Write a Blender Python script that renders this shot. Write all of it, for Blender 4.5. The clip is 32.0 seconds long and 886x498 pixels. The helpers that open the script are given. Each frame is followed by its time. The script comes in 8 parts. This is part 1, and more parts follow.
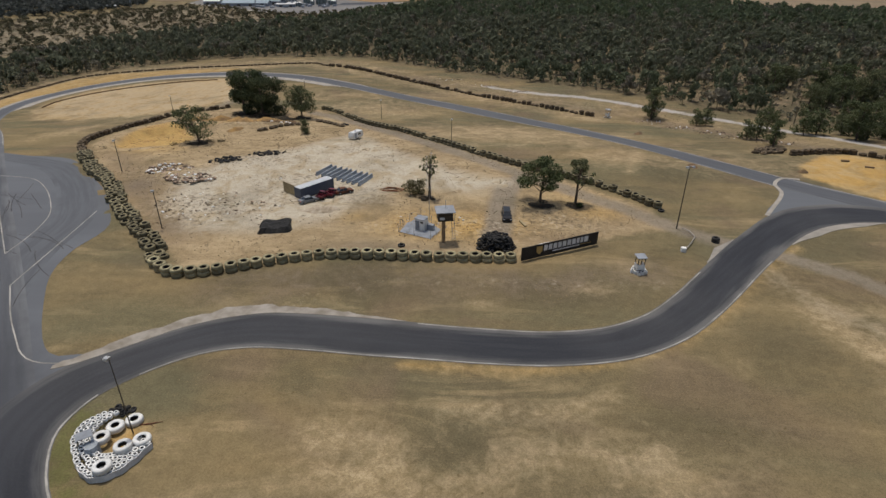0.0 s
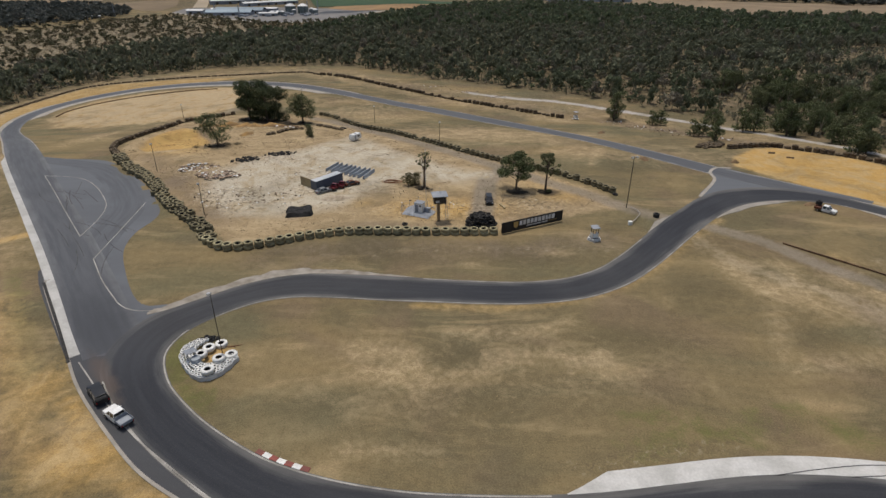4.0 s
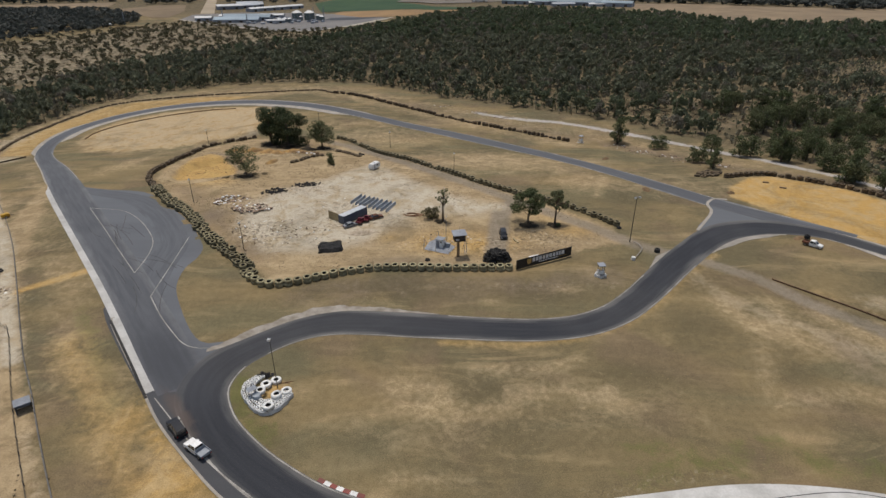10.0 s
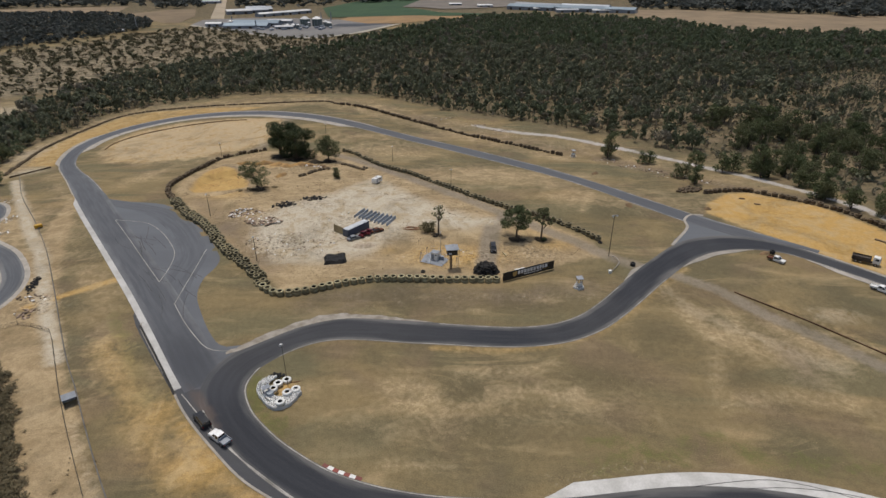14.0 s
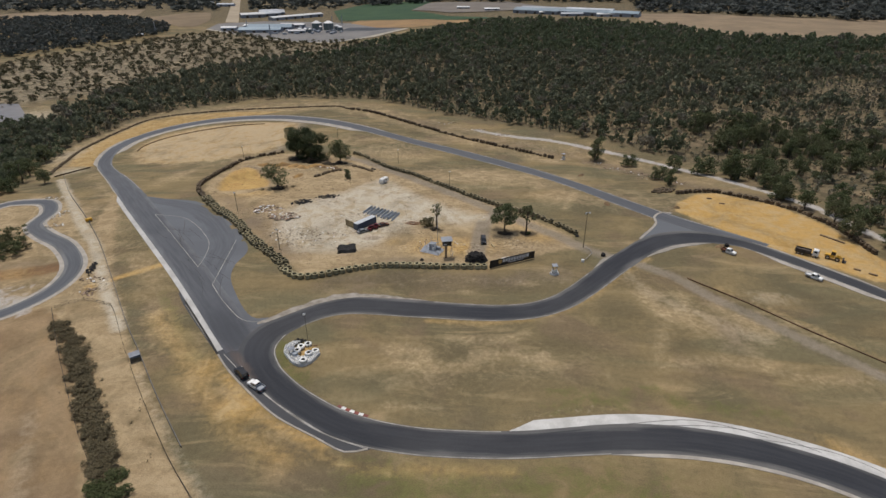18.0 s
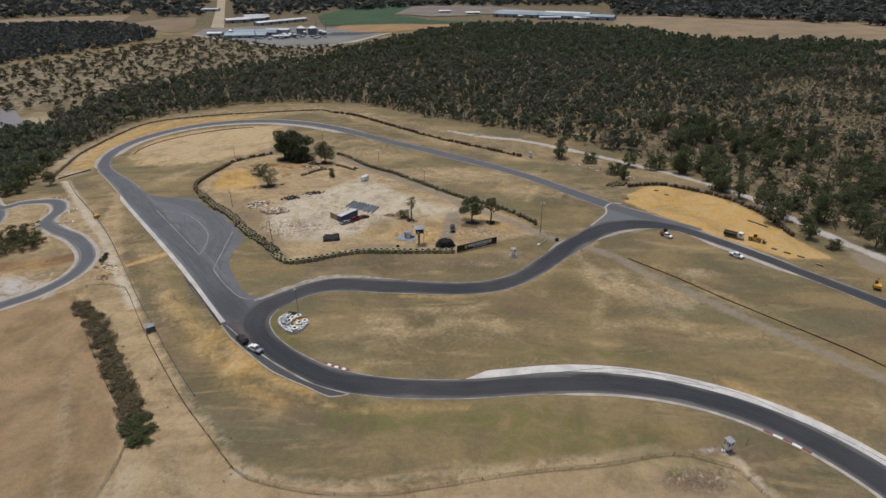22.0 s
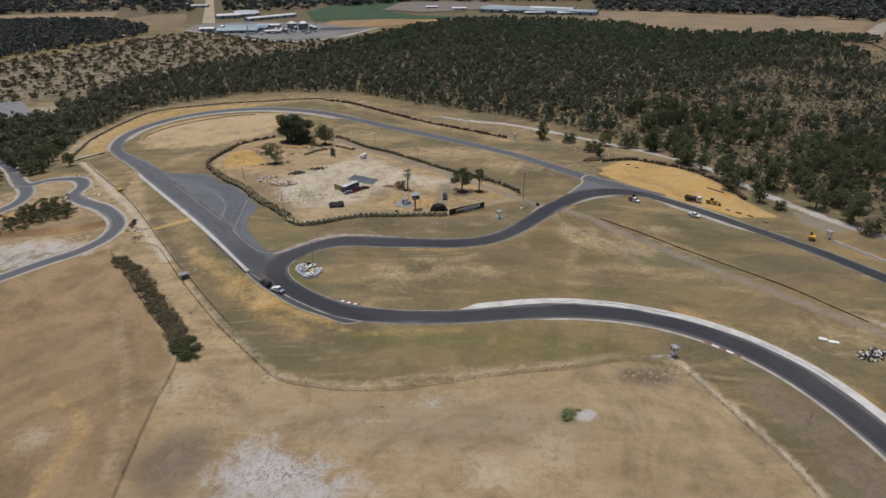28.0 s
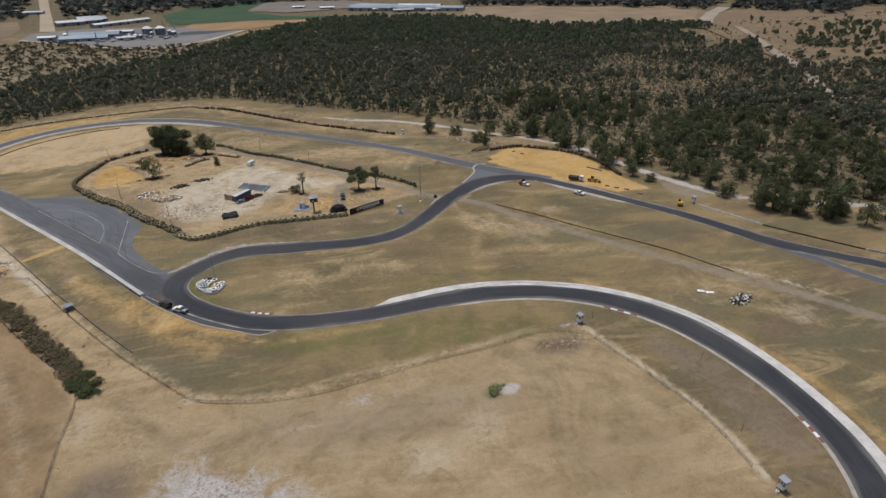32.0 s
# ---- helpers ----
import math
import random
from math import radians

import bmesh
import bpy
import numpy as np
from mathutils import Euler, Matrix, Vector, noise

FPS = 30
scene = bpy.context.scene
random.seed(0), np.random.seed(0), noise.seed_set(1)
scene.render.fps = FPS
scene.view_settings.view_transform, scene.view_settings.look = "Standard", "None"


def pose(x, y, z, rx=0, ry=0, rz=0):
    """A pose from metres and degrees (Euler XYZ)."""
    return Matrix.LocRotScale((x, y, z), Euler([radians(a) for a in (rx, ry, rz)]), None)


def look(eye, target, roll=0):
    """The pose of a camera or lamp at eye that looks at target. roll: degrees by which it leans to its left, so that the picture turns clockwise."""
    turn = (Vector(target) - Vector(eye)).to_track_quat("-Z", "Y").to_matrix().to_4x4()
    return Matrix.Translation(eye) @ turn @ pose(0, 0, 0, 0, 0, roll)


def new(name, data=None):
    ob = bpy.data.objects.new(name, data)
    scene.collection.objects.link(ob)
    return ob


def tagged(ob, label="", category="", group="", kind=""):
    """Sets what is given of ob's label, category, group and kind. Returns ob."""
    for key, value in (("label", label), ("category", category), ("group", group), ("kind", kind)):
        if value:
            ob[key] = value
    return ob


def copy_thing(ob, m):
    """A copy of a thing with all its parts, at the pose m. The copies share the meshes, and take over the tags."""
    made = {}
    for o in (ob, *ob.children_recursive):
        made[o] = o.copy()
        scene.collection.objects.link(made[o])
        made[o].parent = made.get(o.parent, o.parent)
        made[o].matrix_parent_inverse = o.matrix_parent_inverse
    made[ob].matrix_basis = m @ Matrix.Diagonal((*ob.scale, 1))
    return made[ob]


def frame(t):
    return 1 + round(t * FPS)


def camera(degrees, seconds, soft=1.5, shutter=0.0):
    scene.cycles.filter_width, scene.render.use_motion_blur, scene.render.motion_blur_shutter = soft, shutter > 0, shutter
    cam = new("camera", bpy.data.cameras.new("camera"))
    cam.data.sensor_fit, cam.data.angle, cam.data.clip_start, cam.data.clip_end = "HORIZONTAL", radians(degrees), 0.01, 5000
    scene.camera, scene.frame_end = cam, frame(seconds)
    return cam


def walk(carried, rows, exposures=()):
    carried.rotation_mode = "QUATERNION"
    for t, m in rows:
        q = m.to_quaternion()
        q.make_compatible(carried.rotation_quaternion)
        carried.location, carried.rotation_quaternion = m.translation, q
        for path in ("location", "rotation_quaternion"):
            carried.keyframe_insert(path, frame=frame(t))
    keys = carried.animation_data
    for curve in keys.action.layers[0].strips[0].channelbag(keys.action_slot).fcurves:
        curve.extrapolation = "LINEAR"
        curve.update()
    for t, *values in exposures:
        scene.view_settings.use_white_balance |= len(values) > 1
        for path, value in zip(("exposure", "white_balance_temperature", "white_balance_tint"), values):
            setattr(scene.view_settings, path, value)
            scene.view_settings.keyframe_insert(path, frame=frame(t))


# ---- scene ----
cam = camera(75.9, 32.0)
PATH = [
    (0, (-2.158, 2.572, 50.701), (-2.281, 4.346, 49.785), 0.4),
    (0.5, (-2.312, -1.326, 51.086), (-2.419, 0.451, 50.174), 0.5),
    (1, (-2.365, -4.851, 51.606), (-2.462, -3.072, 50.697), 0.5),
    (1.5, (-2.297, -8.579, 52.277), (-2.387, -6.798, 51.37), 0.4),
    (2, (-2.23, -12.283, 53.135), (-2.317, -10.502, 52.231), 0.3),
    (2.5, (-2.254, -15.766, 54.038), (-2.341, -13.984, 53.134), 0.3),
    (3, (-2.731, -18.876, 54.97), (-2.811, -17.094, 54.066), 0.2),
    (3.5, (-3.187, -21.663, 55.888), (-3.255, -19.879, 54.986), 0.2),
    (5.5, (-6.892, -28.343, 60.806), (-6.93, -26.563, 59.895), 0.1),
    (6, (-7.785, -28.933, 61.714), (-7.821, -27.152, 60.805), 0.1),
    (6.5, (-8.72, -29.195, 62.848), (-8.756, -27.415, 61.938), 0.0),
    (7, (-9.498, -29.443, 64.049), (-9.533, -27.663, 63.139), 0.1),
    (7.5, (-9.976, -29.707, 65.261), (-10.013, -27.927, 64.35), 0.0),
    (8, (-10.082, -30.003, 66.572), (-10.121, -28.223, 65.661), 0.1),
    (8.5, (-9.942, -30.25, 67.858), (-9.985, -28.47, 66.946), 0.1),
    (9, (-9.527, -30.592, 69.277), (-9.577, -28.813, 68.364), 0.0),
    (9.5, (-9.041, -31.156, 70.585), (-9.099, -29.378, 69.671), -0.1),
    (10, (-8.312, -31.735, 71.804), (-8.376, -29.957, 70.891), -0.0),
    (10.5, (-7.558, -32.538, 73.0), (-7.626, -30.76, 72.087), 0.0),
    (11, (-7.01, -33.514, 74.152), (-7.078, -31.734, 73.242), 0.0),
    (11.5, (-6.624, -34.501, 75.409), (-6.691, -32.721, 74.5), 0.1),
    (12, (-6.081, -35.913, 76.717), (-6.148, -34.131, 75.811), 0.3),
    (12.5, (-5.623, -37.396, 78.167), (-5.694, -35.616, 77.259), 0.2),
    (13, (-5.181, -39.097, 79.585), (-5.257, -37.318, 78.674), 0.1),
    (13.5, (-4.769, -41.28, 80.941), (-4.848, -39.501, 80.029), 0.1),
    (14, (-4.504, -43.63, 82.252), (-4.588, -41.853, 81.339), 0.1),
    (14.5, (-4.322, -46.299, 83.299), (-4.411, -44.522, 82.386), 0.1),
    (16.5, (-2.347, -58.798, 89.145), (-2.456, -57.026, 88.225), 0.1),
    (17, (-1.523, -62.294, 90.263), (-1.634, -60.521, 89.344), 0.0),
    (17.5, (-0.37, -65.815, 91.499), (-0.483, -64.042, 90.582), -0.0),
    (18, (0.987, -69.257, 92.612), (0.873, -67.483, 91.696), -0.0),
    (18.5, (2.441, -72.599, 93.801), (2.325, -70.824, 92.887), -0.2),
    (19, (3.881, -76.021, 95.027), (3.763, -74.246, 94.113), -0.2),
    (19.5, (5.421, -79.308, 96.345), (5.303, -77.532, 95.432), -0.1),
    (20, (6.663, -82.63, 97.628), (6.565, -80.854, 96.715), -0.1),
    (20.5, (7.431, -86.039, 98.71), (7.343, -84.261, 97.799), -0.1),
    (21, (8.062, -89.346, 99.509), (7.981, -87.567, 98.599), -0.1),
    (21.5, (8.372, -92.504, 99.959), (8.298, -90.727, 99.046), -0.2),
    (22, (8.357, -95.225, 100.099), (8.285, -93.447, 99.186), -0.2),
    (22.5, (8.384, -97.494, 100.068), (8.314, -95.717, 99.154), -0.2),
    (23, (8.254, -100.11, 100.045), (8.186, -98.332, 99.131), -0.3),
    (23.5, (8.048, -102.985, 99.953), (7.981, -101.207, 99.04), -0.3),
    (24, (7.849, -106.058, 99.81), (7.782, -104.279, 98.897), -0.3),
    (24.5, (7.751, -109.053, 99.657), (7.681, -107.275, 98.744), -0.3),
    (26.5, (8.671, -120.144, 99.461), (8.605, -118.367, 98.547), -0.2),
    (27, (8.369, -122.428, 99.464), (8.322, -120.65, 98.55), -0.2),
    (27.5, (7.835, -124.608, 99.621), (7.793, -122.831, 98.704), -0.1),
    (28, (7.172, -126.692, 99.77), (7.14, -124.917, 98.849), -0.2),
    (28.5, (6.363, -127.838, 99.799), (6.343, -126.063, 98.877), 0.0),
    (29, (5.284, -128.726, 99.791), (5.267, -126.951, 98.87), 0.2),
    (29.5, (4.123, -129.39, 99.833), (4.105, -127.616, 98.911), 0.1),
    (30, (3.199, -129.878, 99.962), (3.178, -128.105, 99.037), 0.0),
    (30.5, (2.831, -129.956, 100.079), (2.827, -128.184, 99.152), -0.1),
    (31, (2.678, -129.969, 100.072), (2.789, -128.201, 99.143), -0.3),
    (31.5, (2.353, -129.584, 99.926), (2.621, -127.833, 98.997), -0.7),
    (32, (1.536, -129.154, 99.834), (1.88, -127.416, 98.905), -0.7),
]
walk(cam, [(t, look(eye, target, roll)) for t, eye, target, roll in PATH], [(0, -0.05, 6850, 9), (14, -0.01, 6790, 9), (32, 0.0, 6660, 10)])

# ---- world and sun ----
SUN_FROM = Vector((-0.13, 0.22, 0.967)).normalized()
world = bpy.data.worlds.new("sky")
scene.world = world
world.use_nodes = True
wn = world.node_tree.nodes
sky = wn.new("ShaderNodeTexSky")
sky.sky_type, sky.sun_disc = "NISHITA", False
sky.sun_elevation = math.asin(SUN_FROM.z)
sky.sun_rotation = math.atan2(SUN_FROM.x, SUN_FROM.y)
sky.dust_density, sky.air_density = 3.0, 1.0
world.node_tree.links.new(sky.outputs[0], wn["Background"].inputs[0])
wn["Background"].inputs[1].default_value = 0.11
sun = new("sun", bpy.data.lights.new("sun", "SUN"))
sun.data.energy, sun.data.angle, sun.data.color = 2.4, radians(0.55), (1.0, 0.967, 0.92)
sun.matrix_world = look(SUN_FROM * 400, (0, 0, 0))


# ---- materials ----
def nodes_of(name, rough=0.85, metal=0.0):
    m = bpy.data.materials.new(name)
    m.use_nodes = True
    nt = m.node_tree
    b = nt.nodes["Principled BSDF"]
    b.inputs["Roughness"].default_value, b.inputs["Metallic"].default_value = rough, metal
    b.inputs["Specular IOR Level"].default_value = 0.3
    return m, nt, b


def add(nt, kind, **kw):
    n = nt.nodes.new(kind)
    for k, v in kw.items():
        if k == "op":
            n.operation = v
        elif k == "ins":
            for i, w in v.items():
                if isinstance(w, bpy.types.NodeSocket):
                    nt.links.new(w, n.inputs[i])
                else:
                    n.inputs[i].default_value = w
    return n


def noise_of(nt, vec, scale, detail=4.0, rough=0.55, distort=0.0):
    return add(nt, "ShaderNodeTexNoise", ins={"Vector": vec, "Scale": scale, "Detail": detail, "Roughness": rough, "Distortion": distort}).outputs["Fac"]


def ramp(nt, fac, a, b):
    n = nt.nodes.new("ShaderNodeMapRange")
    n.interpolation_type = "SMOOTHSTEP"
    nt.links.new(fac, n.inputs[0])
    n.inputs[1].default_value, n.inputs[2].default_value = a, b
    return n.outputs[0]


def mathn(nt, op, a, b=0.0):
    return add(nt, "ShaderNodeMath", op=op, ins={0: a, 1: b}).outputs[0]


def mix(nt, fac, a, b, kind="MIX"):
    n = nt.nodes.new("ShaderNodeMix")
    n.data_type, n.blend_type = "RGBA", kind
    for i, w in ((0, fac), (6, a), (7, b)):
        if isinstance(w, bpy.types.NodeSocket):
            nt.links.new(w, n.inputs[i])
        else:
            n.inputs[i].default_value = w if i == 0 else (*w, 1.0)
    return n.outputs[2]


def bump(nt, b, height, strength=0.3, dist=0.05):
    n = add(nt, "ShaderNodeBump", ins={"Strength": strength, "Distance": dist, "Height": height})
    nt.links.new(n.outputs[0], b.inputs["Normal"])


def mat(name, c1, c2, scale=1.0, rough=0.8, metal=0.0, fine=9.0, vary=0.25, relief=0.02, spec=0.3):
    """Two-colour surface: broad stains, fine grain, and a lightness of its own for each object."""
    m, nt, b = nodes_of(name, rough, metal)
    b.inputs["Specular IOR Level"].default_value = spec
    tc = nt.nodes.new("ShaderNodeTexCoord").outputs["Object"]
    info = nt.nodes.new("ShaderNodeObjectInfo").outputs["Random"]
    broad = noise_of(nt, tc, scale, 3.0)
    grain = noise_of(nt, tc, scale * fine, 2.0)
    col = mix(nt, ramp(nt, broad, 0.32, 0.68), c1, c2)
    lift = mathn(nt, "ADD", mathn(nt, "MULTIPLY", grain, 0.4), 0.8)
    lift = mathn(nt, "MULTIPLY", lift, mathn(nt, "ADD", mathn(nt, "MULTIPLY", info, vary), 1 - vary / 2))
    rgb = nt.nodes.new("ShaderNodeCombineColor")
    for i in range(3):
        nt.links.new(lift, rgb.inputs[i])
    nt.links.new(mix(nt, 1.0, col, rgb.outputs[0], "MULTIPLY"), b.inputs["Base Color"])
    if relief:
        bump(nt, b, grain, 0.4, relief)
    return m


def leaf_mat(name, c1, c2, dry):
    """Foliage: leaf by leaf lightness, and a tint of each tree's own where the mesh holds one."""
    m, nt, b = nodes_of(name, 0.7)
    b.inputs["Specular IOR Level"].default_value = 0.15
    geo = nt.nodes.new("ShaderNodeNewGeometry").outputs["Random Per Island"]
    info = nt.nodes.new("ShaderNodeObjectInfo").outputs["Random"]
    own = add(nt, "ShaderNodeAttribute")
    own.attribute_name = "tint"
    col = mix(nt, geo, c1, c2)
    col = mix(nt, mathn(nt, "MULTIPLY", info, 0.35), col, dry)
    col = mix(nt, own.outputs["Fac"], col, dry)
    nt.links.new(col, b.inputs["Base Color"])
    thin = add(nt, "ShaderNodeBsdfTranslucent", ins={"Color": col})
    both = add(nt, "ShaderNodeMixShader", ins={0: 0.3, 1: b.outputs[0], 2: thin.outputs[0]})
    nt.links.new(both.outputs[0], nt.nodes["Material Output"].inputs[0])
    return m


def asphalt_mat(name, edge, rubber, band=0.5):
    """Worn asphalt: u runs across the lane, v along it in metres."""
    m, nt, b = nodes_of(name, 0.88)
    uv = nt.nodes.new("ShaderNodeUVMap").outputs[0]
    sep = add(nt, "ShaderNodeSeparateXYZ", ins={0: uv})
    pos = nt.nodes.new("ShaderNodeNewGeometry").outputs["Position"]
    stretch = add(nt, "ShaderNodeCombineXYZ", ins={0: mathn(nt, "MULTIPLY", sep.outputs[0], 9.0), 1: mathn(nt, "MULTIPLY", sep.outputs[1], 0.06)})
    streak = noise_of(nt, stretch.outputs[0], 1.0, 5.0, 0.6)
    drift = noise_of(nt, pos, 0.03, 2.0)
    mid = mathn(nt, "ADD", 0.5, mathn(nt, "MULTIPLY", mathn(nt, "SUBTRACT", drift, 0.5), 0.42))
    off = mathn(nt, "ABSOLUTE", mathn(nt, "SUBTRACT", sep.outputs[0], mid))
    off = mathn(nt, "ADD", off, mathn(nt, "MULTIPLY", mathn(nt, "SUBTRACT", streak, 0.5), 0.34))
    worn = ramp(nt, off, band, 0.28)
    worn = mathn(nt, "MULTIPLY", worn, mathn(nt, "ADD", 0.84, mathn(nt, "MULTIPLY", ramp(nt, noise_of(nt, pos, 0.022, 3.0), 0.4, 0.58), 0.16)))
    patchy = noise_of(nt, pos, 0.11, 4.0)
    base = mix(nt, ramp(nt, patchy, 0.35, 0.7), edge, [v * 0.72 for v in edge])
    col = mix(nt, worn, base, mix(nt, ramp(nt, streak, 0.36, 0.66), rubber, [v * 1.22 + 0.004 for v in rubber]))
    speck = noise_of(nt, pos, 7.0, 3.0, 0.7)
    col = mix(nt, mathn(nt, "MULTIPLY", ramp(nt, speck, 0.45, 0.8), 0.1), col, (0.22, 0.21, 0.2))
    def spot(at, along_, across, edge_lo, rag):
        """An uneven stain round a place, longer along the straight than across it."""
        d = add(nt, "ShaderNodeVectorMath", op="SUBTRACT", ins={0: pos, 1: (*at, 0)}).outputs[0]
        p = add(nt, "ShaderNodeVectorMath", op="DOT_PRODUCT", ins={0: d, 1: (0.66 / along_, -0.75 / along_, 0)}).outputs["Value"]
        q = add(nt, "ShaderNodeVectorMath", op="DOT_PRODUCT", ins={0: d, 1: (0.75 / across, 0.66 / across, 0)}).outputs["Value"]
        r = mathn(nt, "SQRT", mathn(nt, "ADD", mathn(nt, "MULTIPLY", p, p), mathn(nt, "MULTIPLY", q, q)))
        r = mathn(nt, "ADD", r, mathn(nt, "MULTIPLY", mathn(nt, "SUBTRACT", noise_of(nt, pos, 0.35, 5.0, 0.65), 0.5), rag))
        return ramp(nt, r, 1.15, edge_lo)

    # rubber and reddish dust where the run-off meets the hairpin
    col = mix(nt, mathn(nt, "MULTIPLY", spot((-66, 56), 24, 9, 0.1, 0.5), 0.72), col, [v * 1.9 for v in (0.0225, 0.024, 0.028)])
    col = mix(nt, mathn(nt, "MULTIPLY", spot((-57.8, 42.8), 9.5, 1.7, 0.25, 1.3), 0.55), col, (0.105, 0.076, 0.062))
    nt.links.new(col, b.inputs["Base Color"])
    bump(nt, b, speck, 0.3, 0.02)
    return m


def ground_mat():
    m, nt, b = nodes_of("ground_soil", 0.95)
    b.inputs["Specular IOR Level"].default_value = 0.1
    pos = nt.nodes.new("ShaderNodeNewGeometry").outputs["Position"]
    flat = add(nt, "ShaderNodeVectorMath", op="MULTIPLY", ins={0: pos, 1: (1, 1, 0)}).outputs[0]
    long_ = add(nt, "ShaderNodeVectorMath", op="MULTIPLY", ins={0: pos, 1: (0.45, 1.6, 0)}).outputs[0]
    n_big = noise_of(nt, flat, 0.02, 5.0, 0.6, 0.9)
    n_mid = noise_of(nt, long_, 0.075, 6.0, 0.66, 1.1)
    n_swirl = noise_of(nt, flat, 0.028, 5.0, 0.55, 2.2)
    n_streak = noise_of(nt, flat, 0.045, 4.0, 0.5, 2.8)
    n_patch = noise_of(nt, flat, 0.16, 6.0, 0.68, 0.8)
    n_small = noise_of(nt, flat, 0.75, 6.0, 0.7, 0.3)
    n_fine = noise_of(nt, flat, 4.0, 4.0, 0.75)
    edge = mathn(nt, "MULTIPLY", mathn(nt, "SUBTRACT", mathn(nt, "ADD", mathn(nt, "MULTIPLY", n_patch, 0.7), mathn(nt, "MULTIPLY", n_small, 0.3)), 0.5), 2.6)

    def cover(name, lo=0.2, hi=0.8, ragged=1.0):
        a = add(nt, "ShaderNodeAttribute")
        a.attribute_name = name
        f = a.outputs["Fac"]
        # broken edges, but nothing where the cover is absent
        return ramp(nt, mathn(nt, "ADD", f, mathn(nt, "MULTIPLY", mathn(nt, "MULTIPLY", edge, ragged), ramp(nt, f, 0.0, 0.35))), lo, hi)

    grass = mix(nt, ramp(nt, n_big, 0.38, 0.62), DRY_GRASS, DULL_GRASS)
    grass = mix(nt, mathn(nt, "MULTIPLY", ramp(nt, n_mid, 0.5, 0.7), 0.72), grass, STRAW)
    grass = mix(nt, mathn(nt, "MULTIPLY", ramp(nt, n_mid, 0.47, 0.32), 0.38), grass, [v * 0.86 for v in DULL_GRASS])
    grass = mix(nt, mathn(nt, "MULTIPLY", ramp(nt, n_patch, 0.58, 0.74), 0.35), grass, DULL_GRASS)
    grass = mix(nt, mathn(nt, "MULTIPLY", ramp(nt, n_patch, 0.42, 0.26), 0.22), grass, BARE_LIGHT)
    n_soft = noise_of(nt, flat, 0.05, 3.0, 0.45, 0.6)
    n_hue = noise_of(nt, long_, 0.034, 3.0, 0.5, 0.9)
    grass = mix(nt, mathn(nt, "MULTIPLY", ramp(nt, n_soft, 0.5, 0.68), 0.6), grass, BROWN_TURF)
    grass = mix(nt, mathn(nt, "MULTIPLY", ramp(nt, n_hue, 0.5, 0.66), 0.6), grass, GREY_TURF)
    grass = mix(nt, mathn(nt, "MULTIPLY", ramp(nt, n_hue, 0.46, 0.3), 0.5), grass, WARM_TURF)
    grass = mix(nt, mathn(nt, "MULTIPLY", cover("olive", 0.0, 1.0, 0.3), 0.8), grass, mix(nt, n_small, [v * 0.68 for v in DULL_GRASS], [v * 0.95 for v in DULL_GRASS]))
    grass = mix(nt, mathn(nt, "MULTIPLY", cover("straw", 0.0, 1.0, 0.35), 0.85), grass, mix(nt, ramp(nt, n_small, 0.4, 0.65), STRAW, STRAW_LIGHT))
    tufts = noise_of(nt, flat, 1.5, 3.0, 0.62, 0.4)
    grass = mix(nt, mathn(nt, "MULTIPLY", ramp(nt, tufts, 0.55, 0.68), 0.16), grass, [v * 0.6 for v in DULL_GRASS])
    grass = mix(nt, mathn(nt, "MULTIPLY", ramp(nt, tufts, 0.42, 0.3), 0.13), grass, STRAW)
    col = mix(nt, cover("wood"), grass, mix(nt, ramp(nt, n_patch, 0.4, 0.62), LITTER, SANDY_LITTER))
    col = mix(nt, cover("bare", 0.15, 0.95, 0.6), col, mix(nt, mathn(nt, "ADD", mathn(nt, "MULTIPLY", ramp(nt, n_patch, 0.34, 0.66), 0.5), mathn(nt, "MULTIPLY", ramp(nt, n_mid, 0.36, 0.64), 0.5)), BARE, BARE_LIGHT))
    col = mix(nt, cover("yard"), col, mix(nt, mathn(nt, "MULTIPLY", ramp(nt, n_streak, 0.5, 0.7), 0.5), mix(nt, ramp(nt, n_swirl, 0.36, 0.66), YARD, YARD_LIGHT), YARD_ORANGE))
    col = mix(nt, mathn(nt, "MULTIPLY", cover("dirt", 0.0, 1.0, 0.6), 0.9), col, mix(nt, ramp(nt, n_patch, 0.36, 0.66), DIRT, DIRT_LIGHT))
    col = mix(nt, mathn(nt, "MULTIPLY", cover("umber", 0.05, 0.95, 0.5), 0.85), col, mix(nt, n_patch, UMBER, [v * 1.3 for v in UMBER]))
    col = mix(nt, mathn(nt, "MULTIPLY", cover("rust"), 0.85), col, mix(nt, n_patch, RUST_SOIL, [v * 0.6 for v in RUST_SOIL]))
    col = mix(nt, mathn(nt, "MULTIPLY", cover("green"), 0.75), col, GREEN)
    col = mix(nt, cover("sand", 0.1, 0.95, 0.5), col, mix(nt, ramp(nt, n_patch, 0.38, 0.66), SAND, SAND_LIGHT))
    col = mix(nt, cover("ochre", 0.1, 0.9, 0.5), col, mix(nt, ramp(nt, n_patch, 0.36, 0.64), OCHRE, OCHRE_DARK))
    col = mix(nt, mathn(nt, "MULTIPLY", cover("grey", 0.15, 0.9, 0.4), 0.9), col, mix(nt, n_patch, GREY, [v * 1.15 for v in GREY]))
    col = mix(nt, cover("pale", 0.12, 0.9, 0.75), col, mix(nt, mathn(nt, "MULTIPLY", ramp(nt, n_small, 0.54, 0.7), 0.55), mix(nt, ramp(nt, n_patch, 0.42, 0.66), PALE, PALE_WARM), DIRT_LIGHT))
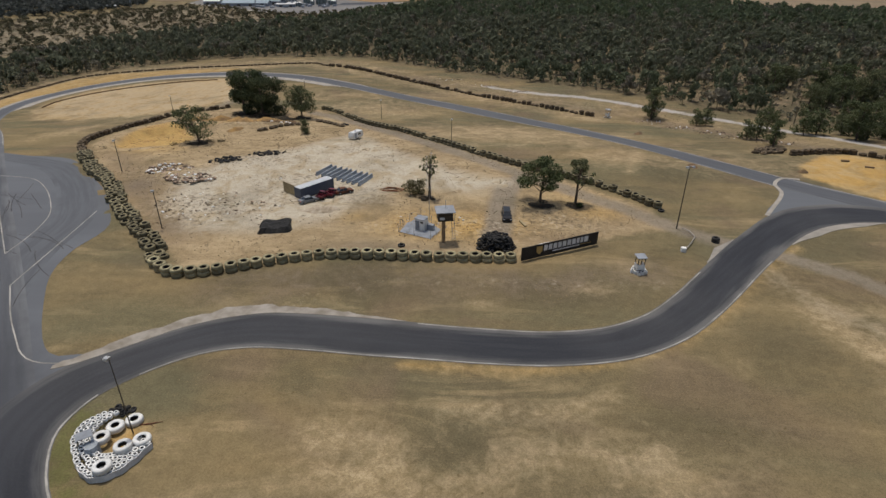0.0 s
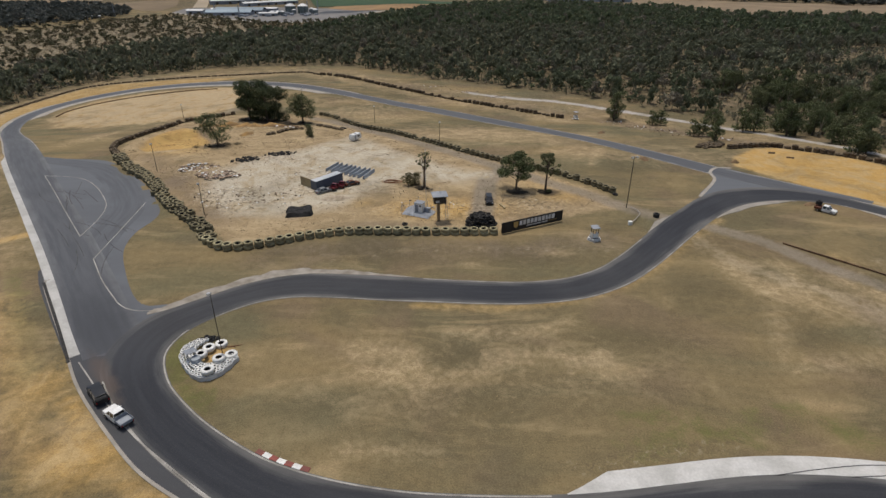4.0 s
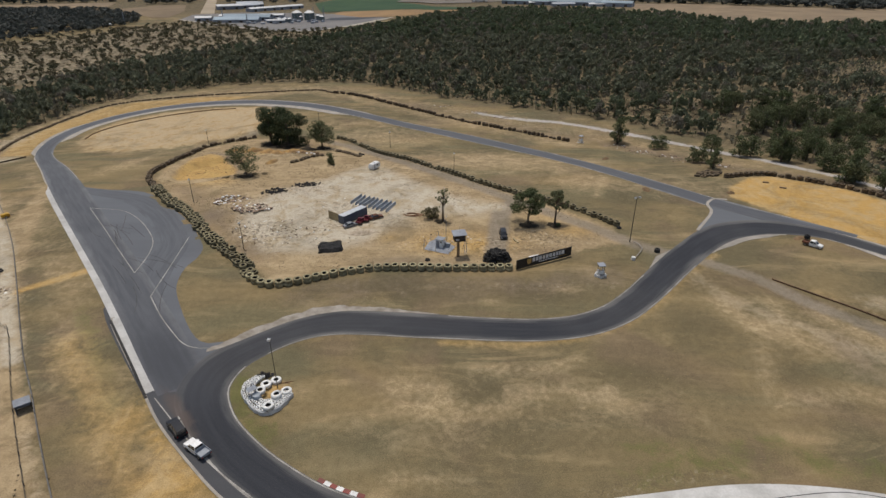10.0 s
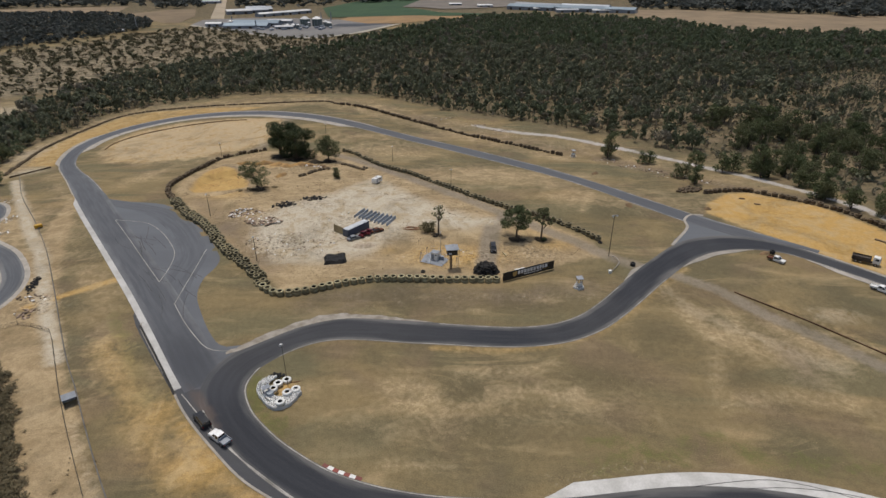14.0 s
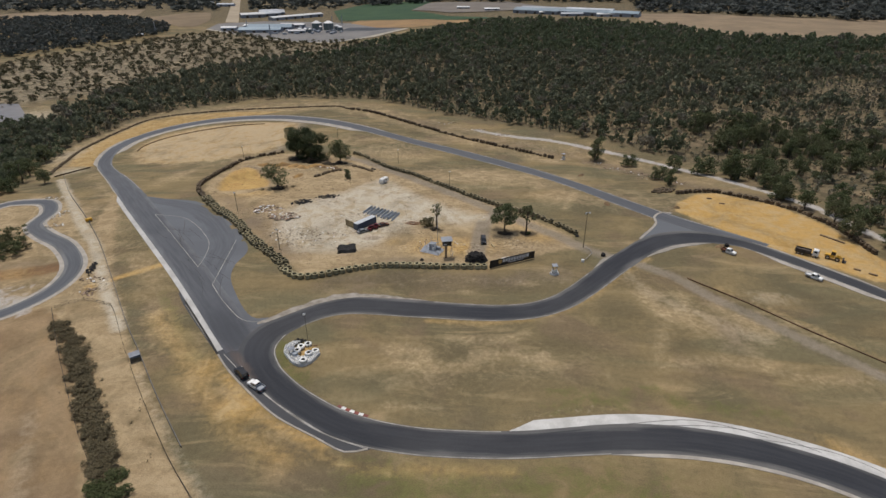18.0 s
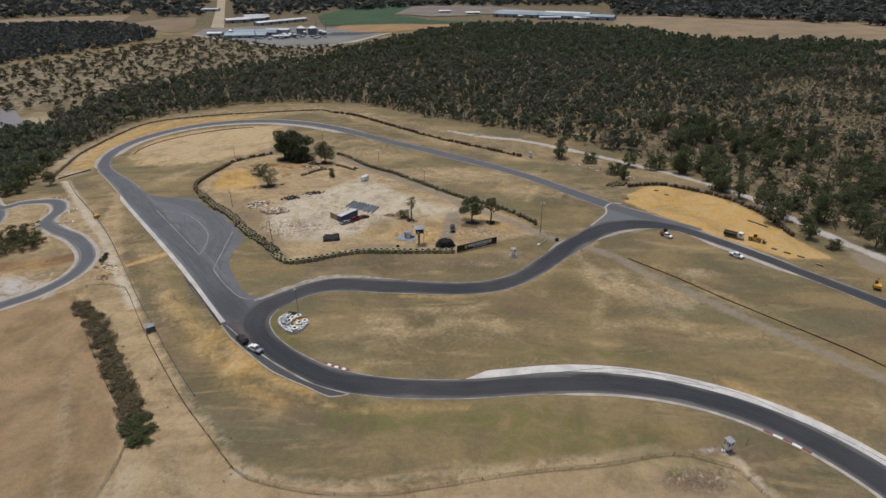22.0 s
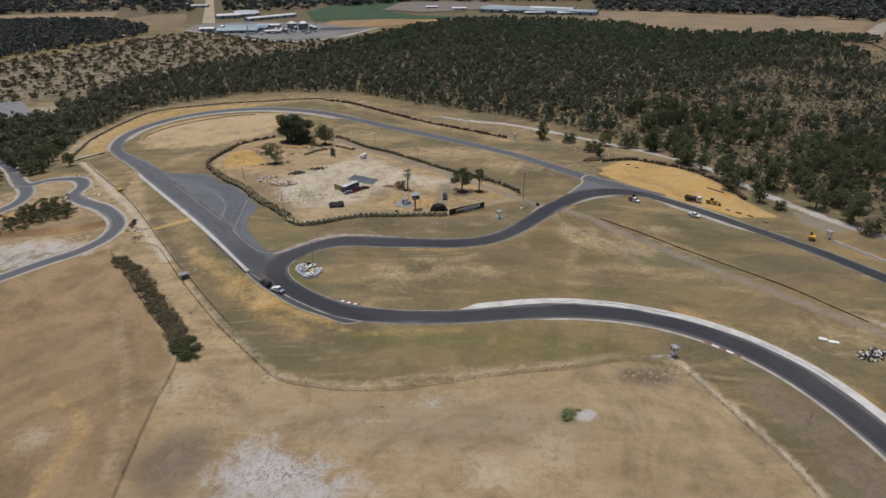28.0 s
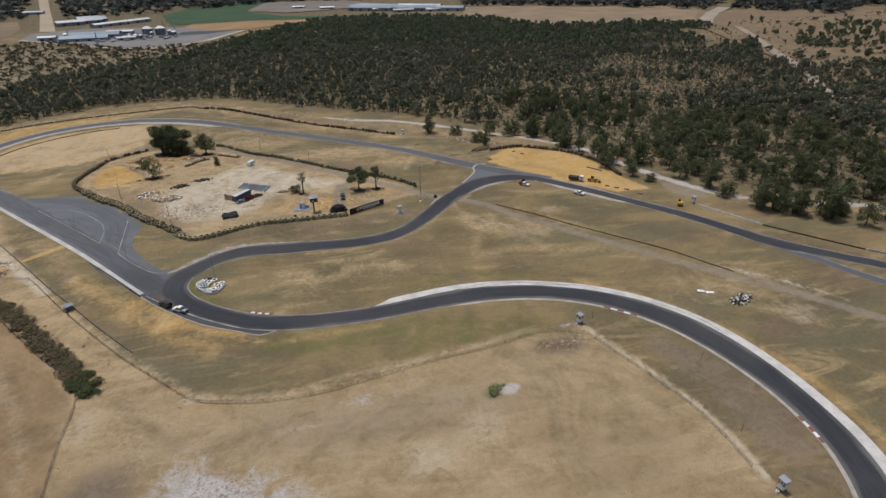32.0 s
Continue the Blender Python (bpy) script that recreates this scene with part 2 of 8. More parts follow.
    col = mix(nt, cover("chalk"), col, mix(nt, ramp(nt, n_small, 0.5, 0.68), CHALK_WHITE, CHALK_GREY))
    specks = noise_of(nt, flat, 0.85, 5.0, 0.66, 0.8)
    col = mix(nt, mathn(nt, "MULTIPLY", mathn(nt, "MULTIPLY", ramp(nt, specks, 0.52, 0.585), cover("debris", 0.0, 1.0, 0.3)), 0.8), col, (0.085, 0.066, 0.046))
    col = mix(nt, mathn(nt, "MULTIPLY", mathn(nt, "MULTIPLY", ramp(nt, specks, 0.43, 0.37), cover("debris", 0.0, 1.0, 0.3)), 0.6), col, PALE)
    stain = mathn(nt, "MULTIPLY", ramp(nt, noise_of(nt, flat, 0.033, 5.0, 0.62, 1.4), 0.5, 0.68), 0.32)
    col = mix(nt, stain, col, [v * 0.62 for v in DULL_GRASS])
    grit = mathn(nt, "ADD", mathn(nt, "MULTIPLY", n_small, 0.32), mathn(nt, "ADD", mathn(nt, "MULTIPLY", n_fine, 0.56), mathn(nt, "MULTIPLY", n_patch, 0.12)))
    lift = mathn(nt, "ADD", mathn(nt, "MULTIPLY", ramp(nt, grit, 0.34, 0.66), 0.56), 0.73)
    rgb = nt.nodes.new("ShaderNodeCombineColor")
    for i in range(3):
        nt.links.new(lift, rgb.inputs[i])
    col = mix(nt, 1.0, col, rgb.outputs[0], "MULTIPLY")
    nt.links.new(col, b.inputs["Base Color"])
    bump(nt, b, mathn(nt, "ADD", n_small, mathn(nt, "MULTIPLY", n_fine, 0.4)), 0.6, 0.25)
    return m


DRY_GRASS, DULL_GRASS, STRAW = (0.2, 0.152, 0.08), (0.124, 0.104, 0.06), (0.32, 0.24, 0.133)
BROWN_TURF, GREY_TURF, WARM_TURF = (0.155, 0.113, 0.074), (0.118, 0.111, 0.066), (0.262, 0.188, 0.095)
UMBER = (0.142, 0.112, 0.082)
STRAW_LIGHT, RUST_SOIL = (0.45, 0.35, 0.215), (0.2, 0.115, 0.062)
BARE, BARE_LIGHT = (0.24, 0.175, 0.098), (0.38, 0.29, 0.175)
YARD, YARD_LIGHT = (0.205, 0.143, 0.082), (0.272, 0.194, 0.113)
YARD_ORANGE = (0.262, 0.176, 0.092)
DIRT, DIRT_LIGHT = (0.125, 0.092, 0.06), (0.185, 0.138, 0.093)
SAND, SAND_LIGHT = (0.42, 0.262, 0.09), (0.39, 0.278, 0.138)
CHALK_WHITE, CHALK_GREY = (0.375, 0.355, 0.338), (0.235, 0.205, 0.168)
PALE, PALE_WARM = (0.455, 0.405, 0.32), (0.33, 0.265, 0.172)
OCHRE, OCHRE_DARK = (0.455, 0.305, 0.118), (0.36, 0.225, 0.085)
GREY, GREEN = (0.2, 0.168, 0.128), (0.1, 0.105, 0.035)
LITTER, SANDY_LITTER = (0.09, 0.075, 0.045), (0.165, 0.128, 0.078)

M = {
    "ground": ground_mat(),
    "asphalt": asphalt_mat("worn_asphalt", (0.125, 0.122, 0.118), (0.0215, 0.0235, 0.029), 0.5),
    "loop_asphalt": asphalt_mat("loop_asphalt", (0.14, 0.144, 0.153), (0.07, 0.074, 0.083)),
    "old_asphalt": asphalt_mat("old_asphalt", (0.13, 0.137, 0.15), (0.1, 0.106, 0.118)),
    "apron_asphalt": asphalt_mat("apron_asphalt", (0.085, 0.085, 0.086), (0.052, 0.053, 0.057)),
    "run_off": asphalt_mat("run_off_asphalt", (0.112, 0.119, 0.132), (0.08, 0.085, 0.095)),
    "kart_asphalt": asphalt_mat("kart_asphalt", (0.15, 0.15, 0.152), (0.072, 0.077, 0.086), 0.42),
    "line": mat("worn_line_paint", (0.36, 0.345, 0.315), (0.18, 0.17, 0.15), 0.22),
    "concrete": mat("pale_concrete", (0.5, 0.49, 0.47), (0.38, 0.37, 0.35), 0.25, 0.85, fine=14),
    "kerb": mat("weathered_kerb_concrete", (0.34, 0.31, 0.27), (0.25, 0.23, 0.2), 0.3, 0.9, fine=14),
    "worn_slab": mat("dusty_worn_concrete", (0.3, 0.272, 0.235), (0.19, 0.165, 0.132), 0.4, 0.92, fine=8),
    "white": mat("white_paint", (0.72, 0.72, 0.7), (0.58, 0.57, 0.54), 0.8, 0.6),
    "red": mat("faded_red_paint", (0.225, 0.06, 0.048), (0.16, 0.06, 0.05), 0.8, 0.7),
    "tyre": mat("dusty_tyre_rubber", (0.31, 0.275, 0.165), (0.19, 0.165, 0.1), 1.2, 0.92, vary=0.5),
    "tyre_olive": mat("dusty_olive_brown_rubber", (0.2, 0.172, 0.1), (0.115, 0.097, 0.06), 1.2, 0.92, vary=0.5),
    "tyre_dark": mat("black_tyre_rubber", (0.02, 0.02, 0.021), (0.04, 0.037, 0.033), 1.2, 0.85, vary=0.5),
    "tyre_brown": mat("dusty_brown_tyre_rubber", (0.13, 0.095, 0.058), (0.075, 0.057, 0.038), 1.2, 0.92, vary=0.5),
    "bark": mat("grey_brown_bark", (0.12, 0.09, 0.065), (0.07, 0.055, 0.042), 2.0, 0.95, relief=0.04),
    "leaf": leaf_mat("gum_leaves", (0.058, 0.078, 0.034), (0.128, 0.15, 0.072), (0.172, 0.152, 0.09)),
    "leaf_dense": leaf_mat("dark_gum_leaves", (0.042, 0.058, 0.028), (0.09, 0.108, 0.052), (0.13, 0.118, 0.07)),
    "leaf_olive": leaf_mat("brown_olive_leaves", (0.085, 0.08, 0.04), (0.15, 0.135, 0.07), (0.19, 0.155, 0.09)),
    "leaf_far": leaf_mat("woodland_leaves", (0.08, 0.104, 0.054), (0.13, 0.158, 0.088), (0.19, 0.17, 0.13)),
    "leaf_grey": leaf_mat("grey_bare_twigs", (0.085, 0.078, 0.066), (0.15, 0.138, 0.118), (0.1, 0.105, 0.07)),
    # Greyed leaf colour: the haze of distance is painted in.
    "leaf_hazed": leaf_mat("distant_dark_leaves", (0.048, 0.055, 0.05), (0.076, 0.087, 0.078), (0.085, 0.087, 0.08)),
    "leaf_scrub": leaf_mat("olive_heath_leaves", (0.066, 0.068, 0.038), (0.115, 0.112, 0.064), (0.16, 0.13, 0.085)),
    "leaf_dry": leaf_mat("dry_brown_scrub_leaves", (0.09, 0.08, 0.046), (0.145, 0.122, 0.075), (0.2, 0.155, 0.105)),
    "steel": mat("galvanised_steel", (0.4, 0.41, 0.42), (0.3, 0.31, 0.32), 1.5, 0.5, 0.7, spec=0.5),
    "dark_steel": mat("dark_weathered_steel", (0.09, 0.075, 0.06), (0.06, 0.05, 0.042), 1.5, 0.7, 0.3),
}


# ---- shape of the land ----
def ease(v):
    v = np.clip(v, 0, 1)
    return v * v * (3 - 2 * v)


def bell(x, y, cx, cy, rx, ry):
    return np.exp(-(((x - cx) / rx) ** 2 + ((y - cy) / ry) ** 2))


def land(x, y):
    """Height of the ground: level round the track, falling to the far bend, a wooded rise beyond."""
    x, y = np.asarray(x, float), np.asarray(y, float)
    z = -6.5 * ease((y - 150) / 90)
    left = np.clip(-x - 85, 0, 165)
    z = z - 0.06 * np.where(left < 30, left * left / 60, left - 15)
    z = z + 4 * bell(x, y, 300, 800, 250, 330) * ease((y - 340) / 300)
    z = z - 2.6 * ease((1.2 - ((x + 107) / 14) ** 2 - ((y - 180) / 21) ** 2) / 0.45)
    # the dug-out bank and spoil inside the tyre wall
    z = z + 1.6 * bell(x, y, -84, 197, 13, 7)
    z = z + 0.7 * bell(x, y, -78, 136, 9, 5) + 0.5 * bell(x, y, -40, 111, 5, 3)
    return z


def spline(pts, step=2.0, closed=False):
    """Even samples of a smooth curve through the points (any number of values each)."""
    p = np.array(pts, float)
    p = np.vstack([p[-1], p, p[:2]]) if closed else np.vstack([2 * p[0] - p[1], p, 2 * p[-1] - p[-2]])
    out = []
    for a, b, c, d in zip(p, p[1:], p[2:], p[3:]):
        n = max(2, int(np.linalg.norm((c - b)[:2]) / step))
        for k in range(n):
            t = k / n
            out.append(0.5 * (2 * b + (c - a) * t + (2 * a - 5 * b + 4 * c - d) * t * t + (3 * b - a - 3 * c + d) * t ** 3))
    if not closed:
        out.append(p[-2])
    return np.array(out)


def mesh_of(name, verts, faces, material, parent=None, uvs=None, smooth=False):
    me = bpy.data.meshes.new(name)
    me.from_pydata([tuple(v) for v in verts], [], faces)
    if uvs is not None:
        lay = me.uv_layers.new(name="UVMap")
        idx = np.empty(len(me.loops), np.int32)
        me.loops.foreach_get("vertex_index", idx)
        lay.data.foreach_set("uv", np.asarray(uvs, np.float32)[idx].ravel())
    me.materials.append(material)
    if smooth:
        me.polygons.foreach_set("use_smooth", [True] * len(me.polygons))
    ob = new(name, me)
    ob.parent = parent
    return ob


def sides(line):
    """Unit vectors to the left of a sampled line."""
    t = np.gradient(line[:, :2], axis=0)
    t /= np.linalg.norm(t, axis=1)[:, None] + 1e-9
    return np.stack([-t[:, 1], t[:, 0]], 1)


def strip(name, left, right, material, lift, parent=None, across=1, thick=0.0):
    """A paved strip between two sampled edges that follows the land; thick: a raised slab of that height."""
    n = len(left)
    run = np.concatenate([[0], np.cumsum(np.linalg.norm(np.diff((left + right) / 2, axis=0), axis=1))])
    verts, uvs, faces = [], [], []
    for i in range(n):
        for j in range(across + 1):
            u = j / across
            q = left[i] * (1 - u) + right[i] * u
            verts.append((q[0], q[1], float(land(q[0], q[1])) + lift + thick))
            uvs.append((u, run[i]))
    w = across + 1
    for i in range(n - 1):
        for j in range(across):
            a = i * w + j
            faces.append((a, a + 1, a + w + 1, a + w))
    if thick:
        k = len(verts)
        for i in range(n):
            for q, u in ((left[i], 0), (right[i], 1)):
                verts.append((q[0], q[1], float(land(q[0], q[1])) - 0.05))
                uvs.append((u, run[i]))
        for i in range(n - 1):
            a, b = i * w, k + 2 * i
            faces.append((a, a + w, b + 2, b))
            faces.append((a + across, b + 1, b + 3, a + w + across))
        faces.append((0, k, k + 1, across))
        e = (n - 1) * w
        faces.append((e, e + across, k + 2 * n - 1, k + 2 * n - 2))
    return mesh_of(name, verts, faces, material, parent, uvs)


def lane(name, pts, material, lift, parent=None, across=6, step=2.0):
    s = spline(pts, step)
    n = sides(s)
    h = s[:, 2:3] / 2
    return strip(name, s[:, :2] + n * h, s[:, :2] - n * h, material, lift, parent, across), s


def beside(s, side, gap, width, a=0.0, b=1.0):
    """The two edges of a band that runs along a lane's edge: side 1 left, -1 right; gap outwards from the edge."""
    i, j = int(a * (len(s) - 1)), int(b * (len(s) - 1)) + 1
    n = sides(s)[i:j] * side
    c, h = s[i:j, :2], s[i:j, 2:3] / 2
    p, q = c + n * (h + gap), c + n * (h + gap + width)
    return (p, q) if side < 0 else (q, p)


def area(name, pts, material, lift, parent=None, step=2.0, smooth=True):
    """A flat cover over an outline, cut into bands so that it follows the land."""
    p = spline(pts, step, True) if smooth else np.array(pts, float)
    p = p[:, :2]
    ys = np.unique(np.round(np.concatenate([np.arange(p[:, 1].min(), p[:, 1].max(), step), p[:, 1]]), 3))
    keep = [ys[0]]
    for y in ys[1:]:
        if y - keep[-1] > 0.15:
            keep.append(y)
    verts, faces, uvs = [], [], []
    q = np.roll(p, -1, 0)

    def cuts(y):
        k = (p[:, 1] > y) != (q[:, 1] > y)
        return np.sort(p[k, 0] + (y - p[k, 1]) * (q[k, 0] - p[k, 0]) / (q[k, 1] - p[k, 1]))

    for y0, y1 in zip(keep, keep[1:]):
        a, b = cuts(y0 + 1e-4), cuts(y1 - 1e-4)
        if len(a) != len(b):
            a = b = cuts((y0 + y1) / 2)
        for k in range(0, len(a) - 1, 2):
            m = max(1, int(max(a[k + 1] - a[k], b[k + 1] - b[k]) / (step * 2)))
            for j in range(m):
                c = len(verts)
                for y, row, u in ((y0, a, j), (y0, a, j + 1), (y1, b, j + 1), (y1, b, j)):
                    x = row[k] + (row[k + 1] - row[k]) * u / m
                    verts.append((x, y, float(land(x, y)) + lift))
                    uvs.append((0.5, y))
                faces.append((c, c + 1, c + 2, c + 3))
    return mesh_of(name, verts, faces, material, parent, uvs)


def inside(pts, x, y):
    p = np.array(pts, float)
    q = np.roll(p, -1, 0)
    hit = np.zeros(np.shape(x), bool)
    for (ax, ay), (bx, by) in zip(p[:, :2], q[:, :2]):
        if ay != by:
            k = (ay > y) != (by > y)
            hit ^= k & (x < ax + (y - ay) * (bx - ax) / (by - ay))
    return hit


def distance(pts, x, y, closed=False):
    p = np.array(pts, float)[:, :2]
    if closed:
        p = np.vstack([p, p[:1]])
    best = np.full(np.shape(x), 1e9)
    for a, b in zip(p, p[1:]):
        d = b - a
        t = np.clip(((x - a[0]) * d[0] + (y - a[1]) * d[1]) / (d @ d + 1e-9), 0, 1)
        best = np.minimum(best, np.hypot(x - a[0] - t * d[0], y - a[1] - t * d[1]))
    return best


def spread(pts, x, y, soft):
    """1 well inside an outline, 0 well outside, one half on it."""
    d = distance(pts, x, y, True)
    return ease(0.5 + np.where(inside(pts, x, y), d, -d) / (2 * soft))


def along(pts, x, y, width, soft):
    return ease(0.5 + (width / 2 - distance(pts, x, y)) / (2 * soft))


# ---- plan: the lanes (x, y, width) and the outlines of each ground cover ----
STRAIGHT = [(254, -98, 8.6), (222, -38, 7.5), (206, -13, 7.5), (196, 2.5, 7), (187.2, 12.2, 7), (180.4, 18.1, 6.9), (173.5, 24.3, 7.5), (166.8, 30.8, 8.6), (161, 38, 8.6), (156.4, 46.1, 7.8), (151.9, 53.7, 7.4), (147.2, 61, 7.2),
            (142.3, 68.4, 6.9), (136.8, 75.8, 6.7), (131.1, 82.9, 6.3), (125.4, 90.2, 6.2), (120.1, 96.7, 6.2), (114.5, 103.4, 6.2), (108.6, 110.1, 6.4), (102, 117.2, 6.6), (95.7, 122.6, 7.6), (87.1, 125.6, 9.6),
            (78.9, 125.6, 10.4), (70.4, 122.8, 10.2), (63.4, 117.9, 9.5), (57, 111.5, 8.9), (51.4, 105.2, 8.8), (45.6, 98.3, 8.6), (39.8, 91.1, 8.4), (33.8, 84, 8.1), (27.1, 77.4, 8), (18.9, 72.7, 8.2)]
HAIRPIN = [(9.4, 70.6, 8.4), (-0.1, 70.4, 8.7), (-9.1, 70.8, 8.9), (-17.5, 71.3, 9.4), (-27, 71.8, 9.3), (-35.9, 71.4, 9.0), (-43.4, 68.5, 8.4), (-50.2, 63, 8.6), (-55.2, 56.5, 9.8), (-55.9, 48.3, 9.8), (-51.1, 40.5, 8.2),
           (-44.5, 34.1, 7.8), (-37.8, 29.1, 7.9), (-29.8, 24.4, 8.2), (-21.2, 21.5, 8.3), (-12.2, 20, 8.1), (-4.1, 19.6, 8), (5.8, 19.8, 7.9), (14, 20.5, 7.9), (22.7, 21.8, 8.2), (32.4, 23.2, 8.7), (40.7, 23.8, 8.6),
           (49.9, 23.4, 8.4), (59.2, 21.9, 8.2), (68.3, 19.2, 8), (76.8, 15.4, 8.2), (84.6, 10.4, 8.6), (91.3, 4.5, 9), (97.4, -3.1, 9.3), (101.8, -11, 9.6), (105.1, -20, 9.3), (107.2, -28.7, 8.8), (108.4, -37, 8.2),
           (108.8, -45.9, 8), (108.2, -55, 8), (105.8, -64, 8.1), (101.8, -72.5, 8.1), (96.8, -79.6, 8.2), (86, -90, 8.2), (68, -120, 8.6), (42, -152, 8.6), (10, -178, 8.6)]
RACE = STRAIGHT + HAIRPIN
OUTER = [(104, 118, 9), (89.3, 131.3, 8.6), (74.5, 144.7, 8.2), (61.2, 160.3, 8.5), (50.1, 176.7, 8.5), (39.1, 193.3, 8.9), (27.2, 209.2, 9.6), (13.1, 223.8, 9.6), (-2.6, 237.2, 9.2), (-18.6, 249, 8.6), (-35.4, 260.5, 8.3),
         (-50.3, 272, 8.3), (-66.3, 284.2, 8.6), (-83.2, 296, 8.8), (-100.8, 306.3, 8.8), (-118.2, 315.2, 9), (-136.5, 322.6, 9.3), (-157.1, 326.2, 9.8), (-178.2, 325, 10.2), (-198, 317.6, 10.4), (-213.6, 303.4, 10.2),
         (-223, 284, 9.2), (-224.6, 263, 8.2), (-219.3, 242.8, 7.6), (-209, 224.3, 7.4), (-196.3, 208.9, 7.8), (-182.9, 194, 9.1), (-169.8, 178.6, 10), (-156.9, 163.2, 10.4), (-144.1, 148.1, 10.4), (-130.9, 132.8, 10.2),
         (-118.2, 118.2, 10), (-104.9, 103, 10), (-91.5, 87.6, 9.9), (-78.7, 72.4, 9.8), (-66, 57, 9.7), (-60, 50, 9.6)]
PIT_LANE = [(161.5, 33, 3.6), (166, 24.6, 4.2), (169.4, 19.4, 4.6), (173, 11.4, 4.5), (178.4, 1.6, 4.8), (190, -17, 5), (200, -34, 5), (228, -80, 5)]
KART = [(-158, 45, 5.8), (-146.9, 57.7, 5.8), (-137.5, 67, 5.8), (-133.2, 80, 5.8), (-137.5, 94.4, 5.8), (-151.9, 109.8, 5.8), (-167.1, 119.9, 5.8), (-178.5, 130, 5.8),
        (-182, 144, 5.8), (-192.3, 155, 5.8), (-207.7, 155.5, 5.8), (-218.6, 150.3, 5.8), (-249.6, 184, 5.8), (-285, 218, 5.8)]
KART_LINK = [(-219, 151, 5.8), (-207.5, 137, 5.8), (-203.2, 124, 5.8), (-206, 110, 5.8), (-214, 92, 5.8)]
KART_EDGE = [(-350, -20, 5.8), (-245, 8, 5.8), (-200, 24, 5.8), (-158, 45, 5.8)]
PADDOCK = [(-150, 160), (-135.2, 154.5), (-124.8, 152.1), (-116.3, 148.2), (-105.4, 137.6), (-92.4, 124.5), (-83, 111.5), (-79.8, 105.8), (-79.2, 100.5), (-79.9, 95.2), (-79, 88.8),
           (-76.7, 82.9), (-72.1, 75.4), (-67.9, 69.3), (-64.3, 65), (-60.9, 63.1), (-55, 64), (-54, 57), (-62, 48), (-74, 60), (-88, 79), (-100, 92.5), (-128, 124.5),
           (-157, 161)]
FORK = [(104, 122), (84, 142), (75.5, 149), (71.6, 143), (71.3, 138.5), (69.5, 134.5), (62, 124), (68, 119), (80, 121.3), (99, 120)]
APRON = [(-90, 77.5), (-87, 70.5), (-60.3, 40.3), (-50.6, 31.3), (-42.5, 24.8), (-32.4, 19.4), (-25.3, 15.8), (-19.5, 17.2), (-30, 23), (-45, 33), (-62, 50), (-84, 76)]
TYRES_OUT = [(-229, 207), (-233, 215), (-237, 225), (-245, 251), (-247.5, 275), (-247, 300), (-243, 330), (-229, 344), (-188, 352), (-142, 352), (-106, 350), (-95, 341), (-76.4, 332.7),
             (-48, 307), (-22, 283), (0, 265), (21, 250.6), (42, 235.3)]
TYRES_NEAR = [(5.1, 97), (-8, 96.2), (-22, 96.3), (-29, 95.8), (-35.6, 94.1), (-42, 91.5), (-48, 88.5), (-53.8, 86.5), (-57.5, 87), (-60.9, 89.6)]
TYRES_LEFT = [(-61.5, 91), (-64, 95), (-68.4, 100.4), (-75.5, 107.2), (-84.2, 116.7), (-92.2, 127.3), (-105.3, 140.1), (-116.6, 152.9), (-123.6, 162.3),
              (-128.1, 172.4), (-129.4, 187.4), (-129.8, 206.7), (-128.5, 222.5), (-122, 231), (-110, 238)]
TYRES_FAR = [(-69.2, 236.8), (-61.2, 230.1), (-45, 208.5), (-31.6, 195.7), (-19.4, 180.7), (-8.6, 168.5), (1.2, 158.1), (10.2, 150.3), (18.8, 144.5), (27, 138.5), (33.8, 130.8), (38.3, 125.2)]
TYRES_RIGHT = [(88.6, 171.4), (97, 174.3), (107.5, 175.5), (115.5, 169.2), (124.6, 161.2), (132.6, 151.4), (138.2, 138.1), (139.8, 127.4), (140.4, 116.1)]
SAND_TRAP = [(86, 160), (98, 172), (107, 174), (126, 159), (136, 140), (139, 118), (146, 96), (129, 96), (111, 113), (96, 131), (82, 150)]
SAND_BEND = [(-214, 222), (-234, 226), (-244, 251), (-246, 290), (-241, 330), (-228, 341), (-188, 348), (-142, 342), (-158, 333), (-190, 326), (-216, 308), (-228, 282), (-228, 252)]
ENCLOSURE = [(5, 98), (-25, 97), (-44, 92), (-56, 88), (-64, 97), (-85, 119), (-118, 157), (-128, 180), (-128, 222), (-112, 236), (-70, 235), (-46, 206), (-9, 166),
             (20, 142), (36, 124), (40, 114), (21, 107)]
PALE_YARD = [(-79, 132), (-74, 150), (-58, 164), (-46, 186), (-38, 180), (-28, 166), (-12, 150), (3, 140), (-2, 130), (-20, 133), (-30, 122), (-33, 112), (-44, 105), (-62, 104), (-75, 118)]
QUARRY = [(-119, 171), (-112, 171.5), (-104.5, 173.5), (-98.8, 178), (-100.5, 186), (-106, 194), (-112.5, 201.5), (-120.5, 208), (-123.5, 200), (-122, 184)]
FIELD_YARD = [(-128, 68), (-118, 58), (-102, 41), (-71, -1), (-66, -29), (-60, -70), (-120, -110), (-260, -60), (-240, 0), (-165, 40)]
BEND_INFIELD = [(-207, 248), (-211, 268), (-207, 288), (-190, 305), (-158, 313), (-122, 307), (-113, 285), (-116, 252), (-124, 240), (-145, 228), (-170, 222), (-190, 227)]
SOUTH = [(-170, 180), (-121, 90), (-88, 46), (-62, 14), (-43, -5), (-30, -11), (0, -10), (30, -3), (57, 2), (69, 0), (76, -13), (84, -35), (86, -60), (84, -84), (60, -112), (20, -150), (-40, -190), (-140, -200), (-130, 60)]
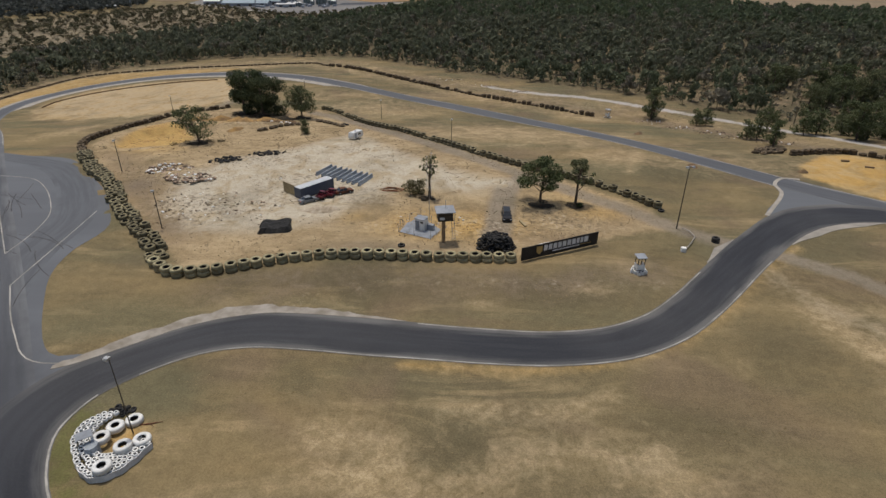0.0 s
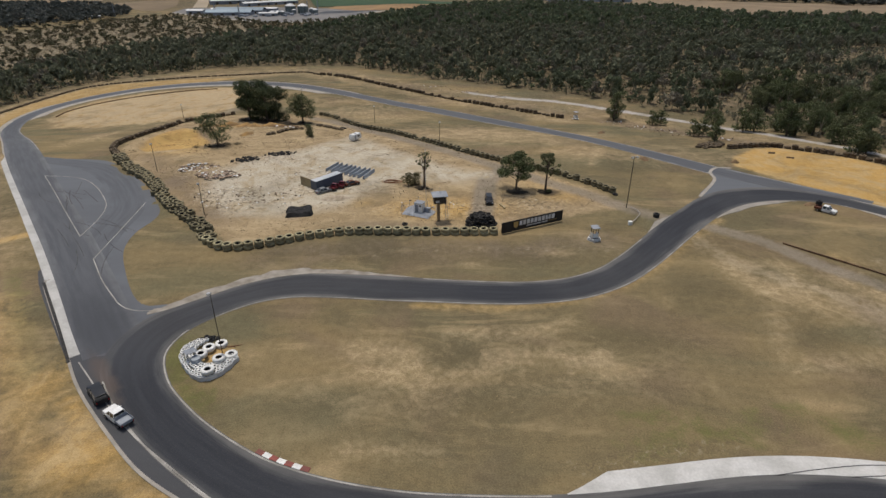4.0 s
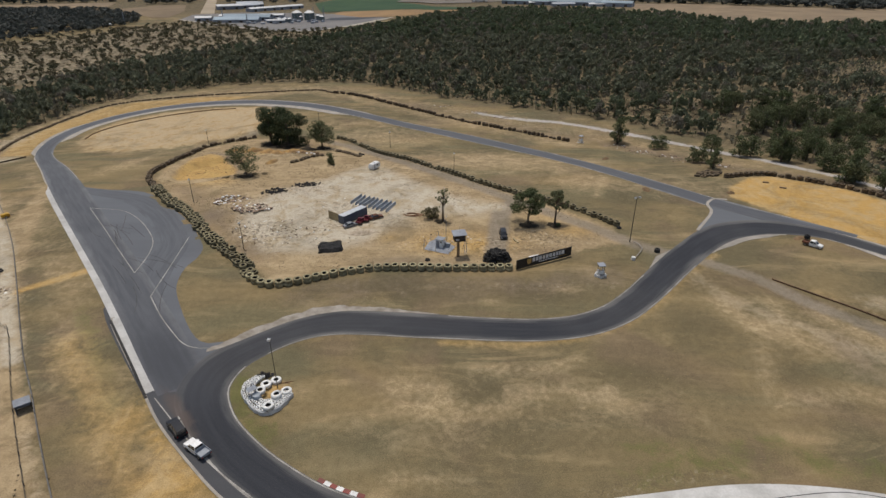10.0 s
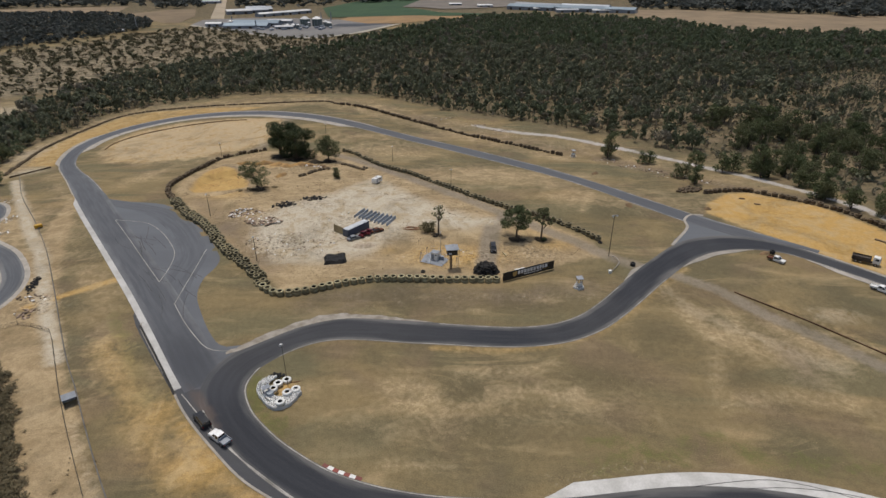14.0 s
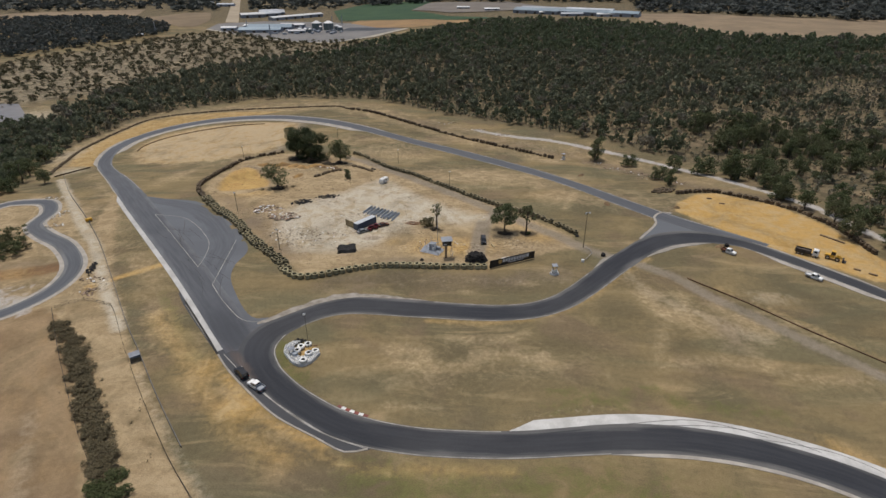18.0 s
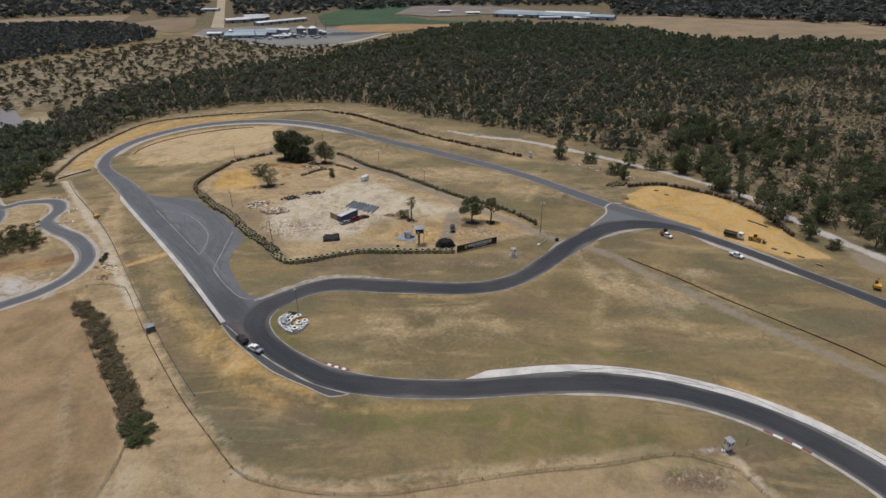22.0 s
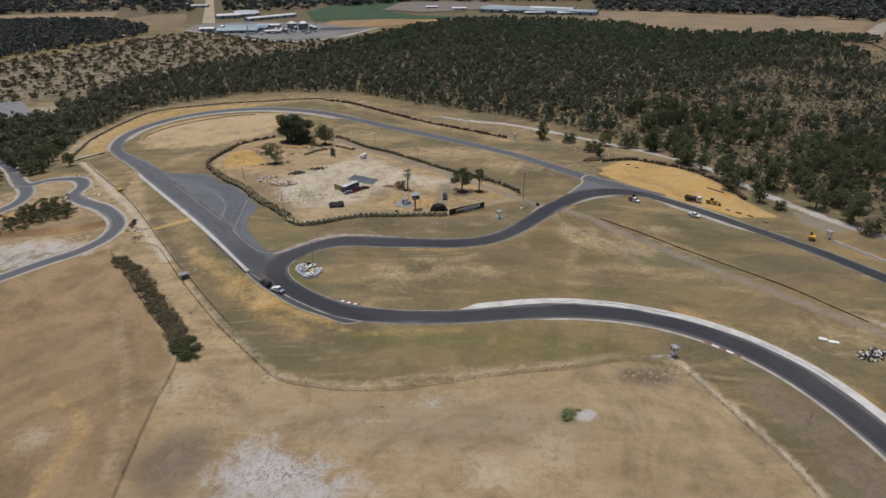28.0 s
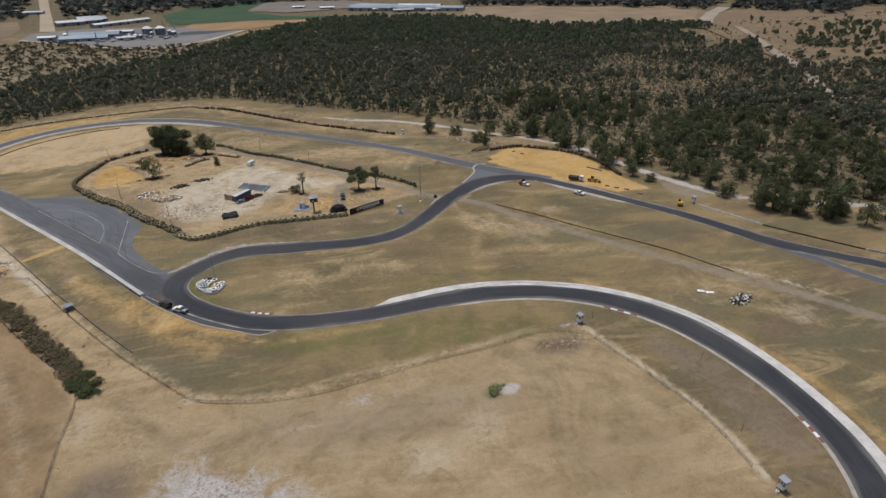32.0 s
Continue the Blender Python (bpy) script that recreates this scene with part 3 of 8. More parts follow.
CHALK = [(-48, -60), (-45.2, -40), (-43, -33), (-38.5, -29), (-33, -30.5), (-29, -32), (-20, -37), (-9, -46), (-5, -60), (-20, -80), (-40, -80)]
WHITE_TRACK = [(0, 290), (10.5, 282.6), (25.3, 275.6), (43.4, 270.5), (61.8, 258.5), (83.1, 241.9), (98.5, 227.5), (108.5, 214.9), (119, 200.6), (128, 183.5), (141, 158), (150, 130), (157.6, 109.9), (163, 99.5), (168.5, 90.5), (175.5, 80), (184, 74.5), (191.6, 70.8), (197.4, 67.5), (215, 62), (240, 50)]
PIT_PATH = [(55, 104), (66, 94.9), (73.6, 83), (82.1, 73.6), (91.6, 61.3), (102.2, 48.6), (111.5, 38.6), (119.2, 29.6), (131.9, 15.6), (143.9, 3.6), (153.7, -8.8), (163, -21), (178, -42)]
LANE_IN = [(51, 105), (41.5, 112), (31.5, 123), (12.6, 141), (-10.6, 164.5), (-40, 199), (-60, 221), (-71, 229)]
DRIVE = [(9, 143), (4, 134.4), (2.5, 120), (1.5, 106)]
DENSE = [(-262, 232), (-256, 290), (-254, 338), (-236, 358), (-222, 369), (-180, 388), (-129, 382), (-73, 368), (-20, 328), (36, 297), (76, 270), (122, 222), (143, 178), (158, 132),
         (176, 104), (200, 76), (300, 10), (420, -60), (640, 60), (660, 400), (620, 560), (575, 700), (515, 735), (440, 735), (352, 733), (300, 760), (294, 832), (246, 872), (210, 912), (132, 948), (76, 975), (8, 945),
         (-54, 852), (-97, 760), (-127, 696), (-154, 640), (-185, 600), (-245, 590), (-290, 540), (-302, 498), (-325, 421), (-322, 330), (-315, 250)]
SPARSE = [(-325, 421), (-302, 498), (-290, 540), (-245, 590), (-185, 600), (-154, 640), (-135, 690), (-165, 745), (-205, 748), (-300, 785), (-400, 870), (-455, 850), (-490, 720), (-540, 590), (-580, 470), (-430, 310)]
CLEARED = [(505, 670), (470, 542), (453, 510), (502, 525), (558, 573), (526, 510), (451, 416), (475, 409), (500, 403), (466, 353), (488, 359), (528, 381), (549, 356), (647, 450), (605, 462), (562, 465), (565, 500), (636, 577),
           (713, 635), (792, 657), (870, 666), (1060, 848), (865, 757), (700, 769), (650, 730), (560, 659)]
THIN = [(190, 300), (220, 375), (281, 453), (395, 555), (592, 691), (620, 520), (420, 330), (330, 240), (244, 250)]


CLEARINGS = [(207.6, 316, 20, 14), (222, 292, 20, 10), (94.6, 283, 18, 10), (128, 328, 14, 10), (176, 176, 12, 10), (168, 136, 10, 12), (177, 222, 10, 9), (278, 297, 24, 16), (312, 400, 26, 16),
             (80, 311, 14, 8), (179, 347, 14, 8), (216, 376, 18, 10), (126, 278, 16, 8), (152, 151, 7, 7), (250, 345, 20, 9), (360, 350, 26, 16), (40, 345, 10, 6), (-60, 385, 14, 6), (150, 250, 9, 7), (205, 195, 10, 10), (240, 235, 14, 10), (345, 375, 16, 10), (315, 304, 18, 12), (262, 276, 16, 10),
             (478, 385, 22, 16), (417, 300, 16, 14), (430, 610, 25, 16)]


def openness(x, y):
    """How open the woods are: 1 in the middle of a clearing."""
    return np.maximum.reduce([bell(x, y, *c) for c in CLEARINGS])


def grey_trees(x, y):
    """Where leafless grey trees stand among the green ones."""
    return np.maximum.reduce([bell(x, y, 300, 425, 50, 38), bell(x, y, 430, 490, 60, 35), bell(x, y, 400, 360, 50, 35), bell(x, y, 256, 319, 26, 20), bell(x, y, 485, 485, 30, 28), bell(x, y, 175, 400, 24, 20), bell(x, y, 330, 250, 24, 16)])


# ---- ground: one sheet out to the horizon ----
def axis(lo, hi, step, far, grow=1.16):
    mid = list(np.arange(lo, hi + step / 2, step))
    a, b, d = [], [], step
    x = lo
    while x > -far:
        d *= grow
        x -= d
        a.append(x)
    x, d = hi, step
    while x < far:
        d *= grow
        x += d
        b.append(x)
    return np.array(a[::-1] + mid + b)


def build_ground():
    xs, ys = axis(-270, 215, 1.6, 4700), axis(-90, 365, 1.6, 4700)
    X, Y = np.meshgrid(xs, ys)
    x, y = X.ravel(), Y.ravel()
    z = land(x, y)
    near = ease((330 - np.hypot(x, y - 120)) / 120)
    rough = np.sin(x * 0.21 + 1.3 * np.sin(y * 0.13)) * np.sin(y * 0.19 + 1.1 * np.sin(x * 0.11))
    clear = ease((np.minimum.reduce([distance(p, x, y) - 9 for p in (RACE, OUTER, KART)])) / 9)
    clear *= 1 - spread(PADDOCK, x, y, 6)
    z = z + 0.10 * rough * near * clear
    me = bpy.data.meshes.new("ground")
    nx, ny = len(xs), len(ys)
    i = (np.arange(ny - 1)[:, None] * nx + np.arange(nx - 1)).ravel()
    quads = np.stack([i, i + 1, i + nx + 1, i + nx], 1).astype(np.int32)
    me.vertices.add(nx * ny)
    me.vertices.foreach_set("co", np.stack([x, y, z], 1).astype(np.float32).ravel())
    me.loops.add(quads.size)
    me.loops.foreach_set("vertex_index", quads.ravel())
    me.polygons.add(len(quads))
    me.polygons.foreach_set("loop_start", np.arange(0, quads.size, 4, dtype=np.int32))
    me.update()
    me.validate()
    hair = spline(HAIRPIN[8:20], 6.0)
    outside = sides(hair)
    wheel_ruts = [0.5 * along(hair[:, :2] - outside * d, x, y, 1.2, 1.8) for d in (9.5, 12, 17)]
    covers = {
        "wood": np.maximum.reduce([spread(DENSE, x, y, 10), 0.9 * spread(SPARSE, x, y, 20)]) * (1 - 0.6 * spread(CLEARED, x, y, 20)) + 0.9 * ease((y - 960) / 60) * (1 - spread(DENSE, x, y, 10)),
        "bare": np.maximum.reduce([*wheel_ruts, spread(ENCLOSURE, x, y, 3), spread(SOUTH, x, y, 3), 0.55 * along(TYRES_OUT, x, y, 22, 6), 0.75 * along([(-240, 350), (-188, 362), (-120, 364), (-80, 346), (-30, 302), (20, 272), (60, 244), (90, 212), (112, 188)], x, y, 26, 9) * 0.6,
                                   spread(BEND_INFIELD, x, y, 5), 0.8 * bell(x, y, -150, 240, 26, 22), 0.75 * spread([(-240, 100), (-205, 168), (-160, 146), (-126, 88), (-140, 56), (-225, 60)], x, y, 10), 0.6 * bell(x, y, 15, 190, 50, 22), 0.75 * bell(x, y, -4, 196, 34, 20), 0.7 * bell(x, y, 36, 164, 14, 14), 0.6 * bell(x, y, -50, 244, 30, 16), 0.55 * bell(x, y, -60, 262, 50, 16), 0.5 * along([(-150, 200), (-138, 225), (-120, 246)], x, y, 14, 8), 0.38 * bell(x, y, 10, 48, 40, 12), 0.34 * bell(x, y, -15, 40, 24, 9), 0.45 * bell(x, y, 75, 70, 22, 16), 0.62 * along([(52, 95), (57, 81), (59, 71)], x, y, 8, 9), 0.5 * along([(-202, 206), (-142, 130), (-101, 80), (-78, 46)], x, y, 12, 9), 0.5 * bell(x, y, 66, 73, 9, 7), 0.5 * bell(x, y, 60, 160, 50, 16), 0.6 * bell(x, y, 130, 12, 26, 14)]),
        "yard": np.maximum(spread(FIELD_YARD, x, y, 2.5), 0.7 * bell(x, y, -190, 95, 22, 18)),
        "green": np.maximum.reduce([0.5 * bell(x, y, 25, 38, 9, 3), 0.5 * bell(x, y, 42, 38, 7, 3), 0.75 * along([(-50, 52), (-47, 43), (-40, 37)], x, y, 5, 3), 0.62 * along([(-20, 9), (5, 8), (30, 10)], x, y, 12, 8),
                                    0.5 * along([(60, 0), (40, 6), (20, 3)], x, y, 16, 8), 0.9 * bell(x, y, 35.5, -22.5, 3.2, 2.6), 0.45 * along([(20, 33), (45, 37), (70, 33)], x, y, 8, 6),
                                    0.5 * along([(-95, 75), (-70, 42)], x, y, 5, 4)]),
        "sand": np.maximum.reduce([spread(SAND_TRAP, x, y, 2), 0.62 * spread(SAND_BEND, x, y, 2), 0.6 * spread(BEND_INFIELD, x, y, 8), 0.45 * bell(x, y, -155, 88, 14, 7), spread(QUARRY, x, y, 2.5), 0.72 * along([(-12, 65.2), (3, 64.6), (17, 67.6)], x, y, 2.0, 2.5), 0.95 * bell(x, y, -42.6, 49.2, 2.6, 2.4),
                                   0.85 * bell(x, y, -52, 27, 9, 6), 0.62 * bell(x, y, -66, 40, 7, 9), 0.64 * along([(-90, 62), (-75, 46), (-63, 32), (-51, 21), (-38, 13)], x, y, 7, 8), 0.5 * along([(-34, 15), (-20, 11.5), (0, 12)], x, y, 3, 3), 0.66 * along([(78, 24.5), (91, 14), (103, 0), (112, -16), (118, -36), (118, -60)], x, y, 4.5, 4.5),
                                   0.9 * along([(-122, 79), (-105, 93.5)], x, y, 3.2, 2), 0.6 * along([(14, 67.5), (28, 73.5), (39, 84), (51, 98), (60, 107)], x, y, 3, 3.5), 0.85 * bell(x, y, -8, 112, 20, 9), 0.5 * along([(77, 90), (92, 73.5), (109, 53)], x, y, 2.5, 3), 0.6 * bell(x, y, -100, 160, 14, 8), 0.55 * bell(x, y, -90, 205, 16, 8), 0.5 * bell(x, y, 20, 130, 14, 8), 0.66 * along([(-95.6, -17), (-84.9, -22.4), (-80, -29.5), (-79.6, -37.3), (-79.9, -43.4), (-79, -56)], x, y, 3, 4),
                                   0.55 * bell(x, y, -30, 114, 8, 5), 0.6 * bell(x, y, 24, 121, 10, 6), 0.55 * along([(10, 13), (-12, 12.5)], x, y, 3, 3)]),
        "grey": np.maximum.reduce([0.95 * bell(x, y, -166, 64, 20, 8), 0.8 * bell(x, y, -190, 60, 16, 14), 0.85 * along(PIT_PATH, x, y, 5, 1.5), 0.9 * spread([(155, 105), (152, 91), (156, 83), (164, 80), (172, 87), (169, 93), (162, 99)], x, y, 3), 0.8 * along(LANE_IN, x, y, 6, 2), 0.95 * along(DRIVE, x, y, 6.5, 2), 0.6 * bell(x, y, -56, 122, 9, 6), 0.55 * bell(x, y, -28, 124, 8, 6), 0.5 * bell(x, y, -50, 146, 8, 5), 
                                   0.6 * along([(-150, 330), (-118, 302), (-108, 255), (-118, 238)], x, y, 8, 4), 0.5 * spread(SOUTH, x, y, 8) * bell(x, y, 5, -25, 70, 14)]),
        "pale": np.maximum.reduce([0.85 * spread(PALE_YARD, x, y, 6), 0.8 * along(WHITE_TRACK, x, y, 4.5, 2.0), 0.45 * spread(BEND_INFIELD, x, y, 10), 
                                   0.8 * along([(69.8, -0.8), (74.7, -14.1), (78.8, -24.7), (82.2, -34.5), (83.9, -43), (84.6, -51.5), (84.8, -60)], x, y, 2.2, 1.0), 0.6 * bell(x, y, 16, -40, 8, 6), 0.45 * along([(-98.9, 22), (-81.7, -5.3), (-72.2, -25.9), (-66.3, -42.3)], x, y, 3, 5), 0.5 * bell(x, y, -90, -31, 6, 5), 0.5 * along([(50, 96), (56, 83), (66, 73), (80, 62)], x, y, 4, 7), 0.4 * bell(x, y, 90, 84, 12, 5), 0.42 * bell(x, y, 30, -33, 7, 9), 0.42 * bell(x, y, 138, -8, 10, 7), 0.2 * bell(x, y, 12, 50, 26, 6), 0.62 * bell(x, y, -40, -9, 4, 2), 0.62 * along([(-81.8, 36.8), (-66, 19.1), (-50.2, 3.5), (-40.8, -5.5), (-34.6, -10.1), (-30.9, -10.5), (-17.6, -11.2), (-7.1, -9.8), (6.2, -7.3), (26, -3.8), (39, -1.7), (55.4, 2.4)], x, y, 2.2, 2.4) * 0.75,
                                   0.7 * bell(x, y, -165, 72, 14, 8), 0.95 * along([(-46, 166), (-33, 154), (-19.3, 140.5), (-6, 138.4), (3, 138.8)], x, y, 6, 4), 0.6 * bell(x, y, -335, 335, 30, 40), 0.36 * spread(SPARSE, x, y, 25), 0.5 * bell(x, y, -248, 250, 12, 24), 0.35 * bell(x, y, -152, 72, 22, 9)]),
    }
    covers["dirt"] = np.maximum.reduce([0.35 * bell(x, y, 62, -50, 28, 28), 0.7 * bell(x, y, 100, -48, 14, 34), 0.62 * along([(-64, 102), (-86, 128), (-108, 156)], x, y, 8, 7), 0.5 * bell(x, y, 22, 119, 10, 7), 0.5 * bell(x, y, 12, 107, 10, 5), 0.45 * along([(-48, 81), (-20, 87), (10, 87), (32, 94)], x, y, 9, 7), 0.6 * along([(-196, 262), (-180, 254), (-160, 252)], x, y, 5, 6), 0.55 * along([(-150, 262), (-136, 268), (-124, 284)], x, y, 7, 6), 0.5 * bell(x, y, -58, 150, 12, 5), 0.5 * bell(x, y, -30, 146, 10, 4), 0.45 * bell(x, y, -66, 112, 12, 5), 0.24 * spread(SOUTH, x, y, 8) * ease((20 - y) / 20), 0.95 * bell(x, y, -55, -38, 9, 11), 0.6 * along([(-118, -10), (-108, 8), (-97, 16)], x, y, 7, 6), 0.5 * along([(-105, -14), (-92, -16)], x, y, 4, 4), 0.85 * bell(x, y, 59, -8, 10, 4.5), 0.4 * bell(x, y, 20, -30, 20, 8), 0.4 * bell(x, y, 45, -38, 14, 7),
                                        0.6 * along([(-168, 92), (-156, 96), (-146, 92)], x, y, 9, 5), 0.72 * along([(60, 232), (85, 205), (100, 185), (125, 168), (142, 150)], x, y, 12, 8), 0.5 * along([(-40, 310), (10, 268), (55, 236)], x, y, 10, 8),
                                        0.6 * along([(-58, -5), (-48, -18), (-40, -26)], x, y, 3, 4), 0.5 * bell(x, y, -70, 128, 20, 10), 0.5 * bell(x, y, -40, 112, 18, 4), 0.75 * bell(x, y, -92, 220, 14, 8)])
    covers["chalk"] = np.maximum.reduce([0.75 * along(WHITE_TRACK, x, y, 5.0, 2.2), 0.6 * along([(-156, 76), (-149, 79), (-142, 80.5)], x, y, 3, 3), 0.74 * spread(CHALK, x, y, 9), 0.75 * bell(x, y, 65, 1.0, 5, 1.6), bell(x, y, 40, -22, 2.8, 2.2), 0.5 * bell(x, y, 4, -18, 9, 2.5)])
    covers["straw"] = np.maximum.reduce([
        0.75 * along([(-20, 51.2), (-14.4, 51.3), (-10.4, 46.8), (-8.9, 43)], x, y, 5, 4), 0.62 * along([(-8.2, 43.6), (2.6, 48.3), (9.1, 50.7), (20, 51)], x, y, 3, 3.5), 0.7 * bell(x, y, -14, 45.5, 7, 3), 0.65 * along([(-5, 56.5), (7, 57), (16, 60.5)], x, y, 3, 3),
        0.85 * along([(53, 83), (56.7, 73)], x, y, 5, 4), 0.75 * along([(63.9, 84), (63.2, 69.8)], x, y, 4, 4), 0.75 * along([(72.6, 78.5), (79.5, 70.2)], x, y, 4, 4), 0.55 * along([(54.6, 66.5), (49.6, 53.1)], x, y, 3, 4),
        0.6 * along([(49.5, 49.6), (67, 52.3), (85, 45.3), (101, 47)], x, y, 3, 4), 0.55 * along([(-18.6, 30), (-7, 30.3)], x, y, 2.5, 2.5), 0.65 * bell(x, y, -16, 87.6, 3, 1.4), 0.65 * bell(x, y, -1.2, 81.8, 3, 1.4),
        0.65 * bell(x, y, 17.7, 88, 5, 2.6), 0.7 * bell(x, y, 25.6, 95.2, 3, 2.5), 0.6 * bell(x, y, 0.3, 88.8, 3, 1.4), 0.5 * along([(61, 71.5), (73.6, 59), (75.7, 50.4)], x, y, 4, 4), 0.6 * along([(88.9, 72.7), (100, 60)], x, y, 3, 3),
        0.7 * along([(44, 172), (42, 160), (37, 150)], x, y, 3, 3), 0.6 * bell(x, y, 10, 196, 26, 9), 0.55 * bell(x, y, -40, 232, 22, 10), 0.6 * bell(x, y, -165, 268, 26, 14), 0.55 * bell(x, y, -150, 190, 8, 14),
        0.5 * along([(128, -2), (140, -14)], x, y, 4, 4), 0.5 * bell(x, y, -100, 110, 7, 5), 0.45 * along([(-78, 52), (-66, 36)], x, y, 4, 4)])
    covers["olive"] = np.maximum.reduce([
        0.85 * bell(x, y, -3.4, 50.4, 8, 3.4), 0.85 * bell(x, y, 23.7, 56.1, 13, 5), 0.85 * bell(x, y, 43.1, 74, 9, 7), 0.75 * bell(x, y, 57.1, 58.2, 7, 5), 0.65 * bell(x, y, 3, 38.9, 22, 4.5), 0.55 * bell(x, y, -25, 37.2, 8, 4),
        0.85 * bell(x, y, -30, 87, 20, 5.5), 0.85 * bell(x, y, 10.8, 86, 18, 6), 0.6 * along([(-44, 16.8), (-33, 13.4), (-19, 13)], x, y, 5, 4), 0.5 * bell(x, y, -25.8, 6.4, 10, 4), 0.55 * along([(98, 92), (116.8, 63.9), (132, 45)], x, y, 8, 6),
        0.6 * bell(x, y, 46, 146, 12, 12), 0.5 * bell(x, y, -88, 92, 8, 10), 0.5 * along([(-145, 140), (-112, 96)], x, y, 5, 5)])
    covers["debris"] = np.maximum.reduce([0.85 * bell(x, y, -66, 117, 15, 11), 0.7 * bell(x, y, -45, 137, 14, 7), bell(x, y, -83, 139, 10, 8), 0.6 * bell(x, y, -14, 112, 16, 6), 0.8 * bell(x, y, 16, 116, 13, 7), 0.8 * bell(x, y, -62, 152, 16, 6),
                                          0.9 * bell(x, y, -86, 201, 16, 9), 0.7 * along([(-108, 213), (-122, 205)], x, y, 6, 3), 0.6 * bell(x, y, -30, -40, 14, 7), 0.8 * bell(x, y, 60, -7, 10, 4), 0.5 * along([(-70, 52), (-20, 88), (30, 90)], x, y, 3, 4),
                                          0.7 * along([(60, 228), (84, 203), (104, 184)], x, y, 8, 5), 0.6 * along([(-40, 312), (10, 276), (52, 244)], x, y, 9, 6), 0.7 * bell(x, y, -120, 80, 9, 7), 0.45 * along([(-56, -4), (-52, -20), (-46, -32)], x, y, 8, 6), 0.6 * along([(11, 28), (24, 31.3), (34, 33.6)], x, y, 2, 1.5)])
    covers["umber"] = np.maximum.reduce([0.95 * bell(x, y, -53.5, -37, 8, 10), 0.8 * bell(x, y, 60, -7, 9, 4.5), 0.22 * bell(x, y, 58, -46, 22, 24), 0.95 * along([(88, -14), (95, -30), (96, -50)], x, y, 10, 7), 0.6 * bell(x, y, -62, 107, 12, 6), 0.6 * bell(x, y, -40, 150, 9, 4),
                                         0.6 * bell(x, y, -22, 101, 16, 3), 0.7 * bell(x, y, -86, 128, 8, 7), 0.6 * along([(-60, 226), (-40, 200), (-12, 166)], x, y, 7, 4), 0.55 * bell(x, y, -156, 66, 16, 7), 0.5 * bell(x, y, 72, 62, 6, 10)])
    covers["rust"] = along([(-141, 94), (-147.5, 90), (-157.6, 87.5), (-168.8, 87), (-184, 86)], x, y, 8, 4)
    covers["dirt"] = np.maximum.reduce([covers["dirt"], 0.8 * along([(-198.3, 236.6), (-190.6, 243), (-178, 246)], x, y, 4, 4), 0.6 * bell(x, y, -172, 219.5, 8, 4), 0.75 * bell(x, y, -135.6, 237, 9, 5), 0.7 * bell(x, y, -131.6, 260, 6, 9), 0.6 * along([(-53, -12.4), (-40, -24.3)], x, y, 4, 3)])
    covers["sand"] = np.maximum.reduce([covers["sand"], 0.85 * along([(-197.6, 101), (-190.6, 115.8)], x, y, 4, 2.5), 0.85 * along([(-60, 38), (-53, 30.6), (-47.9, 25.5), (-39.7, 21.4), (-30, 17)], x, y, 3, 2.5), 0.75 * bell(x, y, -51, 25, 6, 5)])
    covers["pale"] = np.maximum.reduce([covers["pale"], 0.85 * along([(-214, 195), (-162, 134), (-139, 109), (-121, 84.5), (-98, 56)], x, y, 4.5, 2.0), 0.6 * bell(x, y, -222, 214, 10, 12), 0.5 * bell(x, y, -64.4, -13, 5, 8), 0.55 * along([(-17.6, -25.1), (-8, -23.8)], x, y, 1.6, 1.6), 0.5 * along([(-135, 296), (-127.7, 278.3), (-115.3, 246.6)], x, y, 5, 2.5)])
    covers["chalk"] = np.maximum.reduce([covers["chalk"], 0.7 * along([(130.4, 22.8), (141.7, 14.2), (151.9, 2.9), (157.6, -4.7)], x, y, 1.6, 1.6), 0.7 * along([(-172, 66), (-156, 67.4), (-149.2, 67.7)], x, y, 1.4, 1.0), 0.75 * along([(-150, 73.5), (-145, 79.6)], x, y, 3, 2)])
    covers["bare"] = np.maximum(covers["bare"], 0.5 * openness(x, y))
    covers["dirt"] = np.maximum(covers["dirt"], 0.45 * openness(x - 9, y + 7))
    # Along the dug-out rim, umber and debris specks paint in the bank's rugged shadows.
    covers["umber"] = np.maximum.reduce([covers["umber"], 0.9 * along([(-121, 211), (-113, 204.5), (-106.5, 197), (-101, 189), (-98, 180)], x, y, 2.4, 2.2), 0.7 * along([(-92, 212), (-84, 206), (-76, 198)], x, y, 3, 3), 0.5 * along([(-46, 85.5), (-20, 91), (8, 90), (30, 97)], x, y, 7, 5)])
    covers["debris"] = np.maximum.reduce([covers["debris"], 0.9 * along([(-121, 211), (-113, 204.5), (-106.5, 197), (-100, 187)], x, y, 4, 4), 0.75 * bell(x, y, -2, 111, 22, 7), 0.6 * bell(x, y, -40, 128, 22, 12)])
    covers["rust"] = np.maximum(covers["rust"], 0.42 * bell(x, y, 58, -8, 9, 4))
    covers["chalk"] = np.maximum(covers["chalk"], 0.52 * spread([(-176, 77), (-150, 79), (-137, 74), (-131, 64), (-143, 55), (-165, 52), (-182, 62)], x, y, 5))
    covers["ochre"] = np.maximum(spread(QUARRY, x, y, 3), 0.5 * bell(x, y, -90, 204, 12, 6))
    for k, v in covers.items():
        me.attributes.new(k, "FLOAT", "POINT").data.foreach_set("value", v.astype(np.float32))
    me.materials.append(M["ground"])
    return tagged(new("ground", me), "dry sandy ground with sparse tan grass and bare orange and pale patches", "ground", kind="structure")


build_ground()

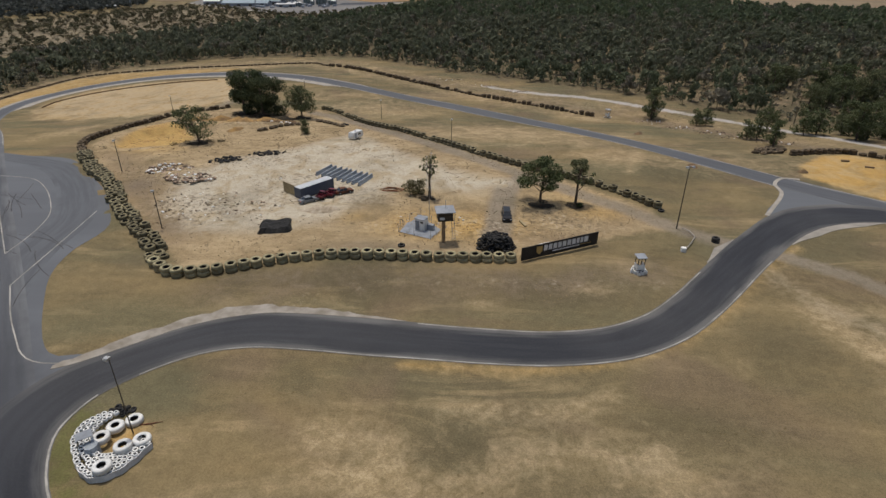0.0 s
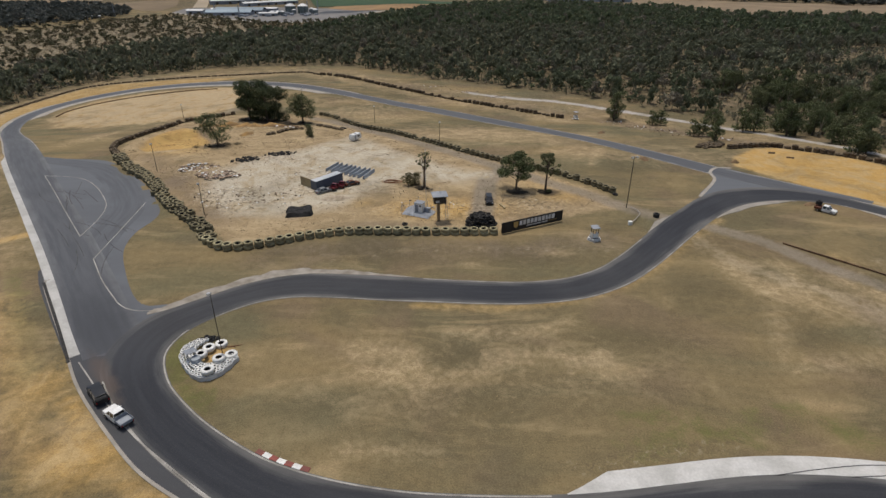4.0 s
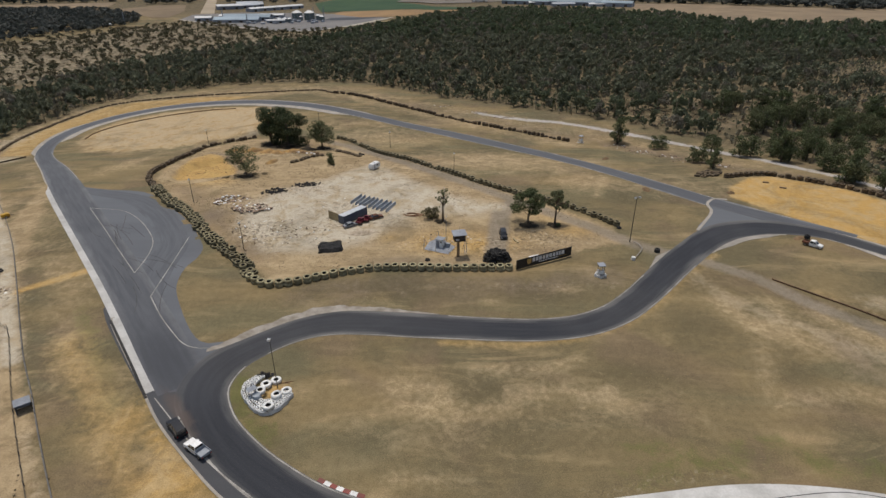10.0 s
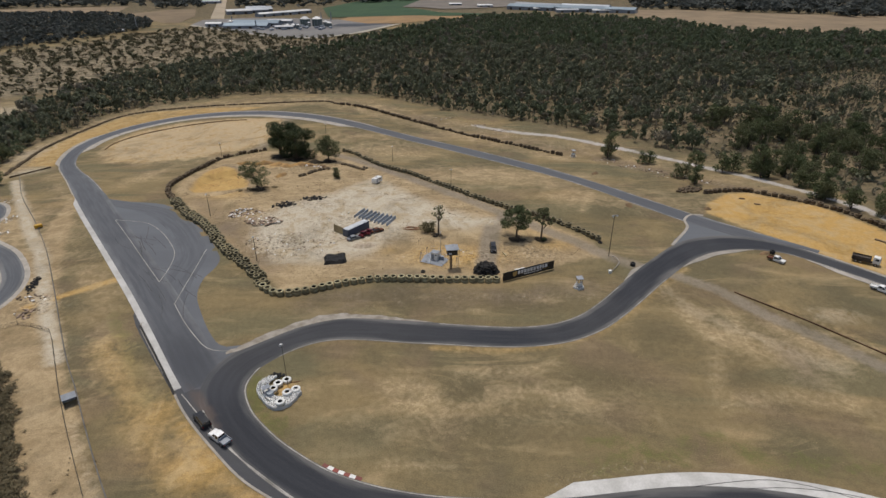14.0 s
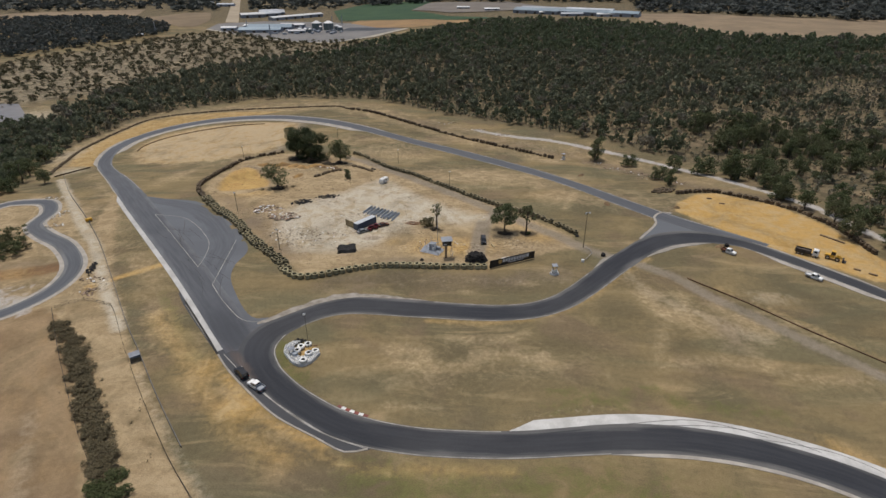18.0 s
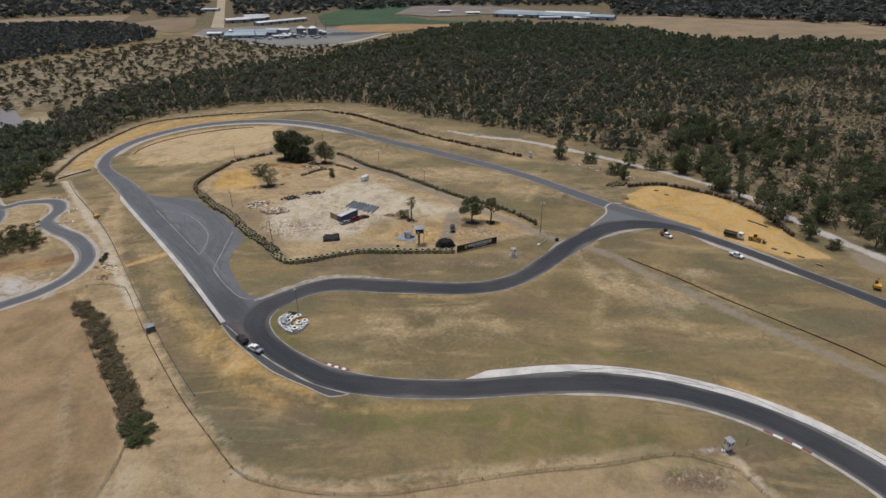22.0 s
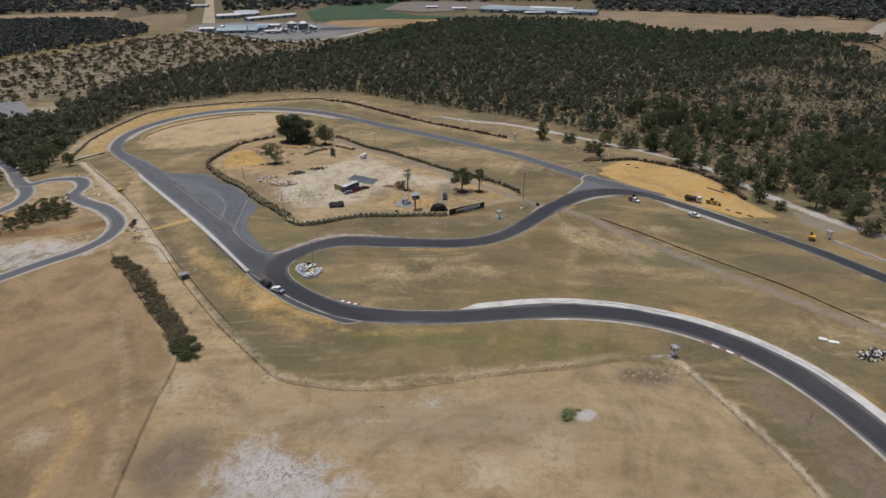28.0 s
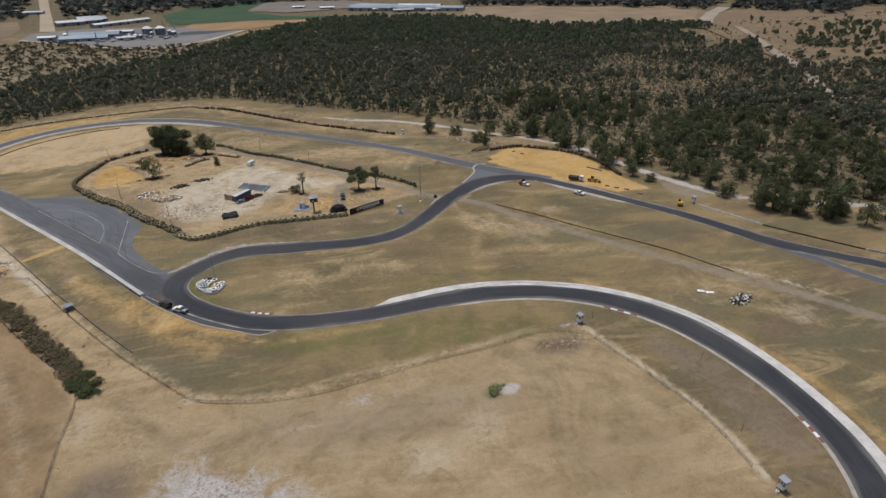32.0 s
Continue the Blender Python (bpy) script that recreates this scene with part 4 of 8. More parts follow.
# ---- paved surfaces ----
road, race_s = lane("road", RACE, M["asphalt"], 0.045, across=8)
tagged(road, "dark worn asphalt race track with a rubbered line", "race track", kind="structure")
loop, outer_s = lane("road", OUTER, M["loop_asphalt"], 0.034, across=8)
tagged(loop, "grey asphalt outer loop of the race track", "race track", kind="structure")
tagged(area("pavement", PADDOCK, M["old_asphalt"], 0.022), "wide grey asphalt run-off area with old skid marks", "pavement", kind="structure")
tagged(lane("road", [(-150, 157.5, 5), (-134, 150.5, 6), (-119, 143.5, 7), (-106, 132, 8), (-96, 119.5, 8.5), (-89, 107, 8.5), (-87, 94, 8.5), (-83.5, 83, 8), (-77, 71.5, 7), (-69, 62, 6)], M["run_off"], 0.03, across=6)[0],
       "darker worn lane curving across the run-off area", "race track", kind="structure")
tagged(area("pavement", FORK, M["old_asphalt"], 0.024), "grey asphalt where two track layouts part", "pavement", kind="structure")
tagged(area("pavement", APRON, M["apron_asphalt"], 0.02), "grey asphalt apron on the outside of the hairpin", "pavement", kind="structure")
pit, pit_s = lane("road", PIT_LANE, M["loop_asphalt"], 0.03, across=4)
tagged(pit, "grey asphalt pit lane parting from the straight", "pit lane", kind="structure")
for pts in (KART, KART_LINK, KART_EDGE):
    k, k_s = lane("road", pts, M["kart_asphalt"], 0.03 + 0.004 * len(pts) / 4, across=4)
    tagged(k, "narrow grey asphalt kart track", "kart track", kind="structure")
    for side in (1, -1):
        strip("edge_line", *beside(k_s, side, -0.05, 1.5), M["kerb"], 0.03, k)

# ---- woods ----
rng = np.random.default_rng(7)


def leaf_cloud(n, size, lobes=6, flat=0.75, clump=(0.34, 0.58)):
    """Leaf triangles in several clumps round a crown of radius 1, with gaps between the clumps."""
    ang, up = rng.uniform(0, 6.283, lobes), rng.uniform(-0.35, 0.6, lobes)
    r = rng.uniform(0.25, 0.72, lobes)
    cen = np.stack([np.cos(ang) * r, np.sin(ang) * r, up * flat], 1)
    cen[0] = (0, 0, 0.45 * flat)
    rad = rng.uniform(*clump, lobes)
    k = rng.integers(0, lobes, n)
    d = rng.normal(size=(n, 3))
    d /= np.linalg.norm(d, axis=1)[:, None]
    p = cen[k] + d * (rad[k] * rng.uniform(0.55, 1.05, n))[:, None] * (1, 1, 0.8)
    a = rng.normal(size=(n, 3))
    a /= np.linalg.norm(a, axis=1)[:, None]
    b = np.cross(a, d + 0.6 * rng.normal(size=(n, 3)))
    b /= np.linalg.norm(b, axis=1)[:, None] + 1e-9
    s = (size * rng.uniform(0.6, 1.3, n))[:, None]
    return np.stack([p - a * s * 0.6 - b * s * 0.4, p + a * s * 0.7 - b * s * 0.3, p + b * s * 0.8], 1)


def fast_mesh(name, tris, material, tint=None):
    n = len(tris)
    me = bpy.data.meshes.new(name)
    me.vertices.add(n * 3)
    me.vertices.foreach_set("co", tris.astype(np.float32).ravel())
    me.loops.add(n * 3)
    me.loops.foreach_set("vertex_index", np.arange(n * 3, dtype=np.int32))
    me.polygons.add(n)
    me.polygons.foreach_set("loop_start", np.arange(0, n * 3, 3, dtype=np.int32))
    if tint is not None:
        me.attributes.new("tint", "FLOAT", "POINT").data.foreach_set("value", np.repeat(tint, 3).astype(np.float32))
    me.materials.append(material)
    me.update()
    return me


def scatter(regions, cell, jitter=0.48):
    """Tree places: a shaken grid thinned by (outline, share) rules, later ones overruling."""
    allp = np.vstack([np.array(r[0])[:, :2] for r in regions])
    lo, hi = allp.min(0), allp.max(0)
    gx, gy = np.meshgrid(np.arange(lo[0], hi[0], cell), np.arange(lo[1], hi[1], cell))
    x = gx.ravel() + rng.uniform(-jitter, jitter, gx.size) * cell
    y = gy.ravel() + rng.uniform(-jitter, jitter, gx.size) * cell
    share = np.zeros(x.size)
    for pts, s in regions:
        share = np.where(inside(pts, x, y), s, share)
    patch = 0.5 + 0.5 * np.sin(x * 0.031 + 2 * np.sin(y * 0.017)) * np.sin(y * 0.037 + 2 * np.sin(x * 0.013))
    share = np.where(share < 0.8, share * (0.35 + 1.3 * patch), share)
    keep = rng.uniform(size=x.size) < share
    return x[keep], y[keep]


def woods(name, label, x, y, height, leaves, size, dryness, wide=(0.3, 0.5), leaf="leaf_far"):
    """Many far trees as one body of leaf triangles, each tree with its own clump, trunk and tint."""
    stock = [leaf_cloud(leaves, size * (0.8, 1.0, 1.0)[i % 3], (5, 7, 9)[i % 3], (1.05, 0.85, 0.75)[i % 3], ((0.2, 0.34), (0.22, 0.4), (0.24, 0.46))[i % 3]) for i in range(15)]
    out, tint = [], []
    zs = land(x, y)
    for i in range(len(x)):
        h = height * rng.uniform(0.55, 1.3)
        w = h * rng.uniform(*wide)
        a = rng.uniform(0, 6.283)
        c, s = math.cos(a), math.sin(a)
        t = stock[i % 15]
        q = np.empty_like(t)
        q[..., 0] = x[i] + w * (t[..., 0] * c - t[..., 1] * s)
        q[..., 1] = y[i] + w * (t[..., 0] * s + t[..., 1] * c)
        q[..., 2] = zs[i] + h * 0.45 + h * 0.56 * t[..., 2]
        out.append(q)
        b = np.array([[x[i], y[i], zs[i] - 0.2]])
        r = 0.02 * h
        trunk = np.array([[(-r, 0, 0), (r, 0, 0), (0, 0, h * 0.6)], [(0, -r, 0), (0, r, 0), (0, 0, h * 0.6)]]) + b
        out.append(trunk)
        d = rng.uniform(0, dryness) if rng.uniform() < 0.86 else rng.uniform(0.5, 1.0)
        tint.append(np.full(len(t) + 2, d))
    ob = new(name, fast_mesh(name, np.concatenate(out), M[leaf], np.concatenate(tint)))
    return tagged(ob, label, "woodland", kind="stuff")


LEFT_WOODS = [(-252, 240), (-246, 220), (-238, 196), (-228, 176), (-240, 180), (-282, 205), (-320, 196), (-380, 250), (-330, 330), (-262, 290)]
FRONT_WOODS = [(116, 206), (127, 186), (139, 163), (146, 146), (150, 130), (157, 117), (166, 112), (161, 142), (150, 174), (128, 218)]
RIGHT_WOODS = [(110, 236), (146, 172), (158, 130), (176, 102), (200, 72), (300, 8), (440, -70), (640, 60), (420, 230), (330, 250), (240, 262), (190, 300), (150, 330)]
NEAR_RIGHT = [(148, 128), (156, 106), (168, 96), (182, 86), (196, 76), (215, 62), (270, 30), (250, 90), (205, 125), (170, 150)]
GROVE = [(384, 406), (441, 487), (491, 509), (523, 511), (448, 409), (403, 388)]
RISE_GROVE = [(570, 490), (636, 577), (713, 635), (792, 657), (870, 666), (800, 560), (700, 470), (647, 450), (605, 462)]
FRONT_ROW = [(171, 79), (178, 64), (190, 54), (201, 43), (212, 29), (240, 6), (262, 20), (226, 46), (204, 61), (190, 67), (178, 75)]
wx, wy = scatter([(LEFT_WOODS, 0.85), (DENSE, 0.9), (THIN, 0.46), (CLEARED, 0.02), (GROVE, 0.85), (RISE_GROVE, 0.5), (RIGHT_WOODS, 0.0)], 7.4)
patchy = np.sin(wx * 0.05 + 2.2 * np.sin(wy * 0.031)) * np.sin(wy * 0.057 + 1.7 * np.sin(wx * 0.043))
opening = 1.0 * ease((np.hypot(wx - 40, wy - 800) - 400) / 200) * ease((wx - 20) / 140)
fine = np.sin(wx * 0.13 + 2.0 * np.sin(wy * 0.09)) * np.sin(wy * 0.15 + 1.8 * np.sin(wx * 0.11))
keep = ((patchy > -0.72) | (rng.uniform(size=len(wx)) < 0.35)) & ((fine > -0.1 - 0.75 * (1 - opening)) | (rng.uniform(size=len(wx)) < 0.5))
keep &= rng.uniform(size=len(wx)) > 0.9 * np.clip(1.25 * openness(wx, wy), 0, 1)
wx, wy = wx[keep], wy[keep]
far_d = np.hypot(wx, wy + 100)
bare_tree = rng.uniform(size=len(wx)) < 0.72 * grey_trees(wx, wy)
woods("far_woods", "half-dead grey gum trees with thin crowns", wx[bare_tree], wy[bare_tree], 10.5, 90, 0.2, 0.6, (0.22, 0.36), "leaf_grey")
wx, wy = wx[~bare_tree], wy[~bare_tree]
far_d = far_d[~bare_tree]
for lo, hi, n, s in ((0, 430, 250, 0.205), (430, 700, 125, 0.29), (700, 3000, 62, 0.42)):
    k = (far_d >= lo) & (far_d < hi)
    woods("far_woods", "dense olive-green gum woodland on sandy soil", wx[k], wy[k], 9.6, n, s, 0.24)
sx, sy = scatter([(SPARSE, 0.8)], 10.4)
woods("far_scrub", "scattered low olive-brown scrub on pale sand", sx, sy, 5.4, 90, 0.32, 0.6, (0.55, 1.0), "leaf_scrub")
sx, sy = scatter([(SPARSE, 0.6)], 8.0)
woods("far_scrub", "low dry brown heath between the scrub", sx, sy, 1.6, 24, 0.45, 1.0, (0.6, 1.1), "leaf_dry")
rise = np.array([(609, 609), (501, 464), (572, 484), (590, 513), (584, 477), (592, 474), (570, 433), (594, 443), (586, 429), (590, 416), (625, 439), (605, 412), (512, 403), (522, 408), (497, 414), (537, 393), (467, 371), (471, 364), (483, 361), (512, 382), (539, 358), (687, 737), (689, 719), (703, 699), (707, 674), (700, 653), (779, 710), (772, 679), (812, 700)], float)
woods("far_woods", "scattered dark gum trees on the bare rise", rise[:, 0], rise[:, 1], 9.0, 130, 0.3, 0.3, (0.5, 0.75))
# larger open-spaced trees beside the straight, with scrub between
rx, ry = scatter([(FRONT_WOODS, 0.62), (RIGHT_WOODS, 0.56), (NEAR_RIGHT, 0.79), (FRONT_ROW, 0.97)], 8.4)
keep = rng.uniform(size=len(rx)) > 0.9 * np.clip(1.25 * openness(rx, ry), 0, 1)
keep &= (distance(WHITE_TRACK, rx, ry) > 4.5) & ~inside([(150, 112), (150, 84), (164, 76), (172, 84), (168, 94), (158, 104)], rx, ry)
rx, ry = rx[keep], ry[keep]
near = np.hypot(rx - 40, ry - 60)
front = np.argsort(near)[:260]
rest = np.setdiff1d(np.arange(len(rx)), front)
ex, ey = rx[front], ry[front]
woods("far_woods", "open gum woodland with large crowns on sandy soil", rx[rest], ry[rest], 12, 300, 0.19, 0.3)
sx, sy = scatter([(DENSE, 0.79), (THIN, 0.5), (CLEARED, 0.03), (RIGHT_WOODS, 0.3)], 5.8)
thick = rng.uniform(size=len(sx)) > np.clip(1.2 * openness(sx, sy), 0, 1)
woods("far_scrub", "dark green undergrowth beneath the gum trees", sx[thick], sy[thick], 3.6, 34, 0.42, 0.35, (0.4, 0.7))
sx, sy = scatter([(DENSE, 0.2), (RIGHT_WOODS, 0.85), (THIN, 0.85), (CLEARED, 0.1)], 5.4)
woods("far_scrub", "dry straw-coloured scrub between the gum trees", sx, sy, 2.8, 22, 0.5, 1.4, (0.4, 0.75))

cx, cy = [], []
for a, b, p, q in CLEARINGS:
    n = int(p * q * 0.34)
    cx.append(a + p * rng.normal(size=n) * 0.75)
    cy.append(b + q * rng.normal(size=n) * 0.75)
cx, cy = np.concatenate(cx), np.concatenate(cy)
off_road = (distance(WHITE_TRACK, cx, cy) > 5) & (distance(OUTER, cx, cy) > 30)
woods("far_scrub", "low ochre and olive scrub in the clearings", cx[off_road], cy[off_road], 1.7, 26, 0.42, 1.2, (0.5, 0.9), "leaf_dry")

# pale dead trunks standing among the living trees
dx, dy = scatter([(DENSE, 0.7), (RIGHT_WOODS, 0.6), (THIN, 0.79), (CLEARED, 0.05)], 12.0)
dz, dh, dr = land(dx, dy), rng.uniform(5, 11, len(dx)), rng.uniform(0.18, 0.45, len(dx))
lx, ly = rng.uniform(-0.9, 0.9, len(dx)), rng.uniform(-0.9, 0.9, len(dx))
stags = []
for ca, sa in ((1, 0), (-0.5, 0.866), (-0.5, -0.866)):
    stags.append(np.stack([np.stack([dx - dr * sa, dy + dr * ca, dz], 1), np.stack([dx + dr * sa, dy - dr * ca, dz], 1), np.stack([dx + lx, dy + ly, dz + dh], 1)], 1))
    stags.append(np.stack([np.stack([dx + lx * 0.5, dy + ly * 0.5, dz + dh * 0.45], 1), np.stack([dx + lx * 0.5, dy + ly * 0.5, dz + dh * 0.55], 1), np.stack([dx + lx * 0.5 + 1.6 * ca, dy + ly * 0.5 + 1.6 * sa, dz + dh * 0.85], 1)], 1))
M["dead_wood"] = mat("bleached_dead_wood", (0.44, 0.38, 0.26), (0.3, 0.25, 0.16), 0.2, 0.9, relief=0)
tagged(new("dead_trunks", fast_mesh("dead_trunks", np.concatenate(stags), M["dead_wood"])), "bleached bare trunks standing in the woods", "dead tree", kind="stuff")
ux, uy = scatter([(LEFT_WOODS, 0.9), ([(-240, 172), (-226, 146), (-226, 122), (-262, 130), (-270, 190)], 0.85)], 4.6)
room = np.minimum(distance(KART, ux, uy), distance(KART_LINK, ux, uy)) > 7
ux, uy = ux[room], uy[room]
woods("far_scrub", "dense low green scrub under the gum trees", ux, uy, 5.5, 90, 0.26, 0.3, (0.45, 0.7))
BACK_WOODS = [(-1000, 960), (-800, 1090), (-690, 1085), (-540, 955), (-490, 850), (-515, 740), (-560, 620), (-620, 480), (-900, 520), (-1200, 700)]
RIGHT_BELT = [(302, 1160), (400, 1128), (507, 1092), (600, 1040), (690, 968), (735, 922), (805, 915), (845, 850), (900, 790), (1060, 900), (1400, 800), (1500, 1500), (628, 1440), (362, 1396)]
FAR_BELT = [(-2400, 1750), (-700, 1500), (-560, 1420), (500, 1420), (760, 1180), (1500, 700), (2600, 600), (2800, 1500), (1500, 2400), (-1800, 2500)]
LEFT_BELT = [(-1500, 1300), (-1000, 1190), (-900, 1235), (-780, 1300), (-640, 1225), (-560, 1230), (-480, 1080), (-455, 1290), (-340, 1270), (-300, 1500), (-700, 1900), (-1800, 1900)]
bx, by = scatter([(FAR_BELT, 0.85), (LEFT_BELT, 0.6), (RIGHT_BELT, 0.97)], 24)
beside_road = distance([(-455, 1014), (-631, 1479), (-712, 1690), (-790, 1900)], bx, by) < 34
beside_road |= distance([(628, 770), (708, 869), (788, 953), (880, 1060)], bx, by) < 18
bx, by = bx[~beside_road], by[~beside_road]
woods("far_woods", "distant dark belt of woodland", bx, by, 13, 30, 0.6, 0.2, (0.8, 1.3), "leaf_hazed")
bx, by = scatter([(BACK_WOODS, 0.97)], 10)
woods("far_woods", "dark low woodland beyond the fields", bx, by, 8, 36, 0.5, 0.15, (0.6, 1.0), "leaf_hazed")


def tube(bm, pts, radii, seg=7):
    """A tapering limb through the points."""
    rings = []
    for i, p in enumerate(pts):
        d = (Vector(pts[min(i + 1, len(pts) - 1)]) - Vector(pts[max(i - 1, 0)])).normalized()
        u = d.orthogonal().normalized()
        v = d.cross(u)
        rings.append([bm.verts.new(Vector(p) + (u * math.cos(6.2832 * k / seg) + v * math.sin(6.2832 * k / seg)) * radii[i]) for k in range(seg)])
    for a, b in zip(rings, rings[1:]):
        for k in range(seg):
            bm.faces.new((a[k], a[(k + 1) % seg], b[(k + 1) % seg], b[k]))
    bm.faces.new(rings[-1])


def part(name, bm, material, parent, label="", smooth=False):
    me = bpy.data.meshes.new(name)
    bm.normal_update()
    bm.to_mesh(me)
    bm.free()
    me.materials.append(material)
    if smooth:
        me.polygons.foreach_set("use_smooth", [True] * len(me.polygons))
    ob = new(name, me)
    ob.parent = parent
    if label:
        ob["label"] = label
    return ob


def thing(name, label, category, group="", at=(0, 0), turn=0.0, lift=0.0):
    ob = new(name)
    ob.empty_display_size = 0.3
    z = float(land(at[0], at[1])) + lift
    ob.matrix_world = pose(at[0], at[1], z, 0, 0, turn)
    return tagged(ob, label, category, group)


def leaf_clumps(cen, rad, n, size):
    """Leaf triangles round several clump centres: thin shells with a few leaves inside and ragged rims."""
    cen, rad = np.array(cen, float), np.array(rad, float)
    share = rad ** 2 / np.sum(rad ** 2)
    k = rng.choice(len(rad), n, p=share)
    d = rng.normal(size=(n, 3))
    d /= np.linalg.norm(d, axis=1)[:, None]
    p = cen[k] + d * (rad[k] * (0.45 + 0.65 * rng.uniform(size=n) ** 0.6))[:, None] * (1, 1, 0.72)
    a = rng.normal(size=(n, 3))
    a /= np.linalg.norm(a, axis=1)[:, None]
    b = np.cross(a, d + 0.7 * rng.normal(size=(n, 3)))
    b /= np.linalg.norm(b, axis=1)[:, None] + 1e-9
    q = (size * rng.uniform(0.6, 1.35, n))[:, None]
    return np.stack([p - a * q * 0.6 - b * q * 0.4, p + a * q * 0.7 - b * q * 0.3, p + b * q * 0.8], 1)


def make_tree(label, height, width, leaves, size, lean=(0, 0), trunks=1, bare=0.3, group="", clump=(0.13, 0.23), leaf="leaf"):
    """A gum tree: forked tapering trunk, limbs, and a clump of leaves at the end of each limb."""
    t = thing("tree", label, "tree", group)
    bm = bmesh.new()
    cen, rad = [], []
    for k in range(trunks):
        a = 6.283 * k / trunks + 0.4
        sx, sy = (0.2 * width * math.cos(a), 0.2 * width * math.sin(a)) if trunks > 1 else (0, 0)
        tx, ty = sx * 1.5 + lean[0], sy * 1.5 + lean[1]
        r = 0.024 * height
        path = [Vector((sx, sy, -0.3)), Vector((sx * 1.1 + tx * 0.15, sy * 1.1 + ty * 0.1, height * 0.25)), Vector((sx * 0.5 + tx * 0.5 + rng.uniform(-0.03, 0.03) * height, sy * 0.5 + ty * 0.55, height * 0.5)), Vector((tx, ty, height * 0.86))]
        tube(bm, path, [r * 1.3, r, r * 0.7, r * 0.25])
        cen.append((tx, ty, height * 0.88))
        rad.append(width * rng.uniform(0.14, 0.2))
        limbs = max(5, 13 // trunks)
        for j in range(limbs):
            b = 2.4 * j + rng.uniform(-0.5, 0.5)
            f = (j + rng.uniform(0.1, 0.9)) / limbs
            top = height * (bare + 0.08 + (0.84 - bare) * f)
            h0 = max(0.08 * height, top - height * rng.uniform(0.12, 0.26))
            u = min(1.0, h0 / (height * 0.86))
            p0 = Vector((sx + (tx - sx) * u, sy + (ty - sy) * u, h0))
            out = width * (0.42 - 0.24 * abs(f - 0.35)) * rng.uniform(0.65, 1.1) * (1.0 if trunks == 1 else 0.75)
            p2 = Vector((p0.x + math.cos(b) * out, p0.y + math.sin(b) * out, top))
            tube(bm, [p0, (p0 + p2) / 2 + Vector((0, 0, 0.02 * height)), p2], [r * 0.45, r * 0.3, r * 0.1], 5)
            cen.append(p2)
            rad.append(width * rng.uniform(*clump))
            if rng.uniform() < 0.6:
                cen.append((p0 + p2) / 2 + Vector((rng.uniform(-0.05, 0.05) * width, rng.uniform(-0.05, 0.05) * width, 0.05 * height)))
                rad.append(width * rng.uniform(*clump) * 0.85)
    part("trunk", bm, M["bark"], t, smooth=True)
    crown = new("crown", fast_mesh("crown", leaf_clumps(cen, rad, leaves, size), M[leaf]))
    crown.parent = t
    return t


# trees at the edge of the woods, each one a tree of its own
EDGE_KINDS = [make_tree(label, h, w, n, q, trunks=k, bare=b, group="trees at the edge of the woods", clump=c)
              for label, h, w, n, q, k, b, c in (
                  ("dark green gum tree at the edge of the woods", 10.5, 9.5, 2300, 0.36, 1, 0.16, (0.13, 0.23)),
                  ("tall bushy dark gum tree in leaf to the ground", 13.5, 9.5, 3600, 0.36, 2, 0.0, (0.17, 0.26)),
                  ("dark green gum tree at the edge of the woods", 9.0, 9.0, 2000, 0.36, 1, 0.2, (0.12, 0.22)),
                  ("open-crowned gum tree at the edge of the woods", 10.5, 7.5, 1300, 0.36, 1, 0.28, (0.1, 0.19)),
                  ("low round dark tree in leaf to the ground", 6.5, 7.5, 2200, 0.34, 2, 0.0, (0.17, 0.26)))]
LONE = [(65.1, 233.4, 1, 0.95), (80.3, 222.2, 4, 0.95), (88.2, 196.3, 4, 1.0), (90.2, 185.5, 1, 0.62), (101, 214.6, 0, 0.85), (113.5, 209.3, 4, 1.35), (124, 200, 0, 1.0), (134, 171, 1, 0.85), (146, 139, 0, 0.9), (145.2, 150, 0, 0.95), (131.6, 165, 2, 0.9), (145.9, 113.4, 2, 0.75), (150.3, 104.6, 4, 0.62), (138.5, 128, 0, 0.9), (136, 156, 2, 0.95), (141, 143, 0, 0.9), (144.5, 132, 3, 0.9), (148, 121, 2, 0.85), (131.5, 167, 4, 1.1), (172.8, 91, 1, 0.9), (174, 80, 4, 1.0), (179.5, 64.5, 1, 1.0), (191, 56, 1, 0.95), (201.5, 50, 1, 1.0),
        (-216, 186.5, 2, 0.9), (-224.5, 172.5, 4, 1.1), (-228, 168, 4, 1.0), (-239.5, 206, 0, 1.0), (-254, 237, 0, 1.0), (-233, 190, 1, 0.9)]
for i, e in enumerate(EDGE_KINDS):
    e.matrix_world = pose(ex[i], ey[i], float(land(ex[i], ey[i])))
for i in range(5, len(ex)):
    k = EDGE_KINDS[int(rng.integers(0, 5))]
    s = rng.uniform(0.7, 1.12)
    copy_thing(k, pose(ex[i], ey[i], float(land(ex[i], ey[i])), 0, 0, rng.uniform(0, 360)) @ Matrix.Scale(s, 4))
for x, y, k, s in LONE:
    copy_thing(EDGE_KINDS[k], pose(x, y, float(land(x, y)), 0, 0, 40 * k) @ Matrix.Scale(s, 4))

